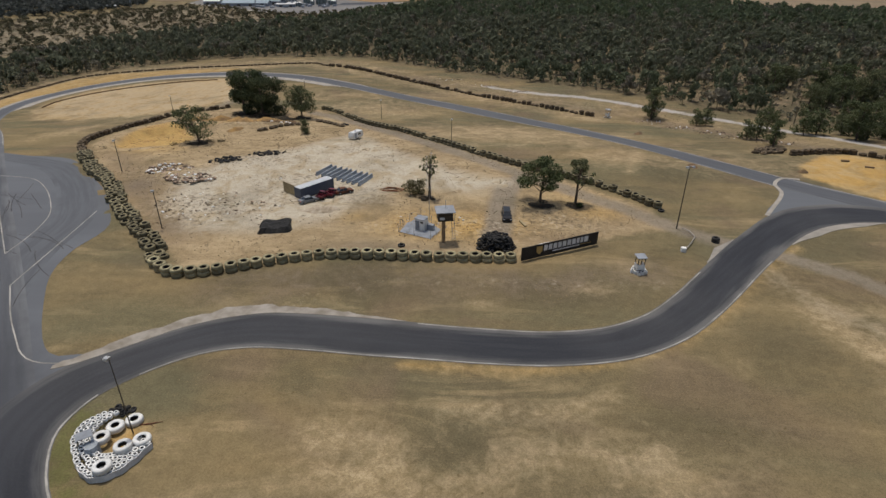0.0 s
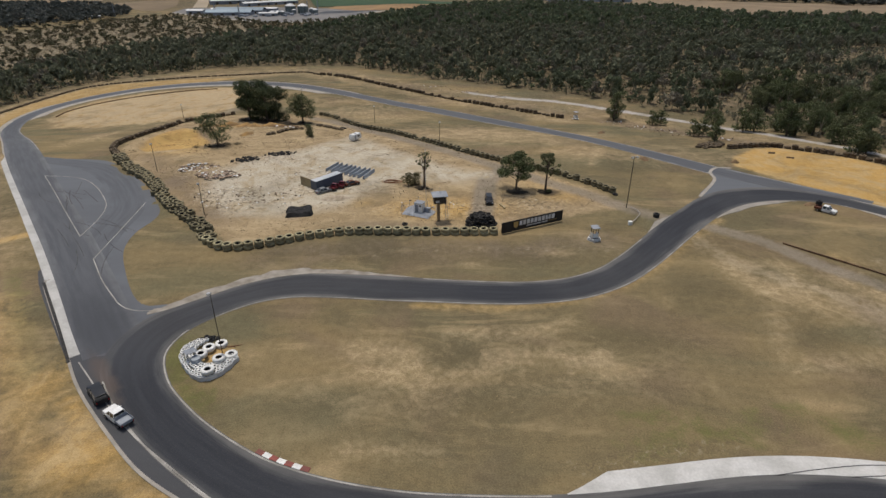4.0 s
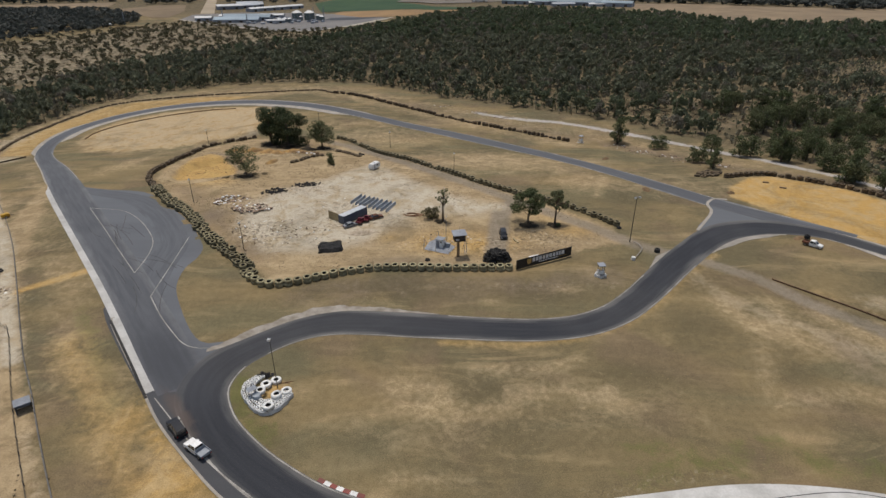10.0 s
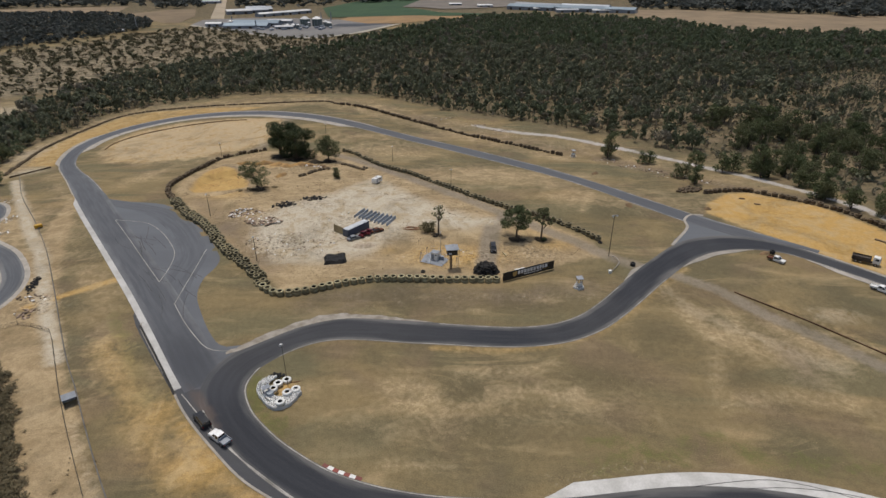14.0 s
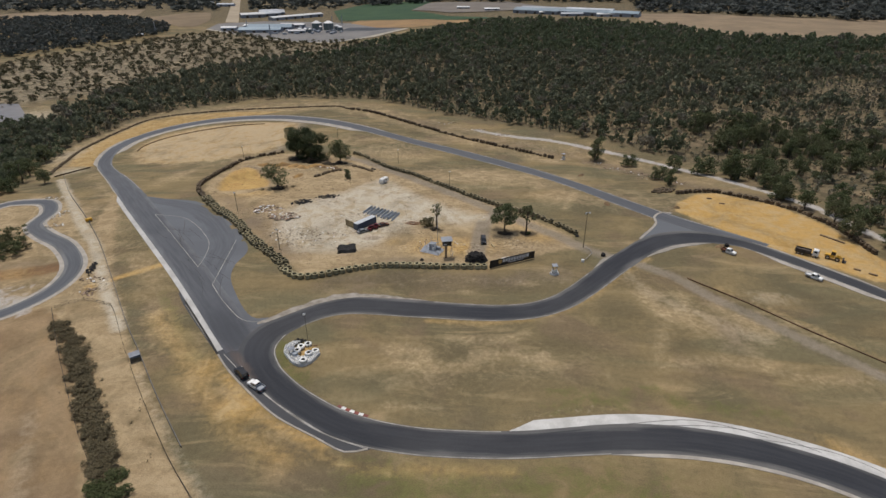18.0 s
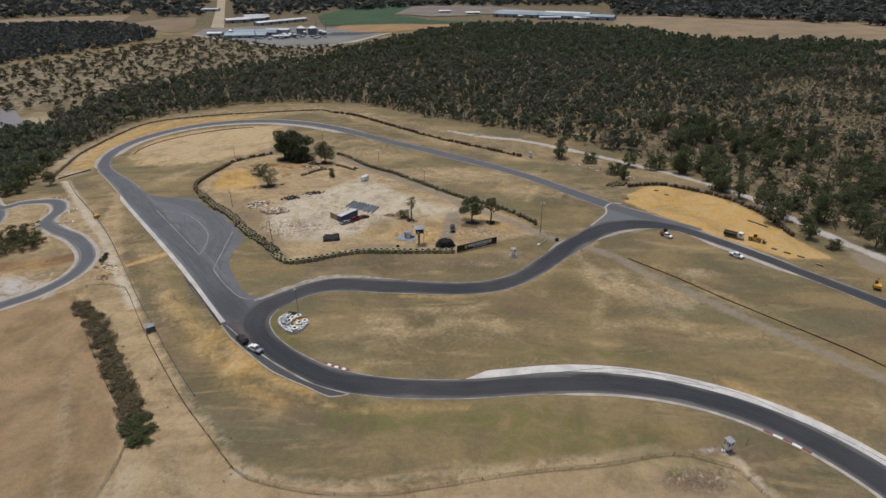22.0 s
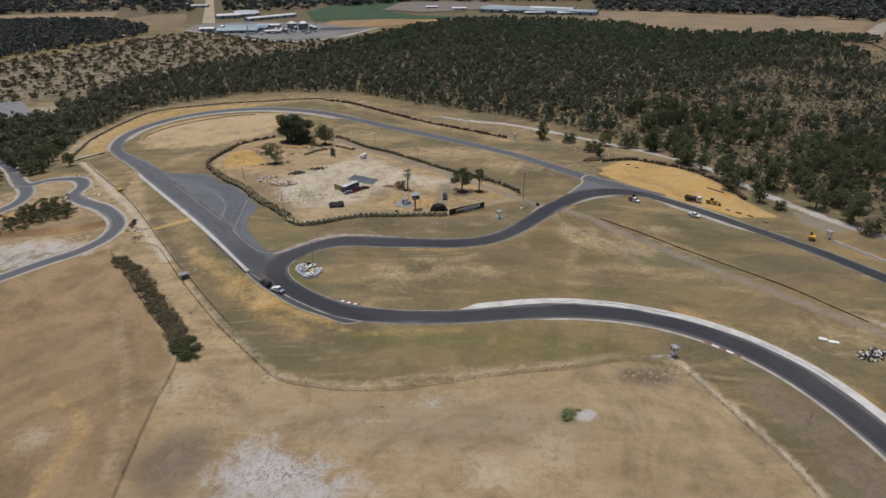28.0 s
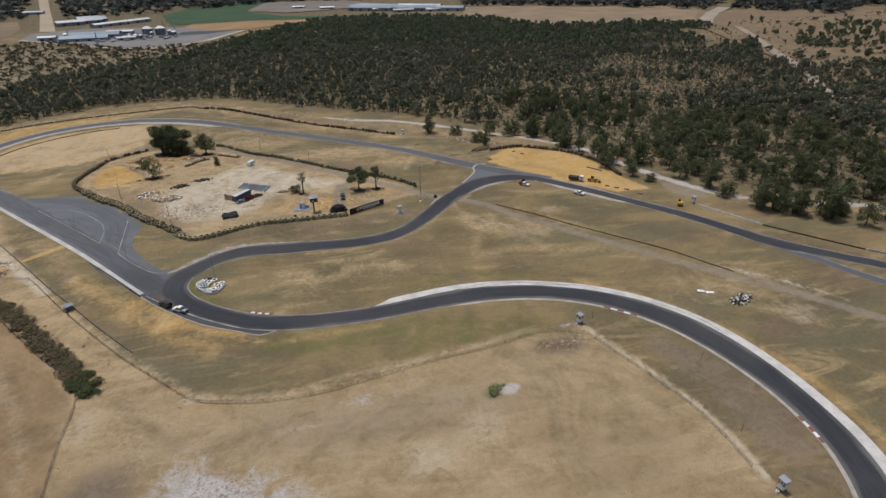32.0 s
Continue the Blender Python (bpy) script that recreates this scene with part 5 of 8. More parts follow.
# trees inside the tyre wall
GROUND_TREES = (
    ("big dark spreading gum tree in a clump", 17, 15.5, 18000, 0.34, (0, 0), 3, 0.0, (-96.5, 226.5), (0.16, 0.24)),
    ("big dark spreading gum tree in a clump", 14.5, 13, 13000, 0.34, (0.5, 0), 3, 0.0, (-88, 222.5), (0.16, 0.24)),
    ("mid-green gum tree on bare ground", 12.5, 11.5, 5200, 0.32, (0, 0), 1, 0.2, (-72.4, 218), (0.13, 0.22)),
    ("ragged leaning gum tree beside the dug-out bank", 10.5, 14, 3000, 0.32, (-2.8, 0.5), 1, 0.25, (-88.7, 167), (0.08, 0.15)),
    ("small upright dark shrub on bare ground", 5.2, 3.4, 1500, 0.24, (0, 0), 1, 0.0, (-61.2, 184.6), (0.2, 0.3)),
    ("round-crowned gum tree with a clear trunk", 11, 11.5, 4600, 0.3, (0.4, 0), 1, 0.28, (11.7, 126), (0.085, 0.16)),
    ("slim half-bare gum tree with a forked crown", 11.5, 7.5, 1500, 0.28, (0.5, 0), 1, 0.4, (19.8, 125.8), (0.07, 0.14)),
    ("thin straggly gum sapling", 11, 5.4, 520, 0.26, (0.3, 0), 1, 0.5, (-14.1, 127), (0.08, 0.15)),
    ("low round olive bush", 3.6, 4.6, 1300, 0.26, (0, 0), 2, 0.0, (-17.8, 129), (0.18, 0.28)),
)
for label, h, w, n, s, lean, k, bare, at, clump in GROUND_TREES:
    t = make_tree(label, h, w, n, s, lean, k, bare, "", clump, "leaf_dense" if "clump" in label else "leaf_olive" if "olive" in label else "leaf")
    t.matrix_world = pose(at[0], at[1], float(land(*at)))

# ---- lines, kerbs and slabs of the track ----
def at_(s, x, y):
    return int(np.argmin(np.hypot(s[:, 0] - x, s[:, 1] - y))) / (len(s) - 1)


def band(name, pts, width, material, lift, parent, thick=0.0):
    s = spline(pts, 2.0)
    n = sides(s)
    return strip(name, s[:, :2] + n * width / 2, s[:, :2] - n * width / 2, material, lift, parent, thick=thick)


def stretch(s, a, b):
    return at_(s, *a), at_(s, *b)


for owner, s, side, a, b in (
        (road, race_s, 1, (162, 42), (98, 121)), (road, race_s, -1, (215, -34), (112, 110)), (road, race_s, 1, (215, -34), (170, 33)), (pit, pit_s, 1, (166, 26), (198, -28)), (road, race_s, 1, (50, 104), (-50, 63)), (road, race_s, -1, (40, 93), (-12, 72)),
        (road, race_s, 1, (-56, 57), (8, 20)), (road, race_s, -1, (-54, 43), (30, 22)),
        (loop, outer_s, 1, (77, 146), (-140, 321)), (loop, outer_s, -1, (91, 131.5), (-215, 240)), (loop, outer_s, 1, (-209, 226), (-160, 166))):
    lo, hi = stretch(s, a, b)
    strip("edge_line", *beside(s, side, -0.35, 0.24, lo, hi), M["line"], 0.06, owner)

# wide white-painted concrete run-off along the sweeping bend
lo, hi = stretch(race_s, (9, 19.8), (86, -90))
inner, outer = beside(race_s, 1, -0.1, 3.0, lo, hi)[::-1]
grow = np.clip(np.arange(len(inner)) / 3.0, 0.05, 1)[:, None]
tagged(strip("kerb", inner + (outer - inner) * grow, inner, M["concrete"], 0.05, thick=0.05), "wide white-painted concrete run-off strip beside the track", "kerb", kind="structure")
for s, side, a, b, gap, w, label in (
        (race_s, -1, (33, 22), (86, -90), 0.0, 1.0, "narrow pale concrete kerb along a bend"),
        (race_s, 1, (87, 125), (57, 111.5), 0.0, 1.9, "pale concrete kerb inside a bend"),
        (race_s, -1, (53, 107), (43.8, 95.8), 0.0, 1.9, "broad pale concrete slab outside a bend"),
        (race_s, 1, (131.5, 82), (102.5, 116.6), 0.0, 2.2, "pale concrete strip along the straight"),
        (race_s, -1, (125.4, 90.2), (99.5, 119.5), 0.0, 0.9, "pale concrete strip along the straight"),
        (outer_s, -1, (-158, 164.5), (-62, 52), 0.0, 1.6, "pale concrete kerb along the straight"),
        (outer_s, -1, (-210, 226), (-158.5, 165.2), 0.0, 0.5, "thin pale concrete edging along the straight"),
        (outer_s, -1, (-222, 286), (-209.5, 225), 0.0, 2.2, "wide pale concrete kerb outside a bend"),
        (outer_s, 1, (-70, 285), (-217, 248), 0.2, 4.2, "weathered pale concrete strip inside a bend"),
        (outer_s, -1, (-60, 280), (-221.5, 287.5), 0.0, 0.9, "pale concrete kerb outside a bend")):
    lo, hi = stretch(s, a, b)
    m = M["concrete"] if w == 1.6 else M["kerb"]
    near_, far_ = beside(s, side, gap, w, lo, hi) if side < 0 else beside(s, side, gap, w, lo, hi)[::-1]
    count = np.arange(len(near_))
    taper = np.clip((count if w == 1.6 else np.minimum(count, len(near_) - 1 - count)) / 4, 0.12, 1)[:, None]
    if side < 0:
        far_ = near_ + (far_ - near_) * taper
    else:
        far_ = near_ + (far_ - near_) * taper
    pair = (near_, far_) if side < 0 else (far_, near_)
    tagged(strip("kerb", *pair, m, 0.02, thick=0.06), label, "kerb", kind="structure")


def resampled(pts, n):
    p = spline(pts, 0.5)
    return np.stack([np.interp(np.linspace(0, len(p) - 1, n), np.arange(len(p)), p[:, k]) for k in (0, 1)], 1)


# broad worn slab outside the left-hand bend, its outer edge broken and uneven
worn_in = resampled([(-13, 75.6), (-23.1, 76.2), (-30.5, 76.4), (-35.4, 76.1), (-41.4, 74.2), (-46.8, 71.1), (-50.4, 67.9), (-53.4, 65.2), (-57.5, 61.6), (-60, 60.2)], 46)
worn_out = resampled([(-13, 75.8), (-23.5, 78), (-30.6, 79.1), (-37.1, 79.1), (-42.3, 77.8), (-46.2, 75.2), (-50.3, 72.3), (-54.3, 68.6), (-57.3, 65.2), (-60.4, 61.4)], 46)
wr = np.random.default_rng(31)
worn_out = worn_out + (worn_out - worn_in) * (wr.uniform(-0.42, -0.12, (46, 1)))
tagged(strip("kerb", worn_out, worn_in, M["worn_slab"], 0.02, across=3, thick=0.06), "worn pale concrete slab with broken edges outside a bend", "kerb", kind="structure")


def block_kerb(a, b, side, n, gap):
    """A low ripple kerb of red and white blocks along the race track."""
    lo, hi = stretch(race_s, a, b)
    p, q = beside(race_s, side, gap, 0.75, lo, hi)
    base = strip("kerb", p, q, M["kerb"], 0.0, thick=0.03)
    tagged(base, "low kerb of red and white painted blocks", "kerb", kind="structure")
    f = np.linspace(0, len(p) - 1, n * 4 + 1)
    pp = np.stack([np.interp(f, np.arange(len(p)), p[:, k]) for k in (0, 1)], 1)
    qq = np.stack([np.interp(f, np.arange(len(q)), q[:, k]) for k in (0, 1)], 1)
    for k in range(n):
        strip("block", pp[4 * k:4 * k + 5], qq[4 * k:4 * k + 5], M["white"] if k % 2 else M["red"], 0.02, base, thick=0.09)


block_kerb((-32, 25.2), (-22, 21.8), 1, 7, 0.0)
block_kerb((81.5, 10), (88.5, 3.2), -1, 5, 0.05)
block_kerb((108.7, -46.5), (108.4, -55), -1, 5, 0.05)

# painted lines on the run-off area, and the pale edge of the hairpin apron
for pts in ([(-131, 137), (-118, 133.5), (-108.6, 126), (-100, 116), (-95.5, 109), (-93, 101), (-91.7, 91.8)], [(-131, 137), (-117, 121), (-105, 107), (-91.7, 91.8)],
            [(-86.8, 112.6), (-84.4, 97), (-82, 80.8)], [(-82, 80.8), (-75, 72), (-67.5, 64)], [(-67.5, 64), (-65, 62.2), (-62, 61.4), (-58, 61.8)]):
    band("painted_line", pts, 0.2, M["line"], 0.06, loop)
band("apron_line", [(-85.5, 71.7), (-84.9, 69.2), (-68.4, 49.8), (-60.3, 40.3), (-50.6, 31.3), (-42.5, 24.8), (-32.4, 19.4), (-25.3, 15.8), (-20.5, 17)], 0.45, M["kerb"], 0.05, road, 0.06)
band("painted_line", [(-64, 46.4), (-50.4, 33.9), (-40.3, 26.6), (-29.9, 20.2), (-20.9, 17.0)], 0.2, M["line"], 0.07, road)
band("kerb_strip", [(80, 147.5), (76.5, 148.2), (74, 146.5), (71.8, 143), (71.4, 138.5), (69.5, 134.5), (65.5, 128.6), (61.5, 123)], 0.9, M["kerb"], 0.03, road, 0.06)
band("belt_strip", [(-85.8, 70.4), (-73, 55.3), (-65.5, 46.2)], 0.5, M["tyre_dark"], 0.03, road, 0.2)
skid = random.Random(3)
M["skid"] = mat("tyre_mark", (0.035, 0.035, 0.037), (0.07, 0.07, 0.07), 0.5, 0.8)
for k in range(34):
    x, y = skid.uniform(-96, -74), skid.uniform(72, 98)
    x, y = (x, y) if k < 22 else (skid.uniform(-118, -98), skid.uniform(104, 128))
    a, bend = skid.uniform(1.9, 2.9), skid.uniform(-0.12, 0.12)
    pts = []
    for j in range(6):
        pts.append((x, y))
        x, y, a = x + 2.6 * math.cos(a), y + 2.6 * math.sin(a), a + bend
    if inside(PADDOCK, np.array([p[0] for p in pts]), np.array([p[1] for p in pts])).all():
        band("tyre_mark", pts, 0.16, M["skid"], 0.056, loop)
lo, hi = stretch(race_s, (30, 23), (100, -13))
for k in range(4):
    i = int((lo + (hi - lo) * skid.uniform(0, 0.85)) * (len(race_s) - 1))
    n = sides(race_s)
    pts = [tuple(race_s[i + j * 3, :2] + n[i + j * 3] * (race_s[i, 2] / 2 + 0.4 + d)) for j, d in enumerate((-0.6, 0.5, 1.2 + 0.5 * (k % 2), 1.3, 0.3))]
    band("tyre_mark", pts, 0.14, M["skid"], 0.12, road)


# ---- tyres ----
def tyre_mesh(name, r_out, r_in, h, material, seg=20, lugs=False, inner=None):
    """A tyre lying flat: rounded shoulders, sunk sidewall and open centre."""
    w = r_out - r_in
    prof = [(r_in, 0.1 * h), (r_in + 0.25 * w, 0.0), (r_out - 0.18 * w, 0.03 * h), (r_out, 0.22 * h), (r_out, 0.78 * h), (r_out - 0.18 * w, 0.97 * h), (r_in + 0.3 * w, h), (r_in, 0.9 * h), (r_in + 0.18 * w, 0.5 * h)]
    bm = bmesh.new()
    rings = []
    for k in range(seg):
        a = 6.28319 * k / seg
        rings.append([bm.verts.new(((r - (0.05 * w if lugs and k % 2 and 3 <= j <= 4 else 0)) * math.cos(a), (r - (0.05 * w if lugs and k % 2 and 3 <= j <= 4 else 0)) * math.sin(a), z))
                      for j, (r, z) in enumerate(prof)])
    for k in range(seg):
        a, b = rings[k], rings[(k + 1) % seg]
        for j in range(len(prof)):
            i = (j + 1) % len(prof)
            bm.faces.new((a[j], b[j], b[i], a[i]))
    bm.normal_update()
    me = bpy.data.meshes.new(name)
    bm.to_mesh(me)
    bm.free()
    me.materials.append(material)
    if inner:
        me.materials.append(inner)
        me.polygons.foreach_set("material_index", [1 if i % len(prof) in (7, 8) else 0 for i in range(len(me.polygons))])
    me.polygons.foreach_set("use_smooth", [True] * len(me.polygons))
    return me


BIG = tyre_mesh("tyre", 1.1, 0.56, 0.82, M["tyre"], 22, True, M["tyre_dark"])
BIG_FAR = tyre_mesh("tyre", 1.0, 0.5, 0.76, M["tyre_olive"], 20, True, M["tyre_dark"])
BIG_BROWN = tyre_mesh("tyre", 1.05, 0.5, 0.8, M["tyre_brown"], 18, True)
BIG_WHITE = tyre_mesh("tyre", 1.02, 0.46, 0.72, M["white"], 26, True, M["tyre_dark"])
CAR_WHITE = tyre_mesh("tyre", 0.335, 0.165, 0.22, M["white"], 14, False, M["tyre_dark"])
CAR_BLACK = tyre_mesh("tyre", 0.34, 0.19, 0.22, M["tyre_dark"], 12)
TRUCK_BLACK = tyre_mesh("tyre", 0.55, 0.28, 0.32, M["tyre_dark"], 14)


def lay(me, parent, x, y, z, tilt=0.0, turn=0.0, scale=1.0, lean=0.0):
    ob = new(me.name, me)
    ob.parent = parent
    ob.matrix_basis = pose(x, y, z, tilt, lean, turn) @ Matrix.Scale(scale, 4)
    return ob


def tyre_wall(label, pts, me, gap, rows, layers, loose, seed):
    rr = random.Random(seed)
    w = thing("tyre_wall", label, "tyre wall", "tyre walls")
    w.matrix_world = Matrix()
    s = spline(pts, 0.1)
    run = np.concatenate([[0], np.cumsum(np.linalg.norm(np.diff(s[:, :2], axis=0), axis=1))])
    n = sides(s)
    for d in np.arange(1.0, run[-1], gap):
        i = int(np.argmin(abs(run - d)))
        for r in range(rows):
            off = (r - (rows - 1) / 2) * gap * 0.96
            x, y = s[i, 0] + n[i, 0] * off + rr.uniform(-loose, loose), s[i, 1] + n[i, 1] * off + rr.uniform(-loose, loose)
            z = float(land(x, y)) - 0.03
            top = layers if rr.random() > loose * 0.5 else layers - 1
            for k in range(max(1, top)):
                lay(me, w, x + rr.uniform(-0.08, 0.08), y + rr.uniform(-0.08, 0.08), z + 0.79 * k, rr.uniform(-3, 3) * (1 + 4 * loose), rr.uniform(0, 360), rr.uniform(0.94, 1.05), rr.uniform(-3, 3))
    return w


tyre_wall("wall of large dusty olive tyres stacked two high", TYRES_NEAR, BIG, 2.26, 1, 2, 0.015, 1)
tyre_wall("wide wall of large dusty tyres in uneven stacks", TYRES_LEFT[:8], BIG_FAR, 1.9, 2, 2, 0.42, 2)
tyre_wall("curved wall of dusty tyres round the dug-out bank", TYRES_LEFT[7:], BIG_BROWN, 2.1, 1, 2, 0.4, 3)
tyre_wall("wall of large dusty olive tyres along the lane", TYRES_FAR, BIG_FAR, 2.15, 1, 2, 0.25, 4)
tyre_wall("short row of dark tyres below the clump of trees", [(-77.5, 186), (-73, 193.5), (-68.5, 199.8)], BIG_BROWN, 2.2, 1, 1, 0.3, 21)
tyre_wall("short row of dark tyres below the clump of trees", [(-65, 211.6), (-58, 206), (-52.6, 200.6)], BIG_BROWN, 2.2, 1, 1, 0.3, 22)
tyre_wall("long low row of brown tyres round the outer bend", TYRES_OUT[:12], BIG_BROWN, 2.3, 1, 1, 0.35, 5)
tyre_wall("row of brown tyres stacked two high beside the woods", TYRES_OUT[11:], BIG_BROWN, 2.3, 1, 2, 0.45, 8)
tyre_wall("wall of large brown tyres behind the sand trap", TYRES_RIGHT, BIG_BROWN, 2.2, 1, 2, 0.25, 6)

# ---- shapes for built things ----
def box(bm, cx, cy, cz, sx, sy, sz, turn=0.0, bev=0.0, tilt=0.0):
    """A box by its centre and sizes, with eased edges where bev is given."""
    r = bmesh.ops.create_cube(bm, size=1.0, matrix=pose(cx, cy, cz, tilt, 0, turn) @ Matrix.Diagonal((sx, sy, sz, 1)))
    if bev:
        e = list({e for v in r["verts"] for e in v.link_edges})
        bmesh.ops.bevel(bm, geom=e, offset=bev, segments=2, affect="EDGES", profile=0.6)


def boxed(name, parent, material, *dims, label="", **kw):
    bm = bmesh.new()
    box(bm, *dims, **kw)
    return part(name, bm, material, parent, label)


def rod(bm, a, b, r, seg=8, r2=None):
    tube(bm, [a, b], [r, r if r2 is None else r2], seg)


def profile(bm, pts, y0, y1, inset=0.0, cut=None):
    """An outline in x and z drawn out from y0 to y1; above the height cut its sides lean in by inset."""
    def ring(y, sgn):
        return [bm.verts.new((x, y - sgn * (inset if cut is not None and z > cut else 0), z)) for x, z in pts]
    a, b = ring(y0, -1), ring(y1, 1)
    n = len(pts)
    for i in range(n):
        bm.faces.new((a[i], a[(i + 1) % n], b[(i + 1) % n], b[i]))
    bm.faces.new(a[::-1])
    bm.faces.new(b)
    bmesh.ops.recalc_face_normals(bm, faces=bm.faces)


def eased(bm, offset):
    bmesh.ops.bevel(bm, geom=[e for e in bm.edges], offset=offset, segments=2, affect="EDGES", clamp_overlap=True)


M.update({
    "car_white": mat("white_car_paint", (0.74, 0.74, 0.73), (0.62, 0.61, 0.58), 0.7, 0.3, vary=0.1, relief=0, spec=0.5),
    "car_dark": mat("black_car_paint", (0.014, 0.015, 0.018), (0.022, 0.022, 0.024), 0.7, 0.35, vary=0.1, relief=0, spec=0.35),
    "car_grey": mat("grey_car_paint", (0.2, 0.21, 0.22), (0.14, 0.145, 0.15), 0.7, 0.35, relief=0, spec=0.5),
    "car_red": mat("red_car_paint", (0.14, 0.016, 0.026), (0.1, 0.016, 0.02), 0.7, 0.35, relief=0, spec=0.5),
    "glass": mat("tinted_glass", (0.015, 0.018, 0.02), (0.02, 0.022, 0.025), 1.0, 0.08, relief=0, spec=0.7),
    "rim": mat("alloy_rim", (0.45, 0.45, 0.46), (0.3, 0.3, 0.31), 2.0, 0.35, 0.8, relief=0),
    "lamp": mat("headlamp_glass", (0.75, 0.75, 0.72), (0.6, 0.6, 0.58), 2.0, 0.2, relief=0),
    "tail": mat("red_lamp_plastic", (0.35, 0.01, 0.01), (0.25, 0.01, 0.01), 2.0, 0.3, relief=0),
    "yellow": mat("yellow_machine_paint", (0.6, 0.33, 0.03), (0.42, 0.24, 0.04), 0.9, 0.5),
    "blue": mat("faded_blue_container_paint", (0.06, 0.075, 0.115), (0.085, 0.098, 0.125), 0.5, 0.6, fine=6),
    "roof_grey": mat("faded_container_roof", (0.25, 0.27, 0.3), (0.18, 0.195, 0.22), 0.4, 0.6, fine=6),
    "beige": mat("faded_cream_container_paint", (0.36, 0.29, 0.16), (0.26, 0.2, 0.12), 0.5, 0.7, fine=6),
    "rust": mat("rusty_steel", (0.16, 0.06, 0.03), (0.09, 0.045, 0.03), 1.5, 0.85),
    "rail_grey": mat("dull_grey_belt", (0.13, 0.125, 0.12), (0.085, 0.08, 0.075), 0.6, 0.8),
    "rail_rust": mat("pale_rusty_steel", (0.2, 0.12, 0.065), (0.12, 0.075, 0.045), 1.0, 0.85),
    "wood": mat("weathered_timber", (0.26, 0.18, 0.1), (0.17, 0.12, 0.075), 1.0, 0.9, fine=12),
    "barrier": mat("grey_barrier_concrete", (0.33, 0.36, 0.39), (0.24, 0.262, 0.285), 0.6, 0.85),
    "black_net": mat("black_shade_cloth", (0.012, 0.012, 0.012), (0.022, 0.021, 0.02), 1.5, 0.9, relief=0.06),
    "board": mat("black_sign_vinyl", (0.013, 0.013, 0.014), (0.02, 0.02, 0.021), 0.8, 0.45, relief=0),
    "sign_white": mat("white_sign_vinyl", (0.62, 0.62, 0.62), (0.55, 0.55, 0.55), 0.8, 0.5, relief=0),
    "sign_gold": mat("gold_sign_vinyl", (0.42, 0.28, 0.1), (0.36, 0.24, 0.09), 0.8, 0.5, relief=0),
    "rock": mat("pale_limestone", (0.42, 0.36, 0.28), (0.28, 0.22, 0.15), 1.5, 0.95, vary=0.6),
    "rubble": mat("mixed_rubble", (0.3, 0.22, 0.16), (0.12, 0.09, 0.07), 0.6, 0.95, vary=1.3),
    "loose_stone": mat("dull_brown_stone", (0.22, 0.165, 0.11), (0.12, 0.09, 0.06), 0.3, 0.95, relief=0),
    "weed": leaf_mat("fresh_weed_leaves", (0.12, 0.155, 0.062), (0.22, 0.255, 0.11), (0.2, 0.2, 0.1)),
    "tuft": leaf_mat("dry_grass_blades", (0.17, 0.135, 0.066), (0.27, 0.205, 0.11), (0.24, 0.19, 0.11)),
    "dirt": mat("dark_spoil", (0.2, 0.13, 0.07), (0.13, 0.085, 0.05), 0.8, 0.95, relief=0.08),
    "bush": leaf_mat("olive_scrub_leaves", (0.1, 0.086, 0.05), (0.178, 0.148, 0.088), (0.2, 0.155, 0.095)),
    "bush_green": leaf_mat("green_scrub_leaves", (0.06, 0.075, 0.028), (0.1, 0.118, 0.05), (0.11, 0.105, 0.055)),
    "roof_far": mat("pale_metal_roofing", (0.42, 0.44, 0.46), (0.3, 0.32, 0.35), 0.05, 0.6, vary=0.5),
    # Darker than litter alone: tree shadow is put into this colour.
    "litter_shade": leaf_mat("dark_leaf_litter", (0.03, 0.026, 0.018), (0.075, 0.058, 0.038), (0.09, 0.07, 0.045)),
    "rust_orange": mat("faded_orange_plastic", (0.33, 0.14, 0.07), (0.25, 0.11, 0.06), 1.0, 0.7),
    "wall_far": mat("grey_shed_cladding", (0.3, 0.32, 0.35), (0.22, 0.24, 0.27), 0.05, 0.7, vary=0.5),
})


def wheel(parent, x, y, r, w):
    me_key = (round(r, 2), round(w, 2))
    if me_key not in WHEELS:
        t = tyre_mesh("tyre", r, r * 0.62, w, M["tyre_dark"], 18)
        bm = bmesh.new()
        bmesh.ops.create_cone(bm, cap_ends=True, segments=14, radius1=r * 0.63, radius2=r * 0.55, depth=w * 0.8, matrix=pose(0, 0, w * 0.5))
        rm = bpy.data.meshes.new("rim")
        bm.to_mesh(rm)
        bm.free()
        rm.materials.append(M["rim"])
        WHEELS[me_key] = (t, rm)
    t, rm = WHEELS[me_key]
    ob = new("wheel", t)
    ob.parent = parent
    ob.matrix_basis = pose(x, y - w / 2 if y > 0 else y + w / 2, r, -90 if y > 0 else 90)
    k = new("rim", rm)
    k.parent = ob


WHEELS = {}


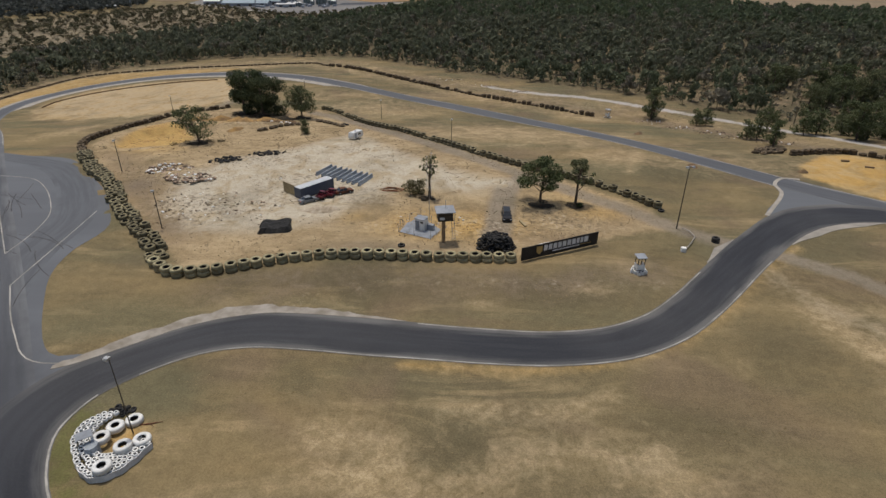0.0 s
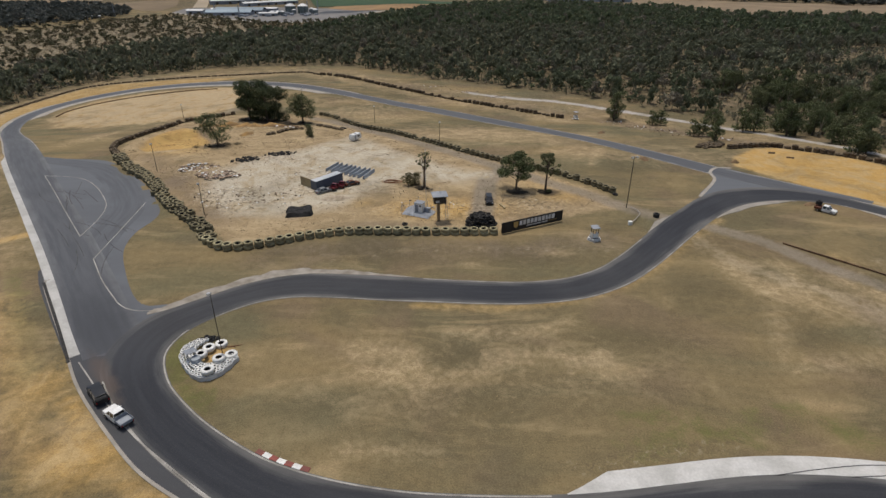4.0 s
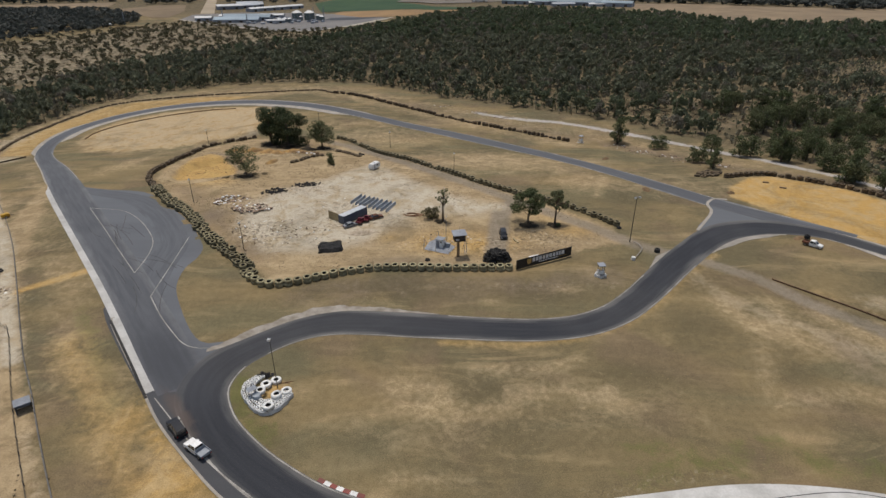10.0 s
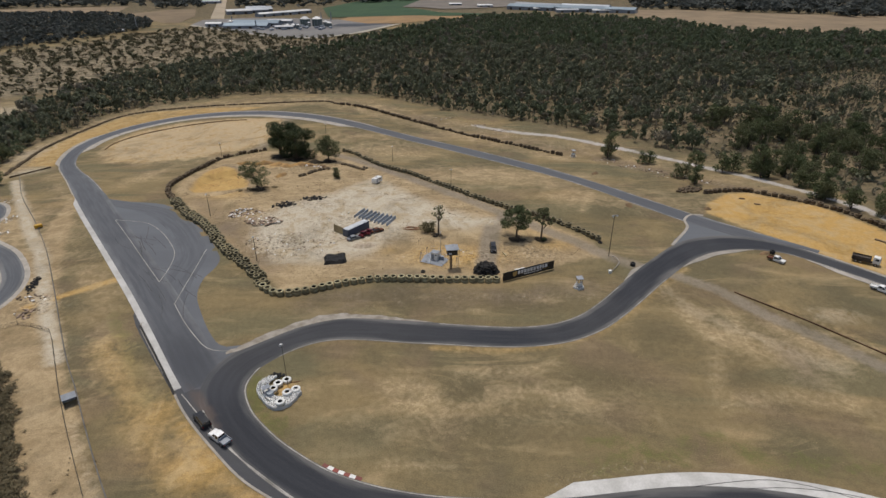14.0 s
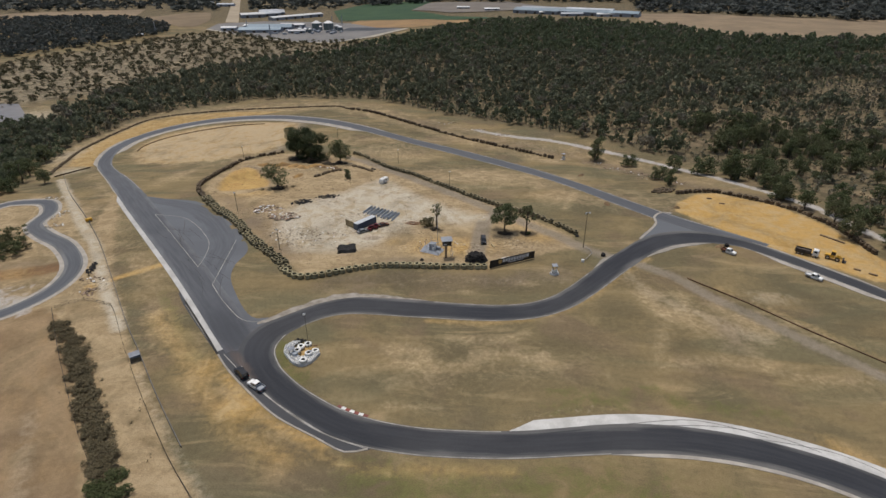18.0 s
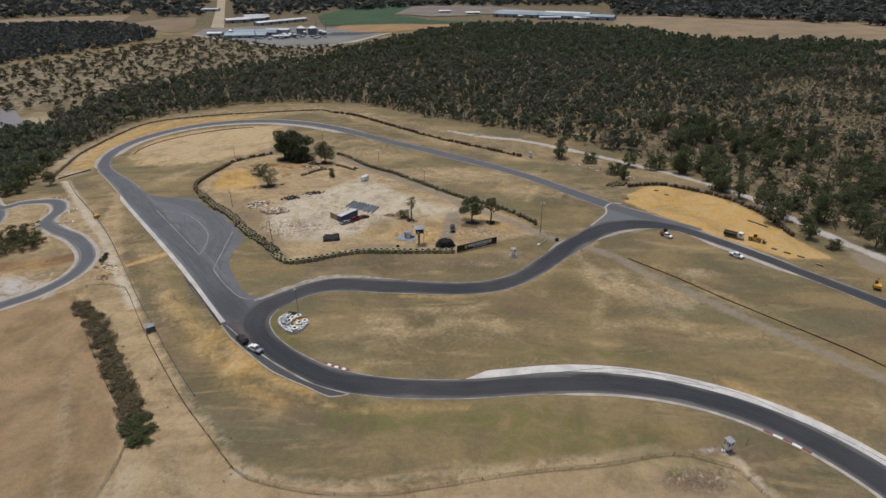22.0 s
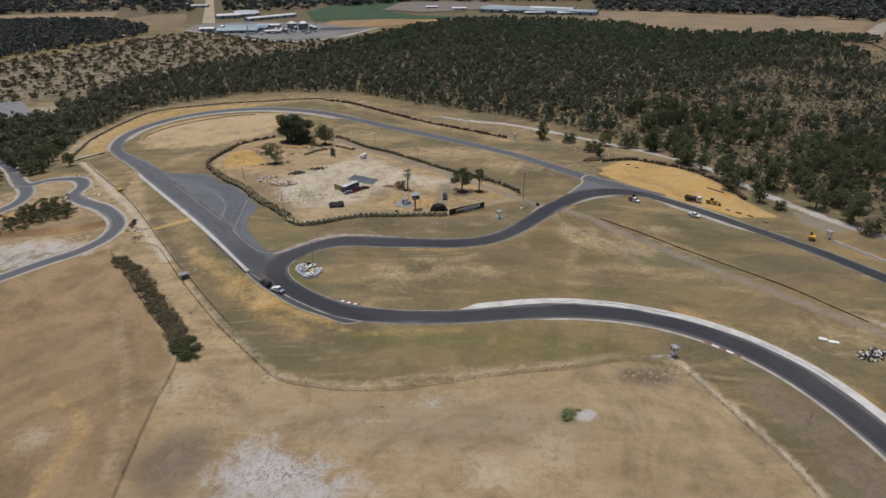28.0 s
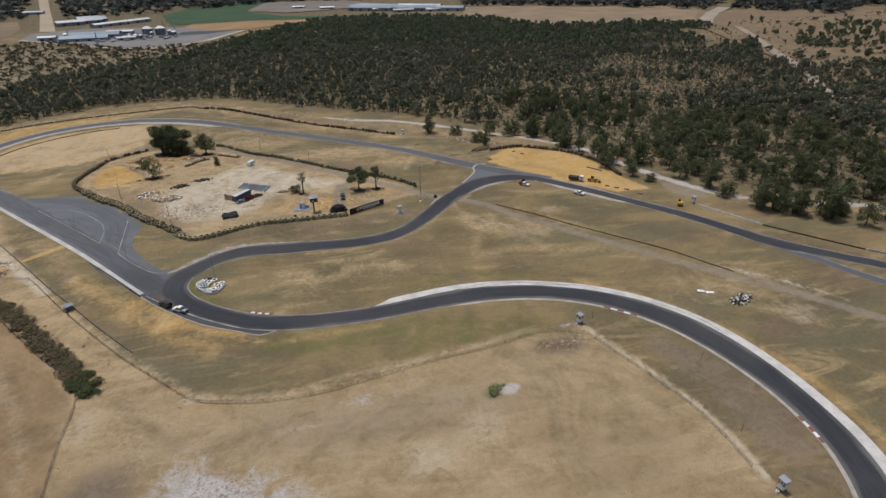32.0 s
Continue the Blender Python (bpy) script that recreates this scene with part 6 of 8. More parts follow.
def vehicle(name, label, at, turn, paint, length=5.2, width=1.85, kind="ute", tray=None):
    """A light vehicle that points along +x: lower body, cabin, glass, lamps, wheels and, for a pick-up, its tray."""
    v = thing(name, label, "vehicle", "", at, turn, 0.06 if name == "track_car" else 0.0)
    L, W = length, width
    f, b = L / 2, -L / 2
    bm = bmesh.new()
    if kind == "ute":
        back = b + L * 0.36
        profile(bm, [(back, 0.35), (f - 0.1, 0.35), (f, 0.6), (f - 0.06, 0.98), (f - 1.25, 1.1), (back, 1.1)], -W / 2, W / 2, 0.05, 0.9)
        roof = [(back + 0.02, 1.08), (f - 1.2, 1.08), (f - 1.95, 1.72), (back + 0.12, 1.74)]
    elif kind == "sedan":
        back = b
        profile(bm, [(b + 0.05, 0.32), (f - 0.1, 0.3), (f, 0.55), (f - 0.08, 0.8), (f - 1.3, 0.93), (b + 0.9, 0.98), (b, 0.92)], -W / 2, W / 2, 0.06, 0.75)
        roof = [(b + 0.65, 0.94), (f - 1.2, 0.92), (f - 1.95, 1.4), (b + 1.35, 1.42)]
    else:
        back = b
        profile(bm, [(b + 0.05, 0.38), (f - 0.1, 0.38), (f, 0.62), (f - 0.06, 1.0), (f - 1.25, 1.1), (b, 1.12)], -W / 2, W / 2, 0.05, 0.9)
        roof = [(b + 0.04, 1.1), (f - 1.2, 1.1), (f - 1.95, 1.76), (b + 0.2, 1.78)]
    eased(bm, 0.05)
    part("body", bm, paint, v)
    bm = bmesh.new()
    profile(bm, roof, -W / 2 + 0.08, W / 2 - 0.08, 0.16, (roof[0][1] + roof[2][1]) / 2)
    part("window_band", bm, M["glass"], v, "dark tinted glass")
    bm = bmesh.new()
    box(bm, (roof[2][0] + roof[3][0]) / 2, 0, roof[3][1] + 0.02, roof[2][0] - roof[3][0] + 0.1, W - 0.46, 0.07, bev=0.025)
    part("roof", bm, paint, v)
    for sx in (-1, 1):
        xm = (roof[0][0] + roof[1][0]) / 2
        for (x0, z0), (x1, z1) in ((roof[1], roof[2]), (roof[0], roof[3]), ((xm, roof[0][1]), (xm, roof[2][1]))):
            bm = bmesh.new()
            tube(bm, [(x0, sx * (W / 2 - 0.08), z0), (x1, sx * (W / 2 - 0.24), z1)], [0.05, 0.05], 6)
            part("pillar", bm, paint, v)
    if kind == "ute":
        tm = tray or paint
        tl = back - b - 0.06
        cx = b + tl / 2
        tray_ob = boxed("tray", v, tm, cx, 0, 0.78, tl, W, 0.12)
        for y in (-1, 1):
            boxed("side_board", tray_ob, tm, cx, y * (W / 2 - 0.03), 1.0, tl, 0.06, 0.36)
        boxed("tailgate", tray_ob, tm, b + 0.03, 0, 1.0, 0.06, W - 0.14, 0.36)
        boxed("headboard", tray_ob, tm, back - 0.12, 0, 1.1, 0.06, W - 0.14, 0.62)
        boxed("chassis", v, M["dark_steel"], cx, 0, 0.55, tl, 0.8, 0.25)
    for y in (-1, 1):
        boxed("headlight", v, M["lamp"], f - 0.06, y * (W / 2 - 0.25), 0.78, 0.1, 0.34, 0.16, bev=0.03)
        boxed("tail_light", v, M["tail"], b + 0.02, y * (W / 2 - 0.16), 0.8, 0.08, 0.18, 0.26, bev=0.02)
        boxed("mirror", v, paint, f - 1.55, y * (W / 2 + 0.08), 1.14, 0.12, 0.2, 0.16, bev=0.03)
        for x in (f - 0.95, b + 1.0):
            wheel(v, x, y * (W / 2 - 0.02), 0.36, 0.25)
    boxed("bumper", v, M["tyre_dark"], f - 0.02, 0, 0.46, 0.14, W - 0.2, 0.2, bev=0.05)
    return v


# ---- vehicles ----
def heading(a, b):
    return math.degrees(math.atan2(b[1] - a[1], b[0] - a[0]))


vehicle("utility_truck", "white single-cab utility truck with a pale tray, on the track", (-50.7, 34.2), heading((-48.1, 32.5), (-53.4, 36.0)), M["car_white"], tray=M["roof_grey"]).location.z += 0.06
vehicle("station_wagon", "black four-wheel-drive wagon stopped on the track", (-56.1, 38.6), heading((-54.1, 36.4), (-58.2, 40.4)), M["car_dark"], 4.9, 1.9, "wagon").location.z += 0.06
vehicle("utility_truck", "white utility truck with a dark tray parked on dry grass", (89.6, 113.4), heading((87.5, 115.5), (91, 112)), M["car_white"], 5.0, tray=M["rust"])
vehicle("utility_truck", "white utility truck parked beside the straight", (110.4, 97.0), heading((108.5, 99), (112, 95)), M["car_white"], 5.1)
vehicle("station_wagon", "black wagon parked on the grey gravel drive", (3.8, 116.6), heading((3.9, 112.1), (3.6, 120.6)) + 180, M["car_dark"], 5.0, 1.9, "wagon")
vehicle("sedan", "old grey sedan beside the container", (-41.6, 121.8), 40, M["car_grey"], 4.6, 1.75, "sedan")
vehicle("utility_truck", "red utility truck beside the container", (-38.9, 124.6), 75, M["car_red"], 4.2, 1.7)
vehicle("utility_truck", "red utility truck with a white roof box beside the container", (-37.2, 126.4), 80, M["car_red"], 4.1, 1.7)
vehicle("sedan", "dark wrecked sedan beside the container", (-34.8, 128.0), 35, M["rust"], 4.5, 1.75, "sedan")


def tipper(at, turn):
    v = thing("tipper_truck", "white-cabbed tipper truck with a dark steel tray", "truck", "", at, turn)
    bm = bmesh.new()
    profile(bm, [(1.7, 0.7), (3.5, 0.7), (3.55, 1.5), (3.3, 2.7), (1.75, 2.75)], -1.15, 1.15, 0.1, 2.0)
    eased(bm, 0.06)
    part("cab", bm, M["car_white"], v)
    boxed("windscreen", v, M["glass"], 3.47, 0, 2.1, 0.12, 1.9, 0.8, bev=0.03)
    for y in (-1, 1):
        boxed("side_window", v, M["glass"], 2.6, y * 1.1, 2.15, 0.9, 0.08, 0.6)
        boxed("headlight", v, M["lamp"], 3.53, y * 0.85, 1.0, 0.1, 0.35, 0.2)
        for x in (2.55, -1.2, -2.4):
            wheel(v, x, y * 1.12, 0.5, 0.32)
    boxed("chassis", v, M["dark_steel"], -0.2, 0, 0.75, 6.6, 0.9, 0.3)
    bm = bmesh.new()
    box(bm, -1.2, 0, 1.1, 4.8, 2.3, 0.15)
    for y in (-1, 1):
        box(bm, -1.2, y * 1.12, 1.65, 4.8, 0.08, 1.0)
        for k in range(6):
            box(bm, -3.4 + 0.9 * k, y * 1.19, 1.65, 0.1, 0.1, 1.0)
    box(bm, 1.15, 0, 1.75, 0.1, 2.3, 1.3)
    box(bm, -3.6, 0, 1.6, 0.08, 2.3, 0.9)
    part("tray", bm, M["dark_steel"], v, "dark steel tipping tray")
    boxed("load", v, M["dark_steel"], -1.2, 0, 1.5, 4.5, 2.0, 0.6, bev=0.2)
    return v


tipper((116.2, 113.8), heading((113.6, 115.6), (118.6, 112.2)))


def loader(label, at, turn, paint, arm=True):
    v = thing("wheel_loader", label, "loader", "", at, turn)
    bm = bmesh.new()
    profile(bm, [(-2.6, 0.8), (0.2, 0.8), (0.2, 1.7), (-0.9, 1.8), (-2.5, 1.65)], -0.8, 0.8)
    eased(bm, 0.06)
    part("engine_cover", bm, paint, v)
    boxed("front_frame", v, paint, 1.1, 0, 1.0, 1.6, 0.9, 0.7, bev=0.08)
    bm = bmesh.new()
    profile(bm, [(-0.9, 1.7), (0.35, 1.7), (0.45, 2.3), (0.2, 3.0), (-0.85, 3.0)], -0.65, 0.65)
    part("cab_windows", bm, M["glass"], v)
    boxed("cab_roof", v, paint, -0.3, 0, 3.06, 1.4, 1.5, 0.14, bev=0.04)
    bm = bmesh.new()
    for y in (-0.5, 0.5):
        tube(bm, [(0.7, y, 1.6), (1.9, y, 1.5), (2.9, y, 0.6)], [0.14, 0.14, 0.12], 6)
    part("lift_arm", bm, paint, v)
    bm = bmesh.new()
    profile(bm, [(2.8, 0.1), (3.9, 0.08), (3.95, 0.16), (3.0, 0.3), (2.9, 0.9), (3.2, 1.15), (3.1, 1.2), (2.7, 0.95)], -1.2, 1.2)
    part("bucket", bm, M["dark_steel"], v)
    for y in (-1, 1):
        for x in (-1.6, 1.3):
            wheel(v, x, y * 1.0, 0.68, 0.45)
    return v


loader("yellow wheel loader on the orange sand", (123.6, 110.9), -35, M["yellow"])


def excavator(at, turn):
    v = thing("excavator", "small yellow tracked excavator beside the straight", "excavator", "", at, turn)
    for y in (-1, 1):
        bm = bmesh.new()
        profile(bm, [(-1.7, 0.25), (-1.4, 0.0), (1.4, 0.0), (1.7, 0.25), (1.7, 0.5), (1.4, 0.75), (-1.4, 0.75), (-1.7, 0.5)], y * 0.9 - 0.22, y * 0.9 + 0.22)
        part("track", bm, M["dark_steel"], v)
    boxed("house", v, M["yellow"], -0.4, 0, 1.3, 2.4, 2.0, 1.0, bev=0.1)
    boxed("cab", v, M["glass"], 0.4, 0.55, 1.95, 1.2, 0.9, 1.3, bev=0.08)
    bm = bmesh.new()
    tube(bm, [(0.8, -0.2, 1.3), (2.2, -0.2, 3.3), (3.6, -0.2, 2.9)], [0.2, 0.22, 0.15], 6)
    part("boom", bm, M["yellow"], v)
    bm = bmesh.new()
    tube(bm, [(3.6, -0.2, 3.0), (4.0, -0.2, 0.9)], [0.15, 0.12], 6)
    box(bm, 4.0, -0.2, 0.55, 0.6, 0.8, 0.7, bev=0.12)
    part("dipper", bm, M["yellow"], v)
    return v


excavator((148.2, 75.2), 60)
boxed("body", thing("fuel_trailer", "small yellow site trailer on the sand", "trailer", "", (-156.2, 131.8), 50), M["yellow"], 0, 0, 0.9, 2.4, 1.4, 1.1, bev=0.15)
t = scene.objects["fuel_trailer"]
for y in (-0.75, 0.75):
    wheel(t, 0, y, 0.36, 0.22)
boxed("drawbar", t, M["dark_steel"], 1.8, 0, 0.45, 1.4, 0.1, 0.1)


# ---- the sign, the control tower and the fenced slab ----
def advert():
    a, b = Vector((5.9, 96.7)), Vector((21.3, 105.2))
    L = (b - a).length
    s = thing("billboard", "long black advertising board on posts, with pale lettering bars", "sign", "", ((a + b) / 2)[:], math.degrees(math.atan2(*(b - a).yx)))
    boxed("board", s, M["board"], 0, 0, 1.55, L, 0.12, 2.7, bev=0.02)
    for x in np.linspace(-L / 2 + 0.6, L / 2 - 0.6, 8):
        boxed("post", s, M["dark_steel"], float(x), 0.16, 1.4, 0.12, 0.12, 2.8)
    for x in np.linspace(-L / 2 + 0.8, L / 2 - 0.8, 6):
        bm = bmesh.new()
        rod(bm, (float(x), 0.2, 2.2), (float(x), 1.6, 0.0), 0.05)
        part("brace", bm, M["dark_steel"], s)
    x = -3.9
    for w in (0.9, 0.95, 0.95, 0.9, 0.95, 1.0, 0.95, 0.75, 0.75, 1.05):
        boxed("name_bar", s, M["sign_white"], x + w / 2, -0.075, 1.95, w * 0.86, 0.03, 1.15, bev=0.01)
        x += w + 0.13
    boxed("slogan_bar", s, M["sign_white"], 1.3, -0.075, 0.95, 6.2, 0.03, 0.22)
    boxed("stripe", s, M["sign_gold"], 5.9, -0.075, 1.0, 2.6, 0.03, 0.1)
    bm = bmesh.new()
    profile(bm, [(-5.5, 2.5), (-4.2, 2.5), (-4.2, 1.4), (-4.85, 0.8), (-5.5, 1.4)], -0.09, -0.06)
    part("emblem", bm, M["sign_gold"], s, "plain dull gold shield shape")


advert()


def tower():
    s = thing("control_tower", "small grey lookout cabin on a single post with a ladder", "lookout", "", (-9.1, 103.8), 12)
    bm = bmesh.new()
    rod(bm, (0, 0, -0.2), (0, 0, 5.0), 0.38, 14)
    part("post", bm, M["wood"], s)
    boxed("deck", s, M["dark_steel"], 0.3, 0.3, 5.0, 3.0, 2.6, 0.16)
    bm = bmesh.new()
    for x, y, sx, sy in ((-1.1, 0.3, 0.08, 2.4), (1.7, 0.3, 0.08, 2.4), (0.3, -0.9, 2.8, 0.08), (0.3, 1.5, 2.8, 0.08)):
        box(bm, x, y, 5.55, sx, sy, 1.0)
    part("cabin_wall", bm, M["dark_steel"], s)
    bm = bmesh.new()
    for x, y, sx, sy in ((-1.08, 0.3, 0.04, 2.3), (1.68, 0.3, 0.04, 2.3), (0.3, -0.88, 2.7, 0.04), (0.3, 1.48, 2.7, 0.04)):
        box(bm, x, y, 6.4, sx, sy, 0.7)
    part("window", bm, M["glass"], s)
    for x in (-1.1, 1.7):
        for y in (-0.9, 1.5):
            boxed("corner_post", s, M["dark_steel"], x, y, 6.4, 0.09, 0.09, 0.8)
    boxed("roof", s, M["roof_grey"], 0.3, 0.3, 6.9, 3.8, 3.3, 0.16, bev=0.04, tilt=4)
    boxed("notice", s, M["sign_white"], -0.4, -0.98, 5.5, 0.9, 0.04, 0.5)
    bm = bmesh.new()
    for x in (1.9, 2.5):
        rod(bm, (x, 0.6, 0), (x - 0.3, 0.6, 5.6), 0.04)
    for k in range(15):
        rod(bm, (1.9 - 0.02 * k, 0.6, 0.35 + 0.35 * k), (2.5 - 0.02 * k, 0.6, 0.35 + 0.35 * k), 0.03)
    part("ladder", bm, M["steel"], s)
    for x, h in ((0.4, 2.0), (0.7, 1.2)):
        bm = bmesh.new()
        rod(bm, (x, 0.4, 6.9), (x, 0.4, 6.9 + h), 0.03)
        part("aerial", bm, M["steel"], s)


tower()


def fenced_slab():
    cx, cy, turn = -13.9, 109.6, -22
    tagged(area("slab", [(-18.5, 107.6), (-11.9, 104.9), (-10.0, 109.3), (-14.9, 115.2), (-17.5, 112.0)], M["roof_grey"], 0.09, smooth=False), "pale grey concrete slab", "slab", kind="structure")
    k = thing("equipment_cabinet", "white steel equipment cabinet on a concrete slab", "cabinet", "", (cx - 0.2, cy - 0.2), turn, 0.1)
    boxed("body", k, M["car_white"], 0, 0, 1.25, 2.2, 1.9, 2.5, bev=0.04)
    boxed("roof", k, M["roof_grey"], 0, 0, 2.55, 2.4, 2.1, 0.12, bev=0.03)
    boxed("door", k, M["roof_grey"], -0.4, -0.97, 1.15, 0.9, 0.05, 2.0)
    boxed("vent", k, M["dark_steel"], 0.6, -0.97, 1.9, 0.6, 0.05, 0.4)
    boxed("side_unit", k, M["wall_far"], 1.9, 0.6, 0.6, 1.4, 0.9, 1.2, bev=0.04)
    f = thing("mesh_fence", "low wire mesh fence round the slab", "fence", "", (0, 0))
    f.matrix_world = Matrix()
    ring = [(-18.7, 107.6), (-15.3, 106.2), (-11.8, 104.7), (-10.8, 107), (-9.8, 109.4), (-12.3, 112.4), (-14.9, 115.6), (-17.0, 112.9), (-18.7, 110.2)]
    for i, (x, y) in enumerate(ring):
        z = float(land(x, y))
        bm = bmesh.new()
        rod(bm, (x, y, z), (x, y, z + 1.9), 0.045)
        part("post", bm, M["steel"], f)
        x2, y2 = ring[(i + 1) % len(ring)]
        bm = bmesh.new()
        for h in (0.1, 0.65, 1.2, 1.8):
            rod(bm, (x, y, z + h), (x2, y2, float(land(x2, y2)) + h), 0.012, 4)
        part("wire", bm, M["steel"], f)
    for x, y, h in ((-12.6, 111.2, 9.0), (-13.6, 126.0, 11.5), (-14.6, 126.6, 10.5)):
        m = thing("aerial_mast", "thin steel aerial mast with a small antenna", "mast", "aerial masts", (x, y))
        bm = bmesh.new()
        rod(bm, (0, 0, 0), (0, 0, h), 0.07, 6, 0.04)
        part("pole", bm, M["steel"], m)
        bm = bmesh.new()
        rod(bm, (-0.4, 0, h - 0.4), (0.4, 0, h - 0.4), 0.03)
        rod(bm, (-0.25, 0, h - 0.9), (0.25, 0, h - 0.9), 0.03)
        part("antenna", bm, M["white"], m)


fenced_slab()


# ---- container, barriers, heaps ----
M["roof_white"] = mat("white_metal_roofing", (0.62, 0.62, 0.61), (0.5, 0.5, 0.5), 0.05, 0.6)


def container(label, at, turn, length, height, paint, roof):
    c = thing("shipping_container", label, "container", "", at, turn)
    W = 2.44
    for y in (-1, 1):
        bm = bmesh.new()
        n = int(length / 0.28)
        for k in range(n):
            x = -length / 2 + 0.12 + (length - 0.24) * (k + 0.5) / n
            box(bm, x, y * (W / 2 - (0.03 if k % 2 else 0.06)), height / 2, (length - 0.24) / n, 0.04, height - 0.2)
        part("side_wall", bm, paint, c)
    boxed("end_wall", c, paint, -length / 2 + 0.05, 0, height / 2, 0.06, W - 0.1, height - 0.2)
    for y in (-1, 1):
        d = boxed("door", c, paint, length / 2 - 0.04, y * W / 4, height / 2, 0.06, W / 2 - 0.08, height - 0.2)
        bm = bmesh.new()
        rod(bm, (length / 2 + 0.02, y * W / 4, 0.2), (length / 2 + 0.02, y * W / 4, height - 0.2), 0.025)
        part("lock_bar", bm, M["steel"], d)
    bm = bmesh.new()
    box(bm, 0, 0, height - 0.03, length - 0.1, W - 0.1, 0.05)
    for k in range(int(length / 0.6)):
        box(bm, -length / 2 + 0.4 + 0.6 * k, 0, height + 0.005, 0.25, W - 0.3, 0.03)
    part("roof", bm, roof, c)
    boxed("floor", c, M["dark_steel"], 0, 0, 0.1, length, W, 0.16)
    for x in (-1, 1):
        for y in (-1, 1):
            boxed("corner_post", c, paint, x * (length / 2 - 0.07), y * (W / 2 - 0.07), height / 2, 0.15, 0.15, height)
    return c


along_c = heading((-44.4, 121.6), (-37.4, 131.2))
container("long blue shipping container with a faded pale roof", (-41.8, 127.8), along_c, 9.8, 2.6, M["blue"], M["roof_far"])
pf = thing("panel_screen", "cream timber panel screen beside the containers", "screen", "", (-47.6, 126.6), along_c + 90)
for k in range(8):
    boxed("panel", pf, M["beige"], -1.9 + 0.55 * k, 0.03 * (k % 2), 1.3, 0.5, 0.07, 2.6)

row_a, row_b = Vector((-43.4, 142.6)), Vector((-31.2, 136.4))
for k in range(9):
    p = row_a.lerp(row_b, k / 8)
    c = thing("concrete_barrier", "grey precast concrete barrier lying in a row", "barrier", "concrete barriers in a row", p[:], 70 + 3 * math.sin(k * 1.7))
    bm = bmesh.new()
    prof = [(-0.32, 0), (0.32, 0), (0.3, 0.12), (0.13, 0.4), (0.1, 1.0), (-0.1, 1.0), (-0.13, 0.4), (-0.3, 0.12)]
    a = [bm.verts.new((-3.6, x, z)) for x, z in prof]
    b = [bm.verts.new((3.6, x, z)) for x, z in prof]
    for i in range(8):
        bm.faces.new((a[i], a[(i + 1) % 8], b[(i + 1) % 8], b[i]))
    bm.faces.new(a)
    bm.faces.new(b)
    bmesh.ops.recalc_face_normals(bm, faces=bm.faces)
    part("body", bm, M["barrier"], c)
    boxed("footing", c, M["roof_white"], 0.6 * math.sin(k * 2.3), 0.62, 0.05, 5.2 + math.sin(k * 1.3), 0.5, 0.1)
    for x in (-3.63, 3.63):
        boxed("joint_plate", c, M["steel"], x, 0, 0.6, 0.05, 0.14, 0.7)


def mound(name, label, category, at, turn, sx, sy, h, material, rough=0.25, seed=1, pointed=1.0):
    """A heap: a lumpy dome on the ground."""
    t = thing(name, label, category, "", at, turn)
    rr = random.Random(seed)
    bm = bmesh.new()
    n, rings = 22, 6
    rows = []
    for j in range(rings):
        f = j / rings
        row = []
        for k in range(n):
            a = 6.28319 * k / n
            r = (1 - f ** pointed) * (1 + rough * (rr.random() - 0.5)) if j else 1 + rough * (rr.random() - 0.5)
            row.append(bm.verts.new((r * sx * math.cos(a), r * sy * math.sin(a), h * f * (1 + rough * (rr.random() - 0.5)) - (0.15 if j == 0 else 0))))
        rows.append(row)
    top = bm.verts.new((0, 0, h))
    for a, b in zip(rows, rows[1:]):
        for k in range(n):
            bm.faces.new((a[k], a[(k + 1) % n], b[(k + 1) % n], b[k]))
    for k in range(n):
        bm.faces.new((rows[-1][k], rows[-1][(k + 1) % n], top))
    part("mound", bm, material, t, smooth=rough < 0.5)
    return t


def tyre_heap(label, at, rx, ry, n, me, layers, seed, turn=0.0, extra=None, steep=False):
    """A heap of loose tyres, thrown down layer on layer."""
    t = thing("tyre_heap", label, "tyre heap", "", at, turn)
    rr = random.Random(seed)
    r = me.vertices[3].co.length
    h = max(v.co.z for v in me.vertices)
    for k in range(n):
        lv = int(layers * (k / n) ** (1.0 if steep else 1.6))
        f = 1 - (0.35 if steep else 0.75) * lv / layers
        a, d = rr.uniform(0, 6.283), math.sqrt(rr.random()) * f
        m = extra if extra and rr.random() < 0.3 else me
        lay(m, t, rx * d * math.cos(a), ry * d * math.sin(a), h * 0.8 * lv + (0.05 if lv == 0 else 0), rr.uniform(-14, 14) * (1 + lv * 0.5), rr.uniform(0, 360), rr.uniform(0.85, 1.1), rr.uniform(-14, 14))
    return t


tyre_heap("high heap of black tyres behind the tyre wall", (1.2, 102.3), 3.7, 2.7, 290, TRUCK_BLACK, 10, 11, steep=True)
tyre_heap("heap of black and white tyres on dry grass", (124.6, 2.4), 5.2, 2.6, 120, CAR_BLACK, 3, 12, 20, CAR_WHITE)
tyre_heap("low strip of black tyres beside the kart track", (-128.6, 90.5), 1.3, 5.5, 70, CAR_BLACK, 2, 13, 18)
tyre_heap("scattered dark tyres and scrap on pale dirt", (-73.0, 149.5), 4.6, 3.0, 60, CAR_BLACK, 2, 14, 20, TRUCK_BLACK)
tyre_heap("scattered dark tyres and scrap on pale dirt", (-63.6, 156.5), 5.6, 2.2, 50, CAR_BLACK, 2, 15, 12, TRUCK_BLACK)

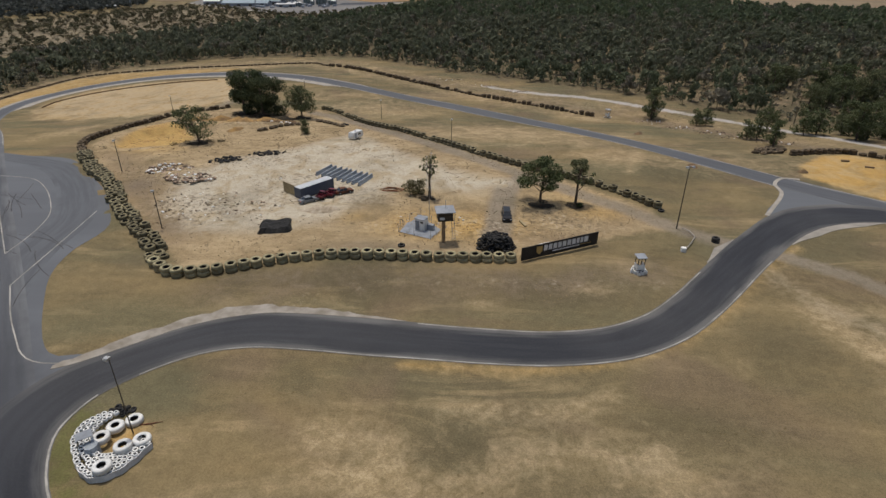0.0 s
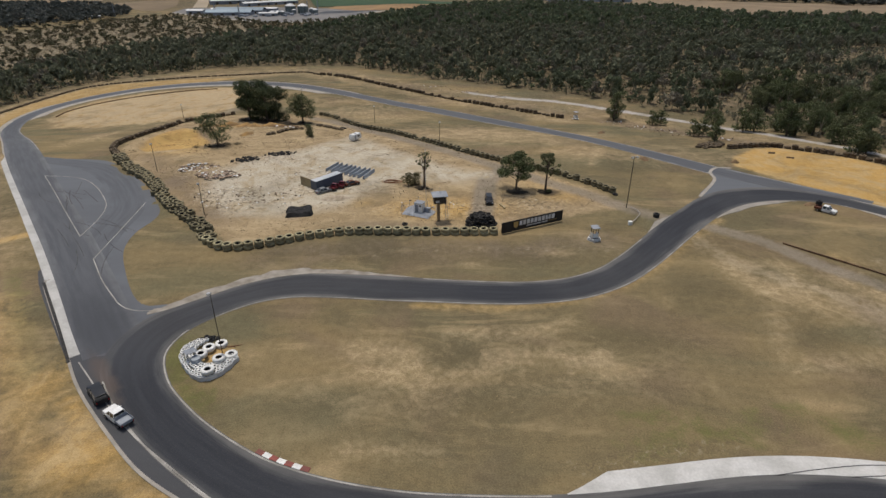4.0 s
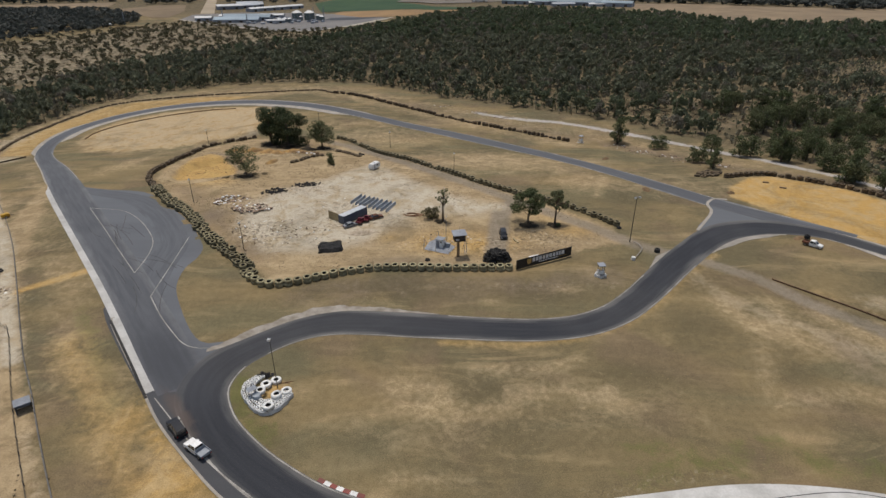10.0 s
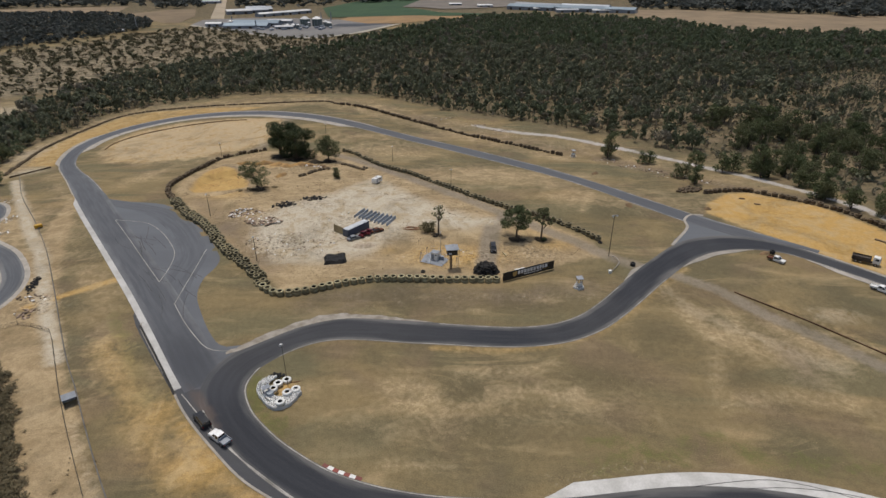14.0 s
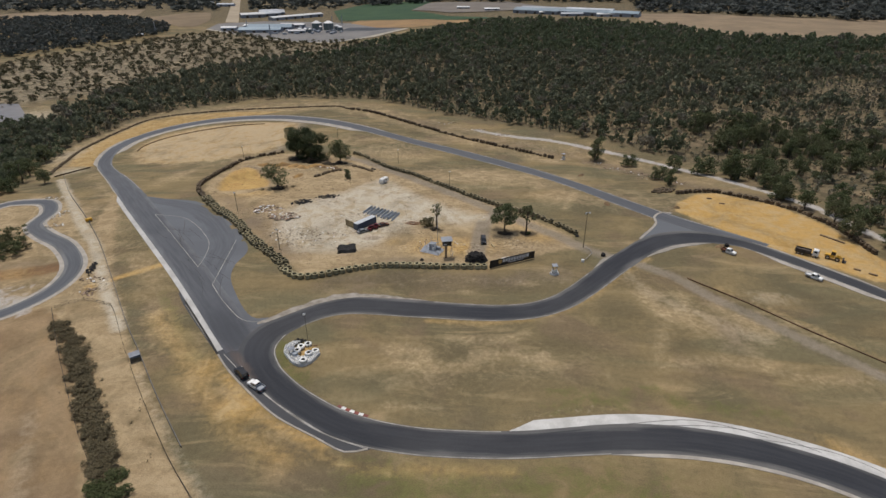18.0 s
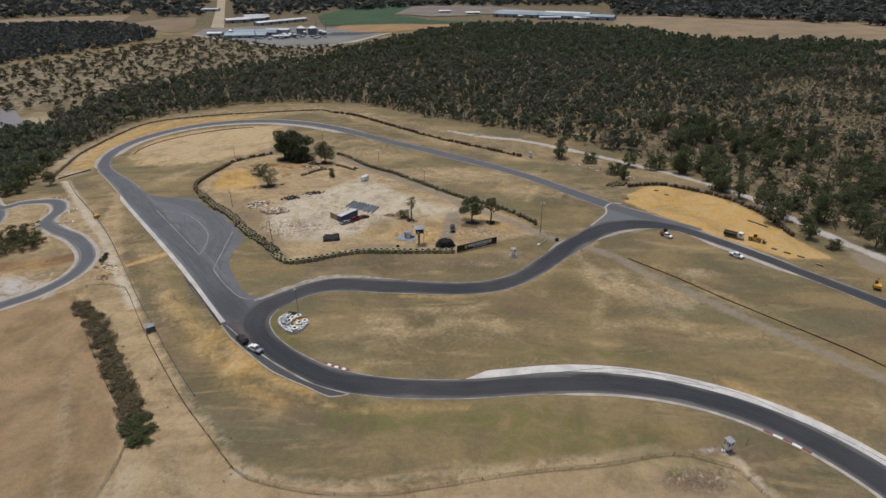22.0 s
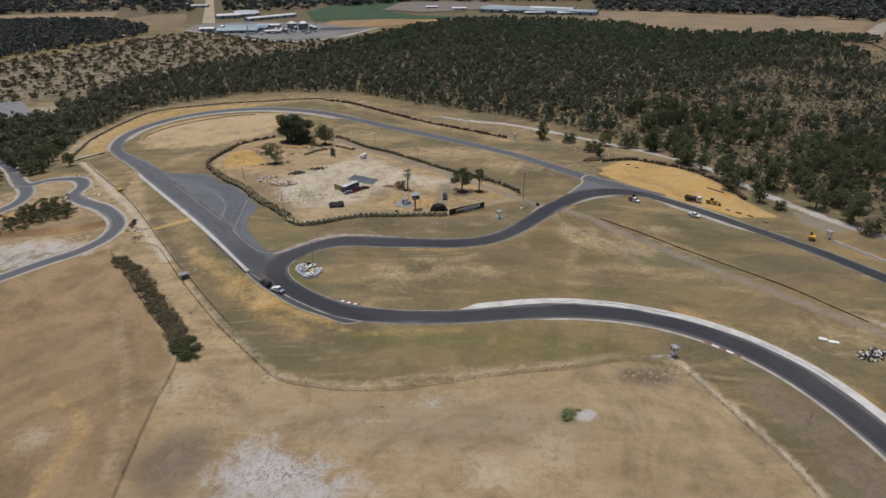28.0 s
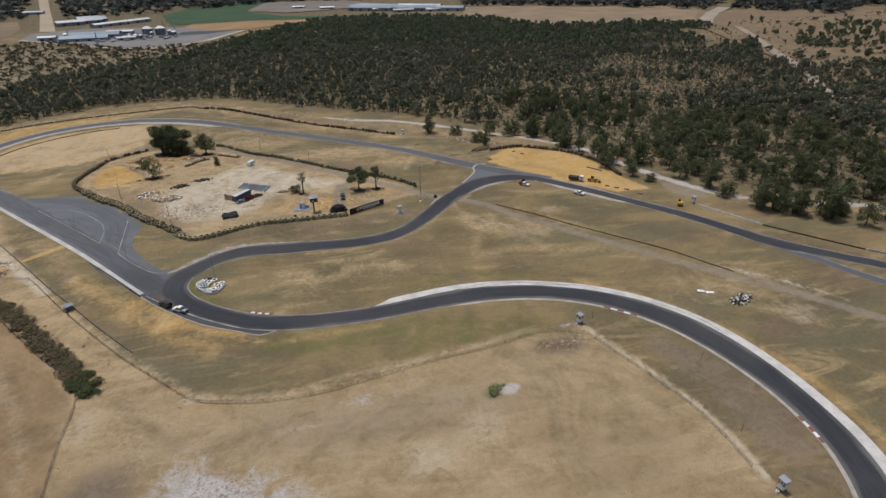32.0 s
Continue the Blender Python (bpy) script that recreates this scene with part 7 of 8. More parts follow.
# black shade-cloth over a square stack
cover = thing("covered_stack", "square stack covered by black shade cloth", "covered stack", "", (-44.6, 107.8), 14)
bm = bmesh.new()
rr = random.Random(21)
g = [[bm.verts.new((-3.4 + 6.8 * i / 10 + rr.uniform(-0.15, 0.15), -3.0 + 6.0 * j / 8 + rr.uniform(-0.15, 0.15),
                    -0.1 if i in (0, 10) or j in (0, 8) else 0.75 + 0.15 * math.sin(i * 0.9) + rr.uniform(-0.12, 0.12))) for i in range(11)] for j in range(9)]
for j in range(8):
    for i in range(10):
        bm.faces.new((g[j][i], g[j][i + 1], g[j + 1][i + 1], g[j + 1][i]))
part("cloth", bm, M["black_net"], cover)

mound("spoil_heap", "low heap of grey spoil", "heap", (-37.5, 117.4), 20, 4.5, 2.2, 0.9, M["rock"], 0.35, 3)
for i, (x, y, sx, sy, h) in enumerate(((83.7, 153.6, 1.6, 1.2, 0.9), (88.6, 118.6, 2.4, 1.1, 0.6), (51.9, 201.5, 3.2, 1.4, 0.8), (55.7, 156.0, 2.6, 1.4, 0.8))):
    mound("dirt_heap", "small heap of brown dirt", "heap", (x, y), 30 * i, sx, sy, h, M["dirt"], 0.3, 30 + i)


M["bank"] = mat("orange_cut_soil", (0.36, 0.22, 0.085), (0.2, 0.125, 0.06), 0.35, 0.95, fine=5, relief=0.12)
for i, (x, y, sx, sy, h, a) in enumerate(((-110, 211, 6, 3, 1.4, -10), (-101, 210.5, 6.5, 3.2, 1.8, 5), (-92.5, 206.5, 5.5, 3, 1.8, -25), (-86.5, 199, 5, 2.6, 1.5, -50), (-83, 208, 6, 3, 1.6, 10), (-86, 187, 4.5, 2.2, 1.0, 70))):
    mound("soil_bank", "eroded orange bank of dug-out soil", "bank", (x, y), a, sx, sy, h, M["bank"], 0.45, 60 + i, 0.8)


# rubble on the pale yard and bricks of spoil
def rubble(label, at, rx, ry, n, material, seed, big=0.5):
    t = thing("rubble_heap", label, "rubble", "", at)
    rr = random.Random(seed)
    for k in range(n):
        bm = bmesh.new()
        a, d = rr.uniform(0, 6.283), math.sqrt(rr.random())
        s = big * rr.uniform(0.3, 1.0)
        bmesh.ops.create_icosphere(bm, subdivisions=1, radius=s)
        for v in bm.verts:
            v.co = Vector((v.co.x * rr.uniform(0.8, 1.3), v.co.y * rr.uniform(0.8, 1.3), v.co.z * rr.uniform(0.4, 0.8)))
        o = part("stone", bm, material if rr.random() < 0.8 else M["white"], t)
        o.matrix_basis = pose(rx * d * math.cos(a), ry * d * math.sin(a), s * 0.25, 0, 0, rr.uniform(0, 360))
    return t


rubble("heap of broken pale rubble and scrap", (-84.5, 140.5), 7.0, 4.6, 130, M["rubble"], 41, 0.6)
rubble("heap of broken rubble and dark scrap", (-75.5, 133.5), 6.5, 3.6, 130, M["rubble"], 42, 0.58)
for i, (x, y, p, q) in enumerate(((-174.6, 139.5, 2.2, 5.5), (-168, 128.5, 4.5, 2.5), (-190, 160.5, 6, 1.6), (-123.5, 84, 4.5, 2.2), (-119, 76, 4, 2.5))):
    rubble("pale broken rocks beside the kart track", (x, y), p, q, 34, M["rock"] if i < 3 else M["rubble"], 110 + i, 0.5)
rubble("scattered rubble on the pale dirt", (-62, 118), 15, 9, 110, M["rubble"], 43, 0.34)
rubble("scattered scrap and rubble on the pale dirt", (-46, 139), 9, 5, 50, M["rubble"], 47, 0.28)
rubble("scattered scrap and rubble on the pale dirt", (-12, 114), 9, 4, 40, M["rubble"], 48, 0.28)
for i, (x, y) in enumerate(((62, 226), (70, 216), (78, 207), (86, 198), (93, 189), (-20, 306), (-2, 292), (14, 280))):
    rubble("broken rocks and clods along a dirt bank", (x, y), 7, 3.2, 34, M["rubble"], 70 + i, 0.42)
tyre_heap("collapsed row of brown tyres at the end of the wall", (84.5, 175.5), 5.5, 2.2, 20, BIG_BROWN, 1, 91, 25)
rubble("row of spoil at the foot of the clump of trees", (-76, 204), 7, 2, 40, M["dirt"], 45, 0.8)
boxed("slab", thing("concrete_slab", "flat white slab lying on dry grass", "slab", "slabs on the grass", (115.1, 9.6), -25), M["white"], 0, 0, 0.16, 2.2, 1.4, 0.3, bev=0.03)
boxed("slab", thing("concrete_slab", "flat white slab lying on dry grass", "slab", "slabs on the grass", (117.4, 8.2), -15), M["white"], 0, 0, 0.16, 2.6, 1.2, 0.3, bev=0.03)
boxed("sheet", thing("white_sheet", "white sheet lying behind the advertising board", "sheet", "", (11.4, 103.6), 25), M["white"], 0, 0, 0.35, 3.0, 1.2, 0.5, bev=0.08)
boxed("beam", thing("timber_beam", "pale timber beam on bare ground", "beam", "", (7.2, 113.8), heading((7.7, 112.5), (6.6, 115.3))), M["beige"], 0, 0, 0.15, 3.0, 0.5, 0.3, bev=0.02)
for i, (x, y, l, a) in enumerate(((131.8, 127, 8.5, -52), (104, 159.3, 2.2, -20), (101, 165.5, 2.0, -10), (127.6, 103.6, 2.0, -40), (130.9, 100.5, 2.4, -42), (134.4, 97.4, 2.4, -44), (137.9, 91, 2.4, -50))):
    boxed("beam", thing("timber_beam", "rough brown timber beam lying on the sand", "beam", "timber beams on the sand", (x, y), a), M["wood"], 0, 0, 0.25, l, 0.7, 0.5, bev=0.04)
for x, y in ((90.9, 118.6), (45.3, 108.4)):
    st = thing("tyre_stack", "short stack of dark tyres", "tyre stack", "", (x, y))
    for k in range(3):
        lay(TRUCK_BLACK, st, 0, 0, 0.3 * k, 0, 50 * k, 1.4)
for x, y in ((-17.2, 101.3), (38.6, 123.4), (-51.5, 204.3), (-53, 206)):
    lay(TRUCK_BLACK, thing("loose_tyre", "single dark tyre lying on the ground", "tyre", "", (x, y)), 0, 0, 0.0, 0, 0, 1.3)


# ---- caravan, huts, poles ----
def caravan():
    c = thing("caravan", "white touring caravan on pale dirt", "caravan", "", (-42.6, 178.4), 65)
    bm = bmesh.new()
    profile(bm, [(-2.4, 0.55), (2.4, 0.55), (2.6, 1.4), (2.2, 2.5), (-2.2, 2.55), (-2.55, 1.5)], -1.1, 1.1, 0.06, 2.2)
    eased(bm, 0.08)
    part("shell", bm, M["car_white"], c)
    for y in (-1, 1):
        boxed("window", c, M["glass"], 0.6, y * 1.09, 1.75, 1.2, 0.06, 0.55, bev=0.02)
        wheel(c, -0.2, y * 1.05, 0.34, 0.2)
    boxed("door", c, M["roof_grey"], -1.3, -1.1, 1.45, 0.65, 0.05, 1.7)
    boxed("drawbar", c, M["dark_steel"], 3.1, 0, 0.5, 1.3, 0.1, 0.1)
    boxed("roof_vent", c, M["roof_grey"], 0, 0, 2.6, 0.6, 0.6, 0.14, bev=0.03)


caravan()
hose = thing("orange_hose", "loose tangle of orange hose on pale dirt", "hose", "", (-23.5, 130.9))
bm = bmesh.new()
tube(bm, [(3.4 * math.cos(k * 0.55) * (1 - 0.018 * k), 1.1 * math.sin(k * 0.55 + 0.3 * math.sin(k * 0.4)), 0.1 + 0.01 * k) for k in range(36)], [0.09] * 36, 6)
part("coil", bm, M["rust_orange"], hose)



def marshal_hut(at, turn, label, base_tyres):
    """A small open shelter on posts, on a bed of white tyres."""
    h = thing("marshal_hut", label, "shelter", "marshal huts", at, turn)
    for x in (-0.6, 0.6):
        for y in (-0.6, 0.6):
            boxed("post", h, M["dark_steel"], x, y, 1.6, 0.12, 0.12, 3.2)
    boxed("roof", h, M["roof_grey"], 0, 0, 3.28, 1.8, 1.8, 0.12, bev=0.03, tilt=4)
    boxed("floor", h, M["roof_grey"], 0, 0, 0.82, 1.35, 1.35, 0.12)
    bm = bmesh.new()
    for x, y, sx, sy in ((0, -0.65, 1.3, 0.06), (-0.65, 0, 0.06, 1.3), (0.65, 0, 0.06, 1.3)):
        box(bm, x, y, 1.35, sx, sy, 1.0)
    part("half_wall", bm, M["white"], h)
    rr = random.Random(base_tyres)
    for k in range(base_tyres):
        a = 6.283 * k / base_tyres * 3
        r = 1.0 + 0.22 * (k % 2)
        lay(CAR_WHITE, h, r * math.cos(a), r * math.sin(a), 0.22 * int(3 * k / base_tyres), rr.uniform(-6, 6), rr.uniform(0, 360), 1.0)
    return h


marshal_hut((27, 94.6), 10, "small open marshal hut ringed by white tyres", 30)
marshal_hut((69.0, 1.4), 25, "small grey marshal hut on pale ground", 6)
marshal_hut((85.4, -63.4), 15, "small pale-roofed marshal hut beside the path", 6)
marshal_hut((47.5, 233.5), 30, "small marshal hut at the end of a tyre row", 8)
marshal_hut((155.0, 76.0), 40, "small marshal hut beside the concrete wall", 6)
sh = thing("shed", "low grey steel-roofed shelter beside the barrier", "shelter", "", (-85.6, 42.6), 40)
boxed("roof", sh, M["roof_grey"], 0, 0, 1.95, 2.6, 2.0, 0.12, bev=0.03, tilt=6)
for x in (-1.15, 1.15):
    for y in (-0.85, 0.85):
        boxed("post", sh, M["dark_steel"], x, y, 0.95, 0.1, 0.1, 1.9)
bm = bmesh.new()
box(bm, 0, 0.9, 0.95, 2.4, 0.06, 1.8)
box(bm, -1.2, 0, 0.95, 0.06, 1.8, 1.8)
part("wall", bm, M["wall_far"], sh)
mb = thing("marker_block", "white painted block at the end of a low pipe rail", "marker", "", (37.6, 103.6))
boxed("block", mb, M["white"], 0, 0, 0.45, 0.9, 0.8, 0.9, bev=0.05)
pr = thing("pipe_rail", "bent pale pipe rail beside the lane", "rail", "", (0, 0))
pr.matrix_world = Matrix()
bm = bmesh.new()
tube(bm, [(38.2, 104, 0.5), (40.2, 107, 0.5), (41.6, 109.6, 0.5), (41.4, 112, 0.5), (40.4, 113.6, 0.5)], [0.1] * 5, 7)
part("rail", bm, M["kerb"], pr)
for x, y in ((38.2, 104), (41.6, 109.6), (40.4, 113.6)):
    bm = bmesh.new()
    rod(bm, (x, y, -0.1), (x, y, 0.5), 0.06)
    part("post", bm, M["kerb"], pr)


def light_pole(label, at, h, heads, turn=0.0, r=0.14):
    p = thing("light_pole", label, "light pole", "light poles", at, turn)
    bm = bmesh.new()
    tube(bm, [(0, 0, -0.3), (0, 0, h * 0.5), (0, 0, h)], [r, r * 0.8, r * 0.55], 9)
    part("pole", bm, M["dark_steel"], p)
    if heads:
        boxed("crossarm", p, M["steel"], 0, 0, h - 0.1, 1.8 if heads > 1 else 0.6, 0.12, 0.12)
        for k in range(heads):
            x = (k - (heads - 1) / 2) * 1.4
            hd = boxed("lamp_head", p, M["steel"], x, -0.25, h - 0.15, 0.6, 0.5, 0.3, bev=0.06)
            boxed("lens", hd, M["lamp"], x, -0.5, h - 0.22, 0.5, 0.06, 0.22)
    return p


light_pole("tall rusty light pole with a white lamp head", (39.4, 114.3), 13.8, 2, 20, 0.13)
light_pole("light pole rising from a ring of white tyres", (-42.2, 49.8), 11.5, 1, -10, 0.08)
for x, y, h in ((-11.5, 171.5, 8.5), (-41.5, 220, 7.5), (-96.4, 138.4, 8.5), (-68.2, 105.6, 8.4), (-128.5, 226, 8.0), (-84, 262, 7.5), (73.9, 2.9, 2.4), (93.9, -22.5, 3.0), (87.9, -47.5, 3.0)):
    light_pole("slim weathered grey steel pole", (x, y), h, 1 if h > 5 else 0, 0, 0.11 if h > 5 else 0.06)


# ---- the ring of white tyres at the hairpin ----
M["belt"] = mat("pale_weathered_belt", (0.66, 0.66, 0.65), (0.46, 0.46, 0.46), 0.5, 0.8, fine=7)
def tyre_island():
    t = thing("tyre_island", "ring of white-painted car tyres behind a pale belt", "tyre barrier", "", (0, 0))
    t.matrix_world = Matrix()
    outer = [(-47.4, 52.6), (-48.9, 50.6), (-48.6, 48.0), (-46.8, 45.4), (-44.9, 43.6), (-42.6, 42.4), (-40.6, 43.4), (-39.2, 45.6), (-38.6, 47.9)]
    inner = [(-45.6, 52.2), (-46.6, 50.4), (-46.6, 48.4), (-45.4, 46.6), (-44.0, 45.8), (-42.8, 45.6), (-41.8, 46.2), (-41.0, 47.4), (-40.6, 48.6)]
    outer = [(-43.6 + 0.88 * (x + 43.6), 47.6 + 0.88 * (y - 47.6)) for x, y in outer]
    o, i = spline(outer, 0.7), spline(inner, 0.7)
    n = 27
    po = np.stack([np.interp(np.linspace(0, len(o) - 1, n), np.arange(len(o)), o[:, k]) for k in (0, 1)], 1)
    pi = np.stack([np.interp(np.linspace(0, len(i) - 1, n), np.arange(len(i)), i[:, k]) for k in (0, 1)], 1)
    rr = random.Random(9)
    for k in range(n):
        rows = max(2, int(np.linalg.norm(po[k] - pi[k]) / 0.66))
        for j in range(rows + 1):
            q = po[k] + (pi[k] - po[k]) * (j / max(rows, 1)) + np.array([rr.uniform(-0.06, 0.06), rr.uniform(-0.06, 0.06)])
            for lv in range(4):
                if lv >= 2 or j == 0:
                    lay(CAR_WHITE, t, q[0], q[1], 0.22 * lv + 0.04, rr.uniform(-5, 5), rr.uniform(0, 360), rr.uniform(0.92, 1.02))
    s = spline([(-44.2 + 1.08 * (x + 44.2), 47.4 + 1.1 * (y - 47.4)) for x, y in outer[1:]], 0.35)
    m = sides(s)
    fold = 0.07 * np.sin(np.arange(len(s)) * 1.3)[:, None] + 0.05 * np.sin(np.arange(len(s)) * 0.47)[:, None]
    strip("belt", s + m * (0.05 + fold), s - m * (0.07 - fold), M["belt"], 0.02, t, thick=0.8)["label"] = "pale grey conveyor belt wrapped round the tyres"
    for x, y, z in ((-44.4, 50.1, 0.3), (-43.0, 51.6, 0.0), (-44.8, 48.0, 0.6), (-40.0, 48.2, 0.5), (-41.4, 46.8, 0.8), (-41.9, 43.7, 0.95)):
        b = thing("loose_tyre", "large white-painted tyre lying flat", "tyre", "large white tyres", (x, y), rr.uniform(0, 90))
        lay(BIG_WHITE, b, 0, 0, z)
    d = thing("drum_stand", "grey marshal stand with a flat sheet on top", "stand", "", (-44.9, 46.4), 20)
    bm = bmesh.new()
    bmesh.ops.create_cone(bm, cap_ends=True, segments=18, radius1=0.85, radius2=0.75, depth=1.5, matrix=pose(0, 0, 0.75))
    part("drum", bm, M["barrier"], d)
    boxed("sheet", d, M["roof_grey"], -0.7, 0.9, 2.3, 1.7, 1.4, 0.06, turn=20)
    bm = bmesh.new()
    for x, y in ((-1.3, 0.4), (-0.1, 0.4), (-1.3, 1.4), (-0.1, 1.4)):
        rod(bm, (x, y, 0), (x, y, 2.3), 0.04)
    part("leg", bm, M["dark_steel"], d)
    tyre_heap("small heap of black tyres beside the white ring", (-45.6, 53.3), 1.5, 0.9, 26, CAR_BLACK, 3, 17)


tyre_island()
br = thing("fallen_branch", "dry fallen branch on dry grass", "branch", "", (-40.9, 51.4))
bm = bmesh.new()
tube(bm, [(-1.4, -0.3, 0.1), (0, 0, 0.15), (1.3, 0.5, 0.12)], [0.06, 0.09, 0.03], 5)
tube(bm, [(0, 0, 0.15), (0.7, -0.6, 0.2)], [0.06, 0.02], 5)
part("branch", bm, M["rust"], br)


# ---- barriers and fences ----
def rail_fence(label, pts, height, gap, material, wires=0, solid=0.0, cap=None):
    """Posts along a line, with wires or a solid belt between them."""
    f = thing("fence", label, "fence", "", (0, 0))
    f.matrix_world = Matrix()
    s = spline(pts, 1.0)
    run = np.concatenate([[0], np.cumsum(np.linalg.norm(np.diff(s[:, :2], axis=0), axis=1))])
    spots = [s[int(np.argmin(abs(run - d))), :2] for d in np.arange(0, run[-1], gap)]
    bm = bmesh.new()
    rod(bm, (0, 0, -0.2), (0, 0, height), 0.055, 6)
    bm.normal_update()
    pm = bpy.data.meshes.new("post")
    bm.to_mesh(pm)
    bm.free()
    pm.materials.append(material)
    for x, y in spots:
        o = new("post", pm)
        o.parent = f
        o.location = (x, y, float(land(x, y)))
    for k in range(wires):
        h = height * (k + 0.6) / wires
        bm = bmesh.new()
        tube(bm, [(x, y, float(land(x, y)) + h) for x, y in spots], [0.022] * len(spots), 4)
        part("wire", bm, material, f)
    if solid:
        n = sides(s)
        strip("belt", s[:, :2] + n * 0.1, s[:, :2] - n * 0.1, material, 0.05, f, thick=solid)
        if cap:
            strip("cap", s[:, :2] + n * 0.55, s[:, :2] + n * 0.12, cap, 0.05, f, thick=solid * 0.9)
    return f


BARRIER_W = [(-217.4, 202), (-189, 167), (-160.3, 136), (-139.5, 112.2), (-119.8, 87.4), (-98, 59.4), (-87, 46.4), (-78.8, 36.4), (-70, 26), (-60, 14.8)]
rail_fence("long low dark belt barrier on short posts", BARRIER_W, 0.8, 6.0, M["rail_grey"], solid=0.45)
rail_fence("low dark barrier across the end of the bend", [(-222.5, 202), (-219, 212), (-215.5, 221)], 0.9, 3.0, M["tyre_brown"], solid=0.6)
rail_fence("old wire fence along the edge of the field", [(-124.6, 66.7), (-119, 70.8), (-110.1, 68.5), (-105.6, 65.6), (-89, 44.2), (-74.3, 26.5), (-61.2, 11.6), (-50.2, 0.6), (-43.4, -6.3), (-39.2, -9.7), (-33.4, -11.8), (-23.2, -13.6), (-13.7, -14),
           (-5.3, -13.2), (3.7, -11.2), (13.2, -8.8), (25.1, -6.5), (38.3, -4.5), (56.4, -0.5), (63.1, -2), (69.1, -4.7), (73.4, -15), (77.4, -25), (80.8, -34.8), (82.6, -43), (83.4, -51.5), (83.6, -60)], 1.2, 4.0, M["dark_steel"], wires=5)
rail_fence("wire fence along the bare field", [(-124.9, 65.7), (-106.3, 42.7), (-86, 19), (-70, 0.4), (-67.1, -19.8), (-65.1, -32.8), (-62.5, -48), (-58, -70)], 1.2, 4.0, M["dark_steel"], wires=5)
rail_fence("long rusty steel guard rail beside a gravel path", [(69.6, 94.2), (83, 80.4), (92.5, 69), (104.3, 56), (113.8, 46), (121.5, 37), (128, 27), (134, 18.4)], 0.6, 4.0, M["rail_rust"], solid=0.32)
rail_fence("low pale concrete wall beside the straight", [(154.8, 74.1), (162, 61.5), (169, 49.8)], 0.7, 5.0, M["white"], solid=0.7)
rail_fence("dark tyre-faced guard rail beside the straight", [(169.3, 49.3), (180, 36), (191.2, 22.6)], 0.9, 2.0, M["tyre_brown"], solid=0.45)
rail_fence("low pale concrete wall beside the straight", [(191.5, 22.2), (198, 15), (212, -4)], 0.7, 5.0, M["concrete"], solid=0.7)
rail_fence("low dirt berm kerb inside the far bend", [(-206, 252), (-207, 266), (-199, 283), (-182, 297), (-162, 305), (-145, 306)], 0.4, 8.0, M["dirt"], solid=0.45)


# ---- scrub and tufts ----
def bush(label, at, r, h, leaves, material, seed_turn=0):
    b = thing("bush", label, "bush", "", at, seed_turn)
    c = leaf_cloud(leaves * 2, 0.115, 14, 0.8, (0.16, 0.4)) * (r, r, h * 0.62) + (0, 0, h * 0.42)
    crown = new("crown", fast_mesh("crown", c, material))
    crown.parent = b
    bm = bmesh.new()
    for k in range(4):
        a = 1.57 * k
        tube(bm, [(0, 0, -0.1), (r * 0.4 * math.cos(a), r * 0.4 * math.sin(a), h * 0.5)], [0.06, 0.02], 5)
    part("stem", bm, M["bark"], b)
    return b


hr = random.Random(5)
HEDGE = spline([(-116, 57), (-112.5, 53.1), (-104.1, 45.2), (-91.6, 31), (-81, 18), (-70.5, 5), (-66, -0.5)], 2.2)
for k, (x, y) in enumerate(HEDGE):
    f = k / len(HEDGE)
    for j in range(6):
        r = hr.uniform(1.4, 2.6) * (0.8 if f < 0.2 else 1.0)
        bush("grey-olive scrub bush in a straggling hedge", (x + hr.uniform(-2.2, 2.2), y + hr.uniform(-1.8, 1.8)), r, r * hr.uniform(0.5, 0.95), 300, M["bush_green"] if f > 0.86 else M["bush"], hr.uniform(0, 360))
bush("fresh green round bush on bare ground", (35.6, -22.2), 2.6, 1.2, 420, M["weed"])
bush("fresh green low bush on bare ground", (38.2, -20.4), 1.1, 0.6, 200, M["weed"])
KART_SCRUB = [(-194, 82), (-192, 98), (-190, 110), (-187, 122), (-176, 120), (-164, 109), (-166, 99), (-172, 94), (-180, 86)]
kx, ky = scatter([(KART_SCRUB, 0.9)], 2.7)
room = np.minimum(distance(KART, kx, ky), distance(KART_LINK, kx, ky)) > 5.5
kx, ky = kx[room], ky[room]
for high, share, leaf in ((3.6, ky > 98, "bush_green"), (2.0, ky <= 98, "bush_green"), (2.6, (kx + ky) % 3 < 0.8, "bush")):
    woods("kart_scrub", "dark green and brown scrub inside a loop of the kart track", kx[share], ky[share], high, 330, 0.13, 0.8, (0.55, 0.95), leaf)
for k in range(14):
    bush("small dark tuft in a line on bare ground", (-22 + 12.5 * k / 13 + hr.uniform(-0.6, 0.6), -21.6 + 2.0 * k / 13 + hr.uniform(-0.7, 0.7)), hr.uniform(0.25, 0.5), 0.3, 40, M["bush"])
for k in range(30):
    x, y = ((-74.3, 26.5), (-61.2, 11.6), (-50.2, 0.6), (-39.2, -9.7), (-23.2, -13.6), (-5.3, -13.2), (13.2, -8.8), (38.3, -4.5))[k % 8]
    bush("small dark tuft along the wire fence", (x + hr.uniform(-5, 5), y + hr.uniform(-2.2, 2.2)), hr.uniform(0.25, 0.6), 0.35, 40, M["bush"])
bush("low scrub at the foot of a tree", (20.4, 124.2), 1.4, 1.2, 260, M["bush_green"])
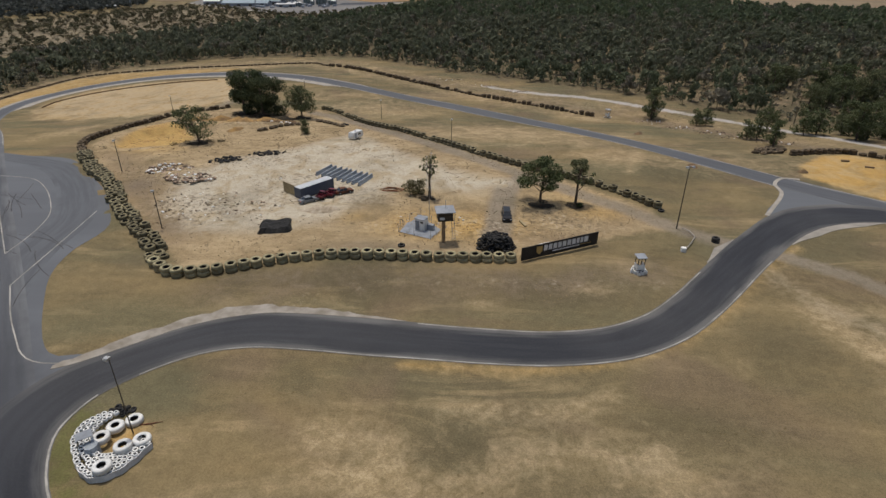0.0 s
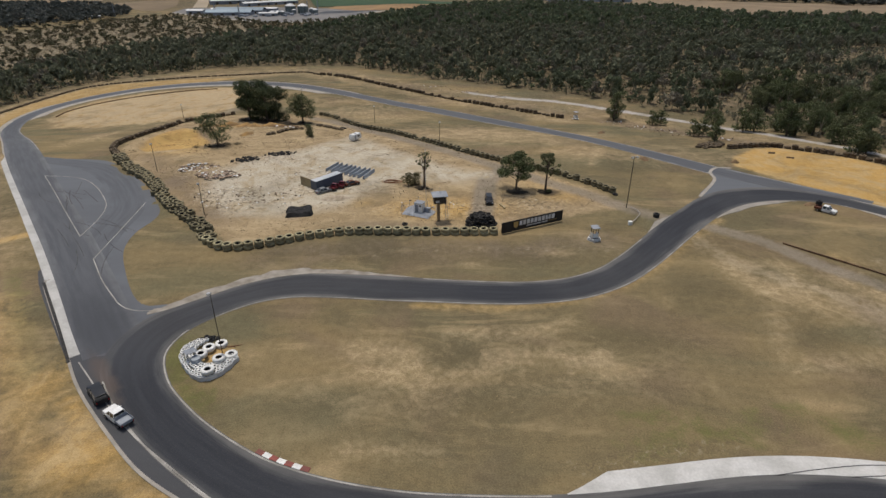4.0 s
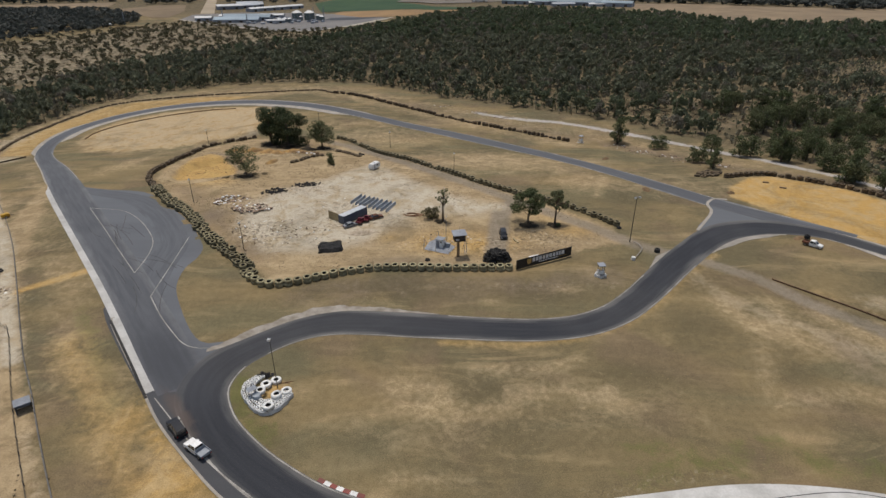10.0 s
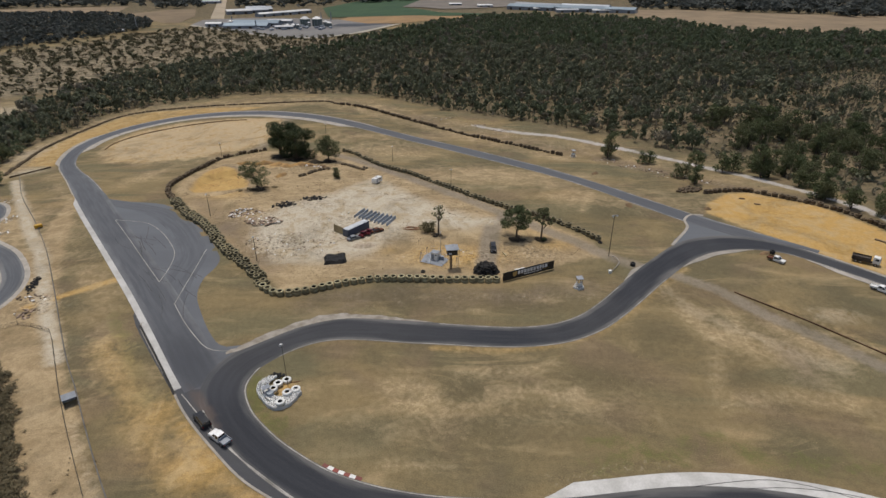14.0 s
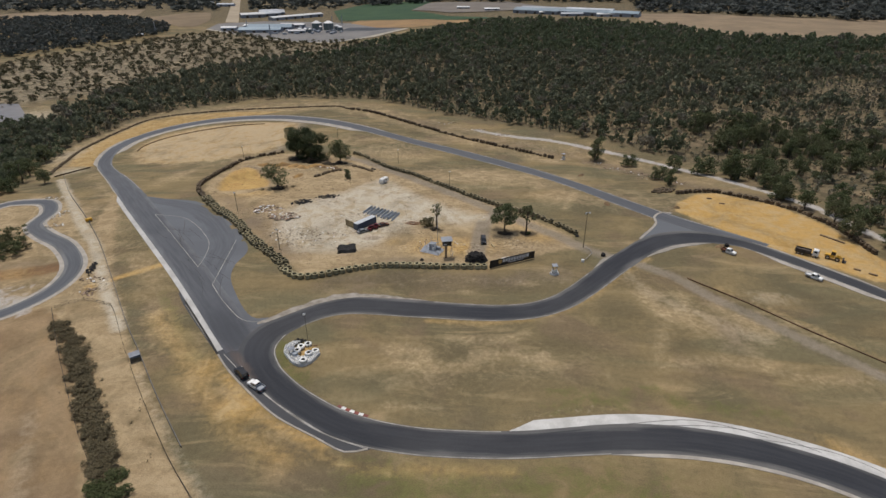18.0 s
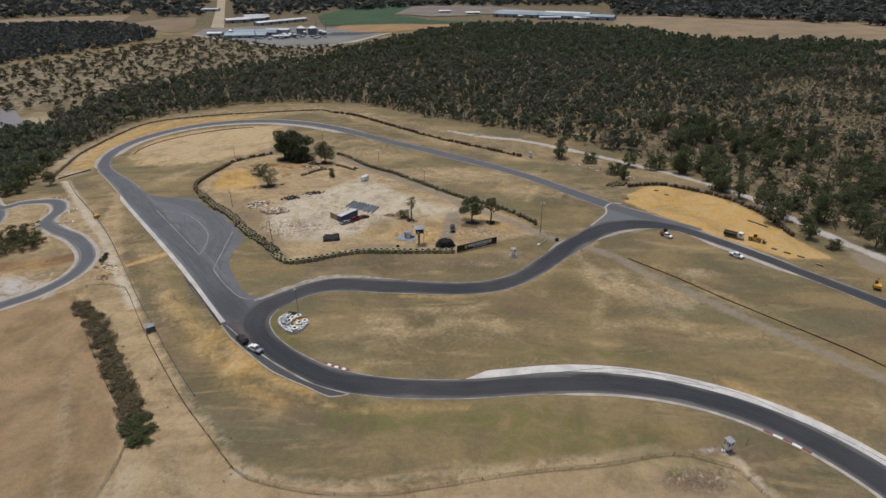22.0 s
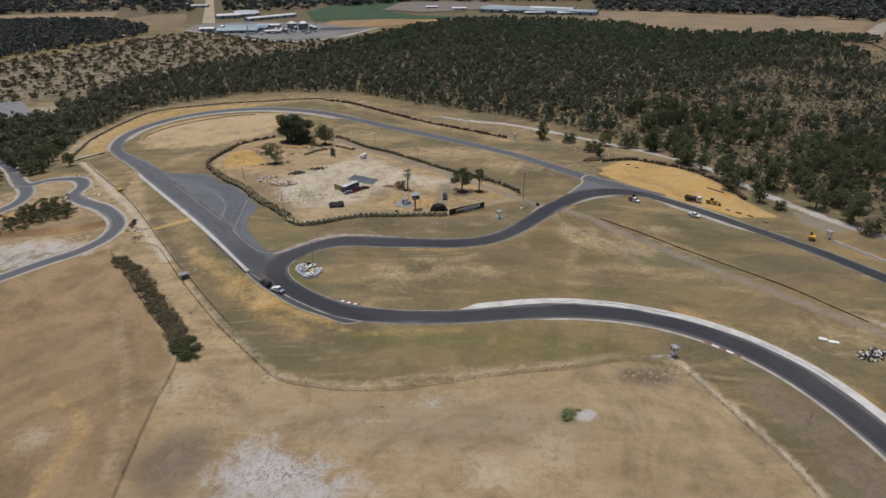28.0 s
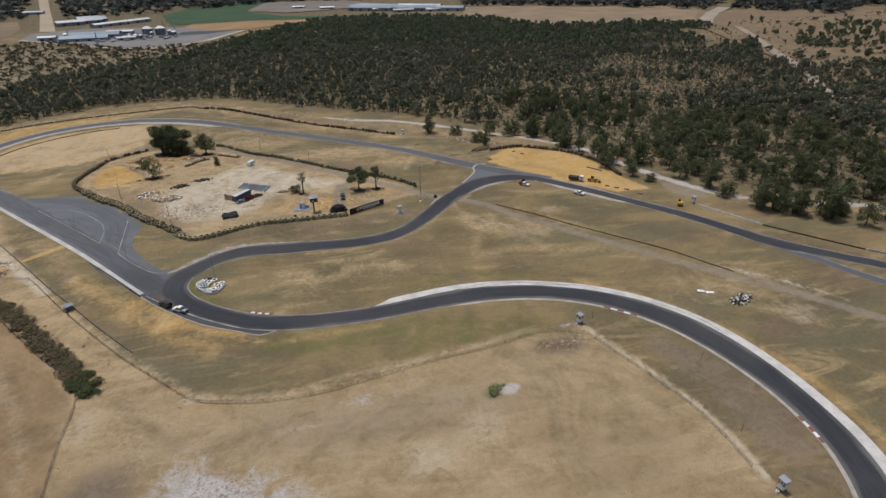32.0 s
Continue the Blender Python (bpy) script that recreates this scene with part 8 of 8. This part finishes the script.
for x, y in ((-86, 168), (-92, 165.5), (-95, 163.5), (-82.5, 168.5)):
    bush("low scrub at the foot of a tree", (x, y), 1.6, 0.9, 220, M["bush"])
# Flat dark patches below the crowns: leaf litter with the trees' shade painted in.
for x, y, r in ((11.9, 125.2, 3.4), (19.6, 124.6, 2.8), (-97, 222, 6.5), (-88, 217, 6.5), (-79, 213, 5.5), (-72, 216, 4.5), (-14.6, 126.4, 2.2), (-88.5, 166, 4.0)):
    bush("flat patch of leaf litter and painted shade under a tree", (x, y), r, 0.32, 700, M["litter_shade"])
for k in range(16):
    x, y = hr.uniform(-104, -72), hr.uniform(6, 52)
    if 0 < (x + 118) * 1.18 + (y - 57) * 1.0 - 10 and distance(BARRIER_W, np.array([x]), np.array([y]))[0] > 5:
        bush("small dry tuft on bare ground", (x, y), hr.uniform(0.5, 1.0), 0.5, 60, M["bush"])


# ---- tufts and grit: too many to count ----
def grit_field(name, label, category, regions, n, size, tall, material, seed):
    """Small tufts or stones strewn over outlines, thicker in patches."""
    g = np.random.default_rng(seed)
    out = []
    for pts, share in regions:
        p = np.array(pts)[:, :2]
        m = int(n * share * 3)
        x, y = g.uniform(p[:, 0].min(), p[:, 0].max(), m), g.uniform(p[:, 1].min(), p[:, 1].max(), m)
        w = 0.5 + 0.5 * np.sin(x * 0.23 + 3 * np.sin(y * 0.11)) * np.sin(y * 0.27 + 3 * np.sin(x * 0.09))
        k = inside(pts, x, y) & (g.uniform(size=m) < w)
        for lane_pts in (RACE, OUTER, KART, PIT_LANE):
            k &= distance(lane_pts, x, y) > 8
        k &= ~inside(PADDOCK, x, y)
        x, y = x[k][:int(n * share)], y[k][:int(n * share)]
        z = land(x, y)
        for j in range(3):
            a = g.uniform(0, 6.283, len(x))
            s = size * g.uniform(0.4, 1.3, len(x))
            c, d = np.cos(a) * s, np.sin(a) * s
            h = tall * g.uniform(0.5, 1.3, len(x))
            out.append(np.stack([np.stack([x - c, y - d, z - 0.02], 1), np.stack([x + c, y + d, z - 0.02], 1), np.stack([x + d * 0.4, y - c * 0.4, z + h], 1)], 1))
    return tagged(new(name, fast_mesh(name, np.concatenate(out), material)), label, category, kind="stuff")


INFIELD = [(-48, 36), (-20, 27), (10, 26), (50, 33), (90, 15), (116, -20), (150, -30), (170, 10), (130, 80), (80, 119), (60, 104), (40, 82), (15, 66), (-40, 65), (-50, 55)]
VERGE = [(-70, 80), (-60, 66), (-30, 80), (10, 78), (45, 106), (40, 112), (22, 104), (5, 95), (-25, 94), (-58, 84)]
NORTH = [(-200, 240), (-140, 165), (-130, 235), (-70, 240), (40, 128), (68, 138), (45, 168), (0, 228), (-85, 285), (-150, 316), (-205, 285)]
BANK = [(-240, 350), (-140, 356), (-90, 340), (42, 240), (90, 176), (110, 180), (80, 258), (-20, 322), (-130, 378), (-230, 366)]
grit_field("dry_tufts", "short dry grass tufts on thin tan turf", "grass", [(INFIELD, 0.45), (VERGE, 0.15), (NORTH, 0.25), (BANK, 0.15)], 14000, 0.2, 0.04, M["tuft"], 4)
grit_field("loose_stones", "loose dark stones and scrap on bare ground", "stones", [(ENCLOSURE, 0.55), (SOUTH, 0.2), (BANK, 0.15), (CHALK, 0.03)], 11000, 0.18, 0.12, M["loose_stone"], 6)

wx, wy = scatter([(ENCLOSURE, 0.6), (PALE_YARD, 0.25)], 3.4)
room = np.minimum(distance(TYRES_NEAR, wx, wy), distance(DRIVE, wx, wy)) > 2.5
woods("ground_weeds", "low dry olive weeds scattered on bare sand", wx[room], wy[room], 0.45, 16, 0.3, 1.3, (0.5, 1.7), "leaf_dry")
wx, wy = scatter([(BANK, 0.6), ([(40, 250), (62, 262), (126, 186), (146, 140), (136, 128), (112, 186), (84, 205)], 0.75)], 3.8)
room = np.minimum(distance(WHITE_TRACK, wx, wy), distance(OUTER, wx, wy)) > 6
woods("ground_weeds", "low dry brown weeds along the bank", wx[room], wy[room], 0.5, 16, 0.32, 1.2, (0.5, 1.7), "leaf_dry")

wx, wy = scatter([([(-69, -4), (-67, -24), (-62, -46), (-40, -62), (0, -52), (-6, -24), (-34, -18), (-50, -10), (-60, 2)], 0.3)], 2.8)
woods("ground_weeds", "low dark weeds scattered beside the chalky ground", wx, wy, 0.42, 14, 0.26, 1.0, (0.5, 1.5), "leaf_dry")

# ---- far country: fields, road and works ----
def field(label, pts, c1, c2, lift=0.4):
    m = mat("field_cover", c1, c2, 0.02, 0.95, fine=6, relief=0)
    o = area("field", pts, m, lift, None, 12.0, False)
    return tagged(o, label, "field", kind="structure")


GREEN_1, GREEN_2 = (0.022, 0.05, 0.022), (0.032, 0.062, 0.026)
TAN_1, TAN_2 = (0.225, 0.165, 0.1), (0.17, 0.125, 0.078)
field("green irrigated crop field", [(-267, 1062), (-326, 1265), (-290, 1480), (-110, 1560), (-130, 1420), (-150, 1215), (-64, 1060), (60, 1020), (-60, 985)], GREEN_1, GREEN_2, 0.8)
field("harvested orange-brown field", [(-233, 1002), (-226, 1075), (-60, 985), (40, 1000), (-104, 878), (-163, 894)], (0.27, 0.17, 0.08), (0.22, 0.14, 0.07), 0.6)
field("grey fallow field", [(-148, 1218), (-128, 1415), (60, 1440), (160, 1260), (5, 1153), (-64, 1129)], (0.15, 0.13, 0.11), (0.12, 0.105, 0.09), 1.2)
field("broad tan dry field", [(268, 1000), (303, 1118), (418, 1138), (501, 1073), (640, 1043), (742, 1019), (720, 905), (640, 790), (520, 742), (350, 742), (306, 770), (300, 838), (262, 890)], TAN_1, TAN_2, 0.5)
field("tan dry field", [(-988, 1172), (-896, 1221), (-766, 1287), (-690, 1105), (-742, 1036), (-824, 954), (-1000, 1000)], TAN_1, TAN_2, 0.5)
field("tan dry field", [(-664, 1098), (-633, 1204), (-582, 1216), (-517, 1064), (-490, 945), (-520, 945)], TAN_1, TAN_2, 0.5)
field("bare tan rise at the edge of the woods", [(430, 300), (480, 430), (530, 600), (570, 720), (700, 905), (1000, 900), (1100, 600), (760, 400), (560, 260)], (0.2, 0.14, 0.08), (0.16, 0.115, 0.068), 1.3)
field("paved works yard", [(-456, 910), (-369, 837), (-277, 773), (-202, 740), (-167, 771), (-121, 863), (-221, 995), (-271, 1032), (-404, 1043), (-472, 996)], (0.2, 0.19, 0.18), (0.15, 0.145, 0.14), 0.5)
field("dark paved yard", [(-220, 930), (-130, 880), (-170, 860), (-225, 890)], (0.075, 0.08, 0.09), (0.06, 0.065, 0.075), 0.7)
field("pale dirt bank", [(-456, 905), (-369, 831), (-277, 766), (-202, 733), (-150, 775), (-110, 865), (-121, 863), (-167, 775), (-202, 741), (-277, 774), (-369, 839), (-452, 910)], (0.36, 0.32, 0.26), (0.3, 0.27, 0.21), 0.8)
field("pale dirt road", [(-467, 1014), (-442, 1014), (-620, 1479), (-700, 1690), (-780, 1900), (-806, 1900), (-724, 1690), (-642, 1479)], (0.3, 0.25, 0.18), (0.26, 0.21, 0.15), 0.7)
field("pale dirt road", [(545, 668), (561, 661), (636, 764), (716, 863), (800, 946), (780, 960), (698, 875), (618, 776)], (0.27, 0.235, 0.19), (0.23, 0.2, 0.16), 2.0)
field("pale dirt road over the rise", [(603, 666), (569, 595), (535, 528), (500, 464), (474, 415), (430, 323), (396, 283), (390, 262), (404, 258), (410, 280), (442, 320), (486, 412), (510, 460), (544, 523), (577, 590), (612, 661)], (0.26, 0.22, 0.17), (0.22, 0.185, 0.145), 2.0)
field("pale bare track under the trees", [(390, 262), (394, 240), (386, 222), (388, 208), (402, 208), (402, 226), (408, 246), (404, 260)], (0.36, 0.31, 0.24), (0.3, 0.26, 0.2), 0.9)
field("grey paved lot beyond the trees", [(-392, 377), (-377, 377), (-330, 326), (-326, 314), (-340, 304), (-420, 330)], (0.15, 0.155, 0.17), (0.19, 0.18, 0.175), 0.3)


M["tank_green"] = mat("dark_green_tank_paint", (0.09, 0.12, 0.11), (0.14, 0.16, 0.15), 0.1, 0.6)
M["roof_blue"] = mat("blue_grey_metal_roofing", (0.24, 0.3, 0.34), (0.19, 0.24, 0.28), 0.05, 0.6, vary=0.4)


def shed(label, at, turn, l, w, h, roof="roof_far"):
    """A long gabled works building with a ridge, doors and a row of roof sheets."""
    s = thing("works_building", label, "building", "works buildings", at, turn)
    boxed("wall", s, M["wall_far"], 0, 0, h / 2, l, w, h)
    bm = bmesh.new()
    pts = [(-w / 2 - 0.6, h), (0, h + w * 0.12), (w / 2 + 0.6, h), (w / 2 + 0.6, h + 0.25), (0, h + w * 0.12 + 0.3), (-w / 2 - 0.6, h + 0.25)]
    a = [bm.verts.new((-l / 2 - 0.5, y, z)) for y, z in pts]
    b = [bm.verts.new((l / 2 + 0.5, y, z)) for y, z in pts]
    for i in range(6):
        bm.faces.new((a[i], a[(i + 1) % 6], b[(i + 1) % 6], b[i]))
    bm.faces.new(a)
    bm.faces.new(b)
    bmesh.ops.recalc_face_normals(bm, faces=bm.faces)
    part("roof", bm, M[roof], s)
    for k in range(max(2, int(l / 16))):
        boxed("roller_door", s, M["dark_steel"], -l / 2 + l * (k + 0.5) / max(2, int(l / 16)), -w / 2 - 0.06, h * 0.35, 4.5, 0.15, h * 0.7)
    return s


WORKS = [(-348, 915, 5, 72, 30, 5, "roof_blue"), (-352, 880, 5, 66, 26, 4.5, "roof_blue"), (-385, 930, 5, 26, 12, 5, "roof_white"), (-290, 868, 10, 26, 10, 4, "roof_white"), (-380, 1085, 52, 60, 16, 5, "roof_white"), (-345, 1130, 52, 60, 16, 5, "roof_white"), (-440, 1150, 40, 60, 24, 5, "roof_far"), (-455, 1215, 30, 40, 20, 5, "roof_far"), (-425, 1180, 30, 30, 16, 5, "roof_white"), (-530, 800, 35, 16, 7, 3, "roof_white")]
DEPOT = [(-518, 815, 35, 12, 6, 3, "roof_far"), (122, 1158, -25, 90, 34, 6, "roof_far"), (206, 1119, -25, 90, 34, 6, "roof_far"), (108, 1128, -25, 90, 32, 6, "roof_blue"), (192, 1089, -25, 90, 32, 6, "roof_blue"), (120, 1110, 8, 24, 12, 4, "roof_white"), (225, 1060, 0, 34, 14, 4, "roof_white"), (255, 1060, -25, 60, 26, 6, "roof_blue"), (20, 1190, 5, 30, 14, 4, "roof_white"), (-40, 1230, 5, 26, 12, 4, "roof_white")]
OUTLYING = [(-320, 945, 5, 40, 14, 5, "roof_white"), (-410, 895, 8, 24, 14, 5, "roof_white"), (-455, 1120, 30, 46, 22, 6, "roof_white"), (-438, 1185, 25, 50, 26, 6, "roof_far"), (165, 1070, 5, 40, 16, 4, "roof_far"), (90, 1190, 12, 40, 20, 5, "roof_far"), (-690, 1420, 10, 50, 20, 5, "roof_far"), (-620, 1390, 5, 40, 16, 5, "roof_far")]
for x, y, a, l, w, h, r in WORKS + DEPOT + OUTLYING:
    shed("long low works building with a pale metal roof", (x, y), a, l, w, h, r)


def tank(at, r, h):
    t = thing("storage_tank", "dark green storage tank with a white domed top", "tank", "storage tanks", at)
    bm = bmesh.new()
    bmesh.ops.create_cone(bm, cap_ends=True, segments=28, radius1=r, radius2=r, depth=h, matrix=pose(0, 0, h / 2))
    part("shell", bm, M["tank_green"], t)
    bm = bmesh.new()
    bmesh.ops.create_cone(bm, cap_ends=True, segments=28, radius1=r, radius2=r * 0.3, depth=r * 0.4, matrix=pose(0, 0, h + r * 0.2))
    part("dome", bm, M["roof_white"], t)
    bm = bmesh.new()
    for k in range(10):
        a = 0.628 * k
        rod(bm, (r * 1.02 * math.cos(a), r * 1.02 * math.sin(a), 0), (r * 1.02 * math.cos(a), r * 1.02 * math.sin(a), h), 0.25, 5)
    part("rib", bm, M["wall_far"], t)


for x, y, r, h in ((-270, 914, 8, 11), (-251, 915, 8, 11), (-234, 902, 4, 7), (-281, 882, 4, 5), (-226, 890, 4, 6), (-270, 870, 3, 6), (-292, 890, 4, 4), (-262, 905, 3, 6)):
    tank((x, y), r, h)
for x, y, h in ((-264, 994, 14), (-246, 991, 15), (-315, 816, 18), (-377, 886, 16), (-505, 840, 18)):
    p = thing("lattice_mast", "tall grey steel mast at the works", "mast", "tall masts", (x, y))
    bm = bmesh.new()
    for a in (0, 2.094, 4.189):
        rod(bm, (1.4 * math.cos(a), 1.4 * math.sin(a), 0), (0.3 * math.cos(a), 0.3 * math.sin(a), h), 0.25, 5)
    for k in range(8):
        z, q = h * k / 8, 1.4 - 1.1 * k / 8
        for a in (0, 2.094, 4.189):
            rod(bm, (q * math.cos(a), q * math.sin(a), z), (q * 0.88 * math.cos(a + 2.094), q * 0.88 * math.sin(a + 2.094), z + h / 8), 0.12, 4)
    part("frame", bm, M["wall_far"], p)
pr2 = random.Random(8)
for k in range(26):
    x, y = pr2.uniform(-330, -215), pr2.uniform(845, 930)
    s = thing("works_unit", "small pale equipment unit in the works yard", "equipment", "works equipment", (x, y), pr2.uniform(0, 90), 0.5)
    boxed("housing", s, M[("roof_far", "roof_grey", "wall_far")[k % 3]], 0, 0, 1.3, pr2.uniform(4, 10), pr2.uniform(3, 5), 2.4, bev=0.1)
    boxed("base", s, M["dark_steel"], 0, 0, 0.1, 5, 4, 0.3)
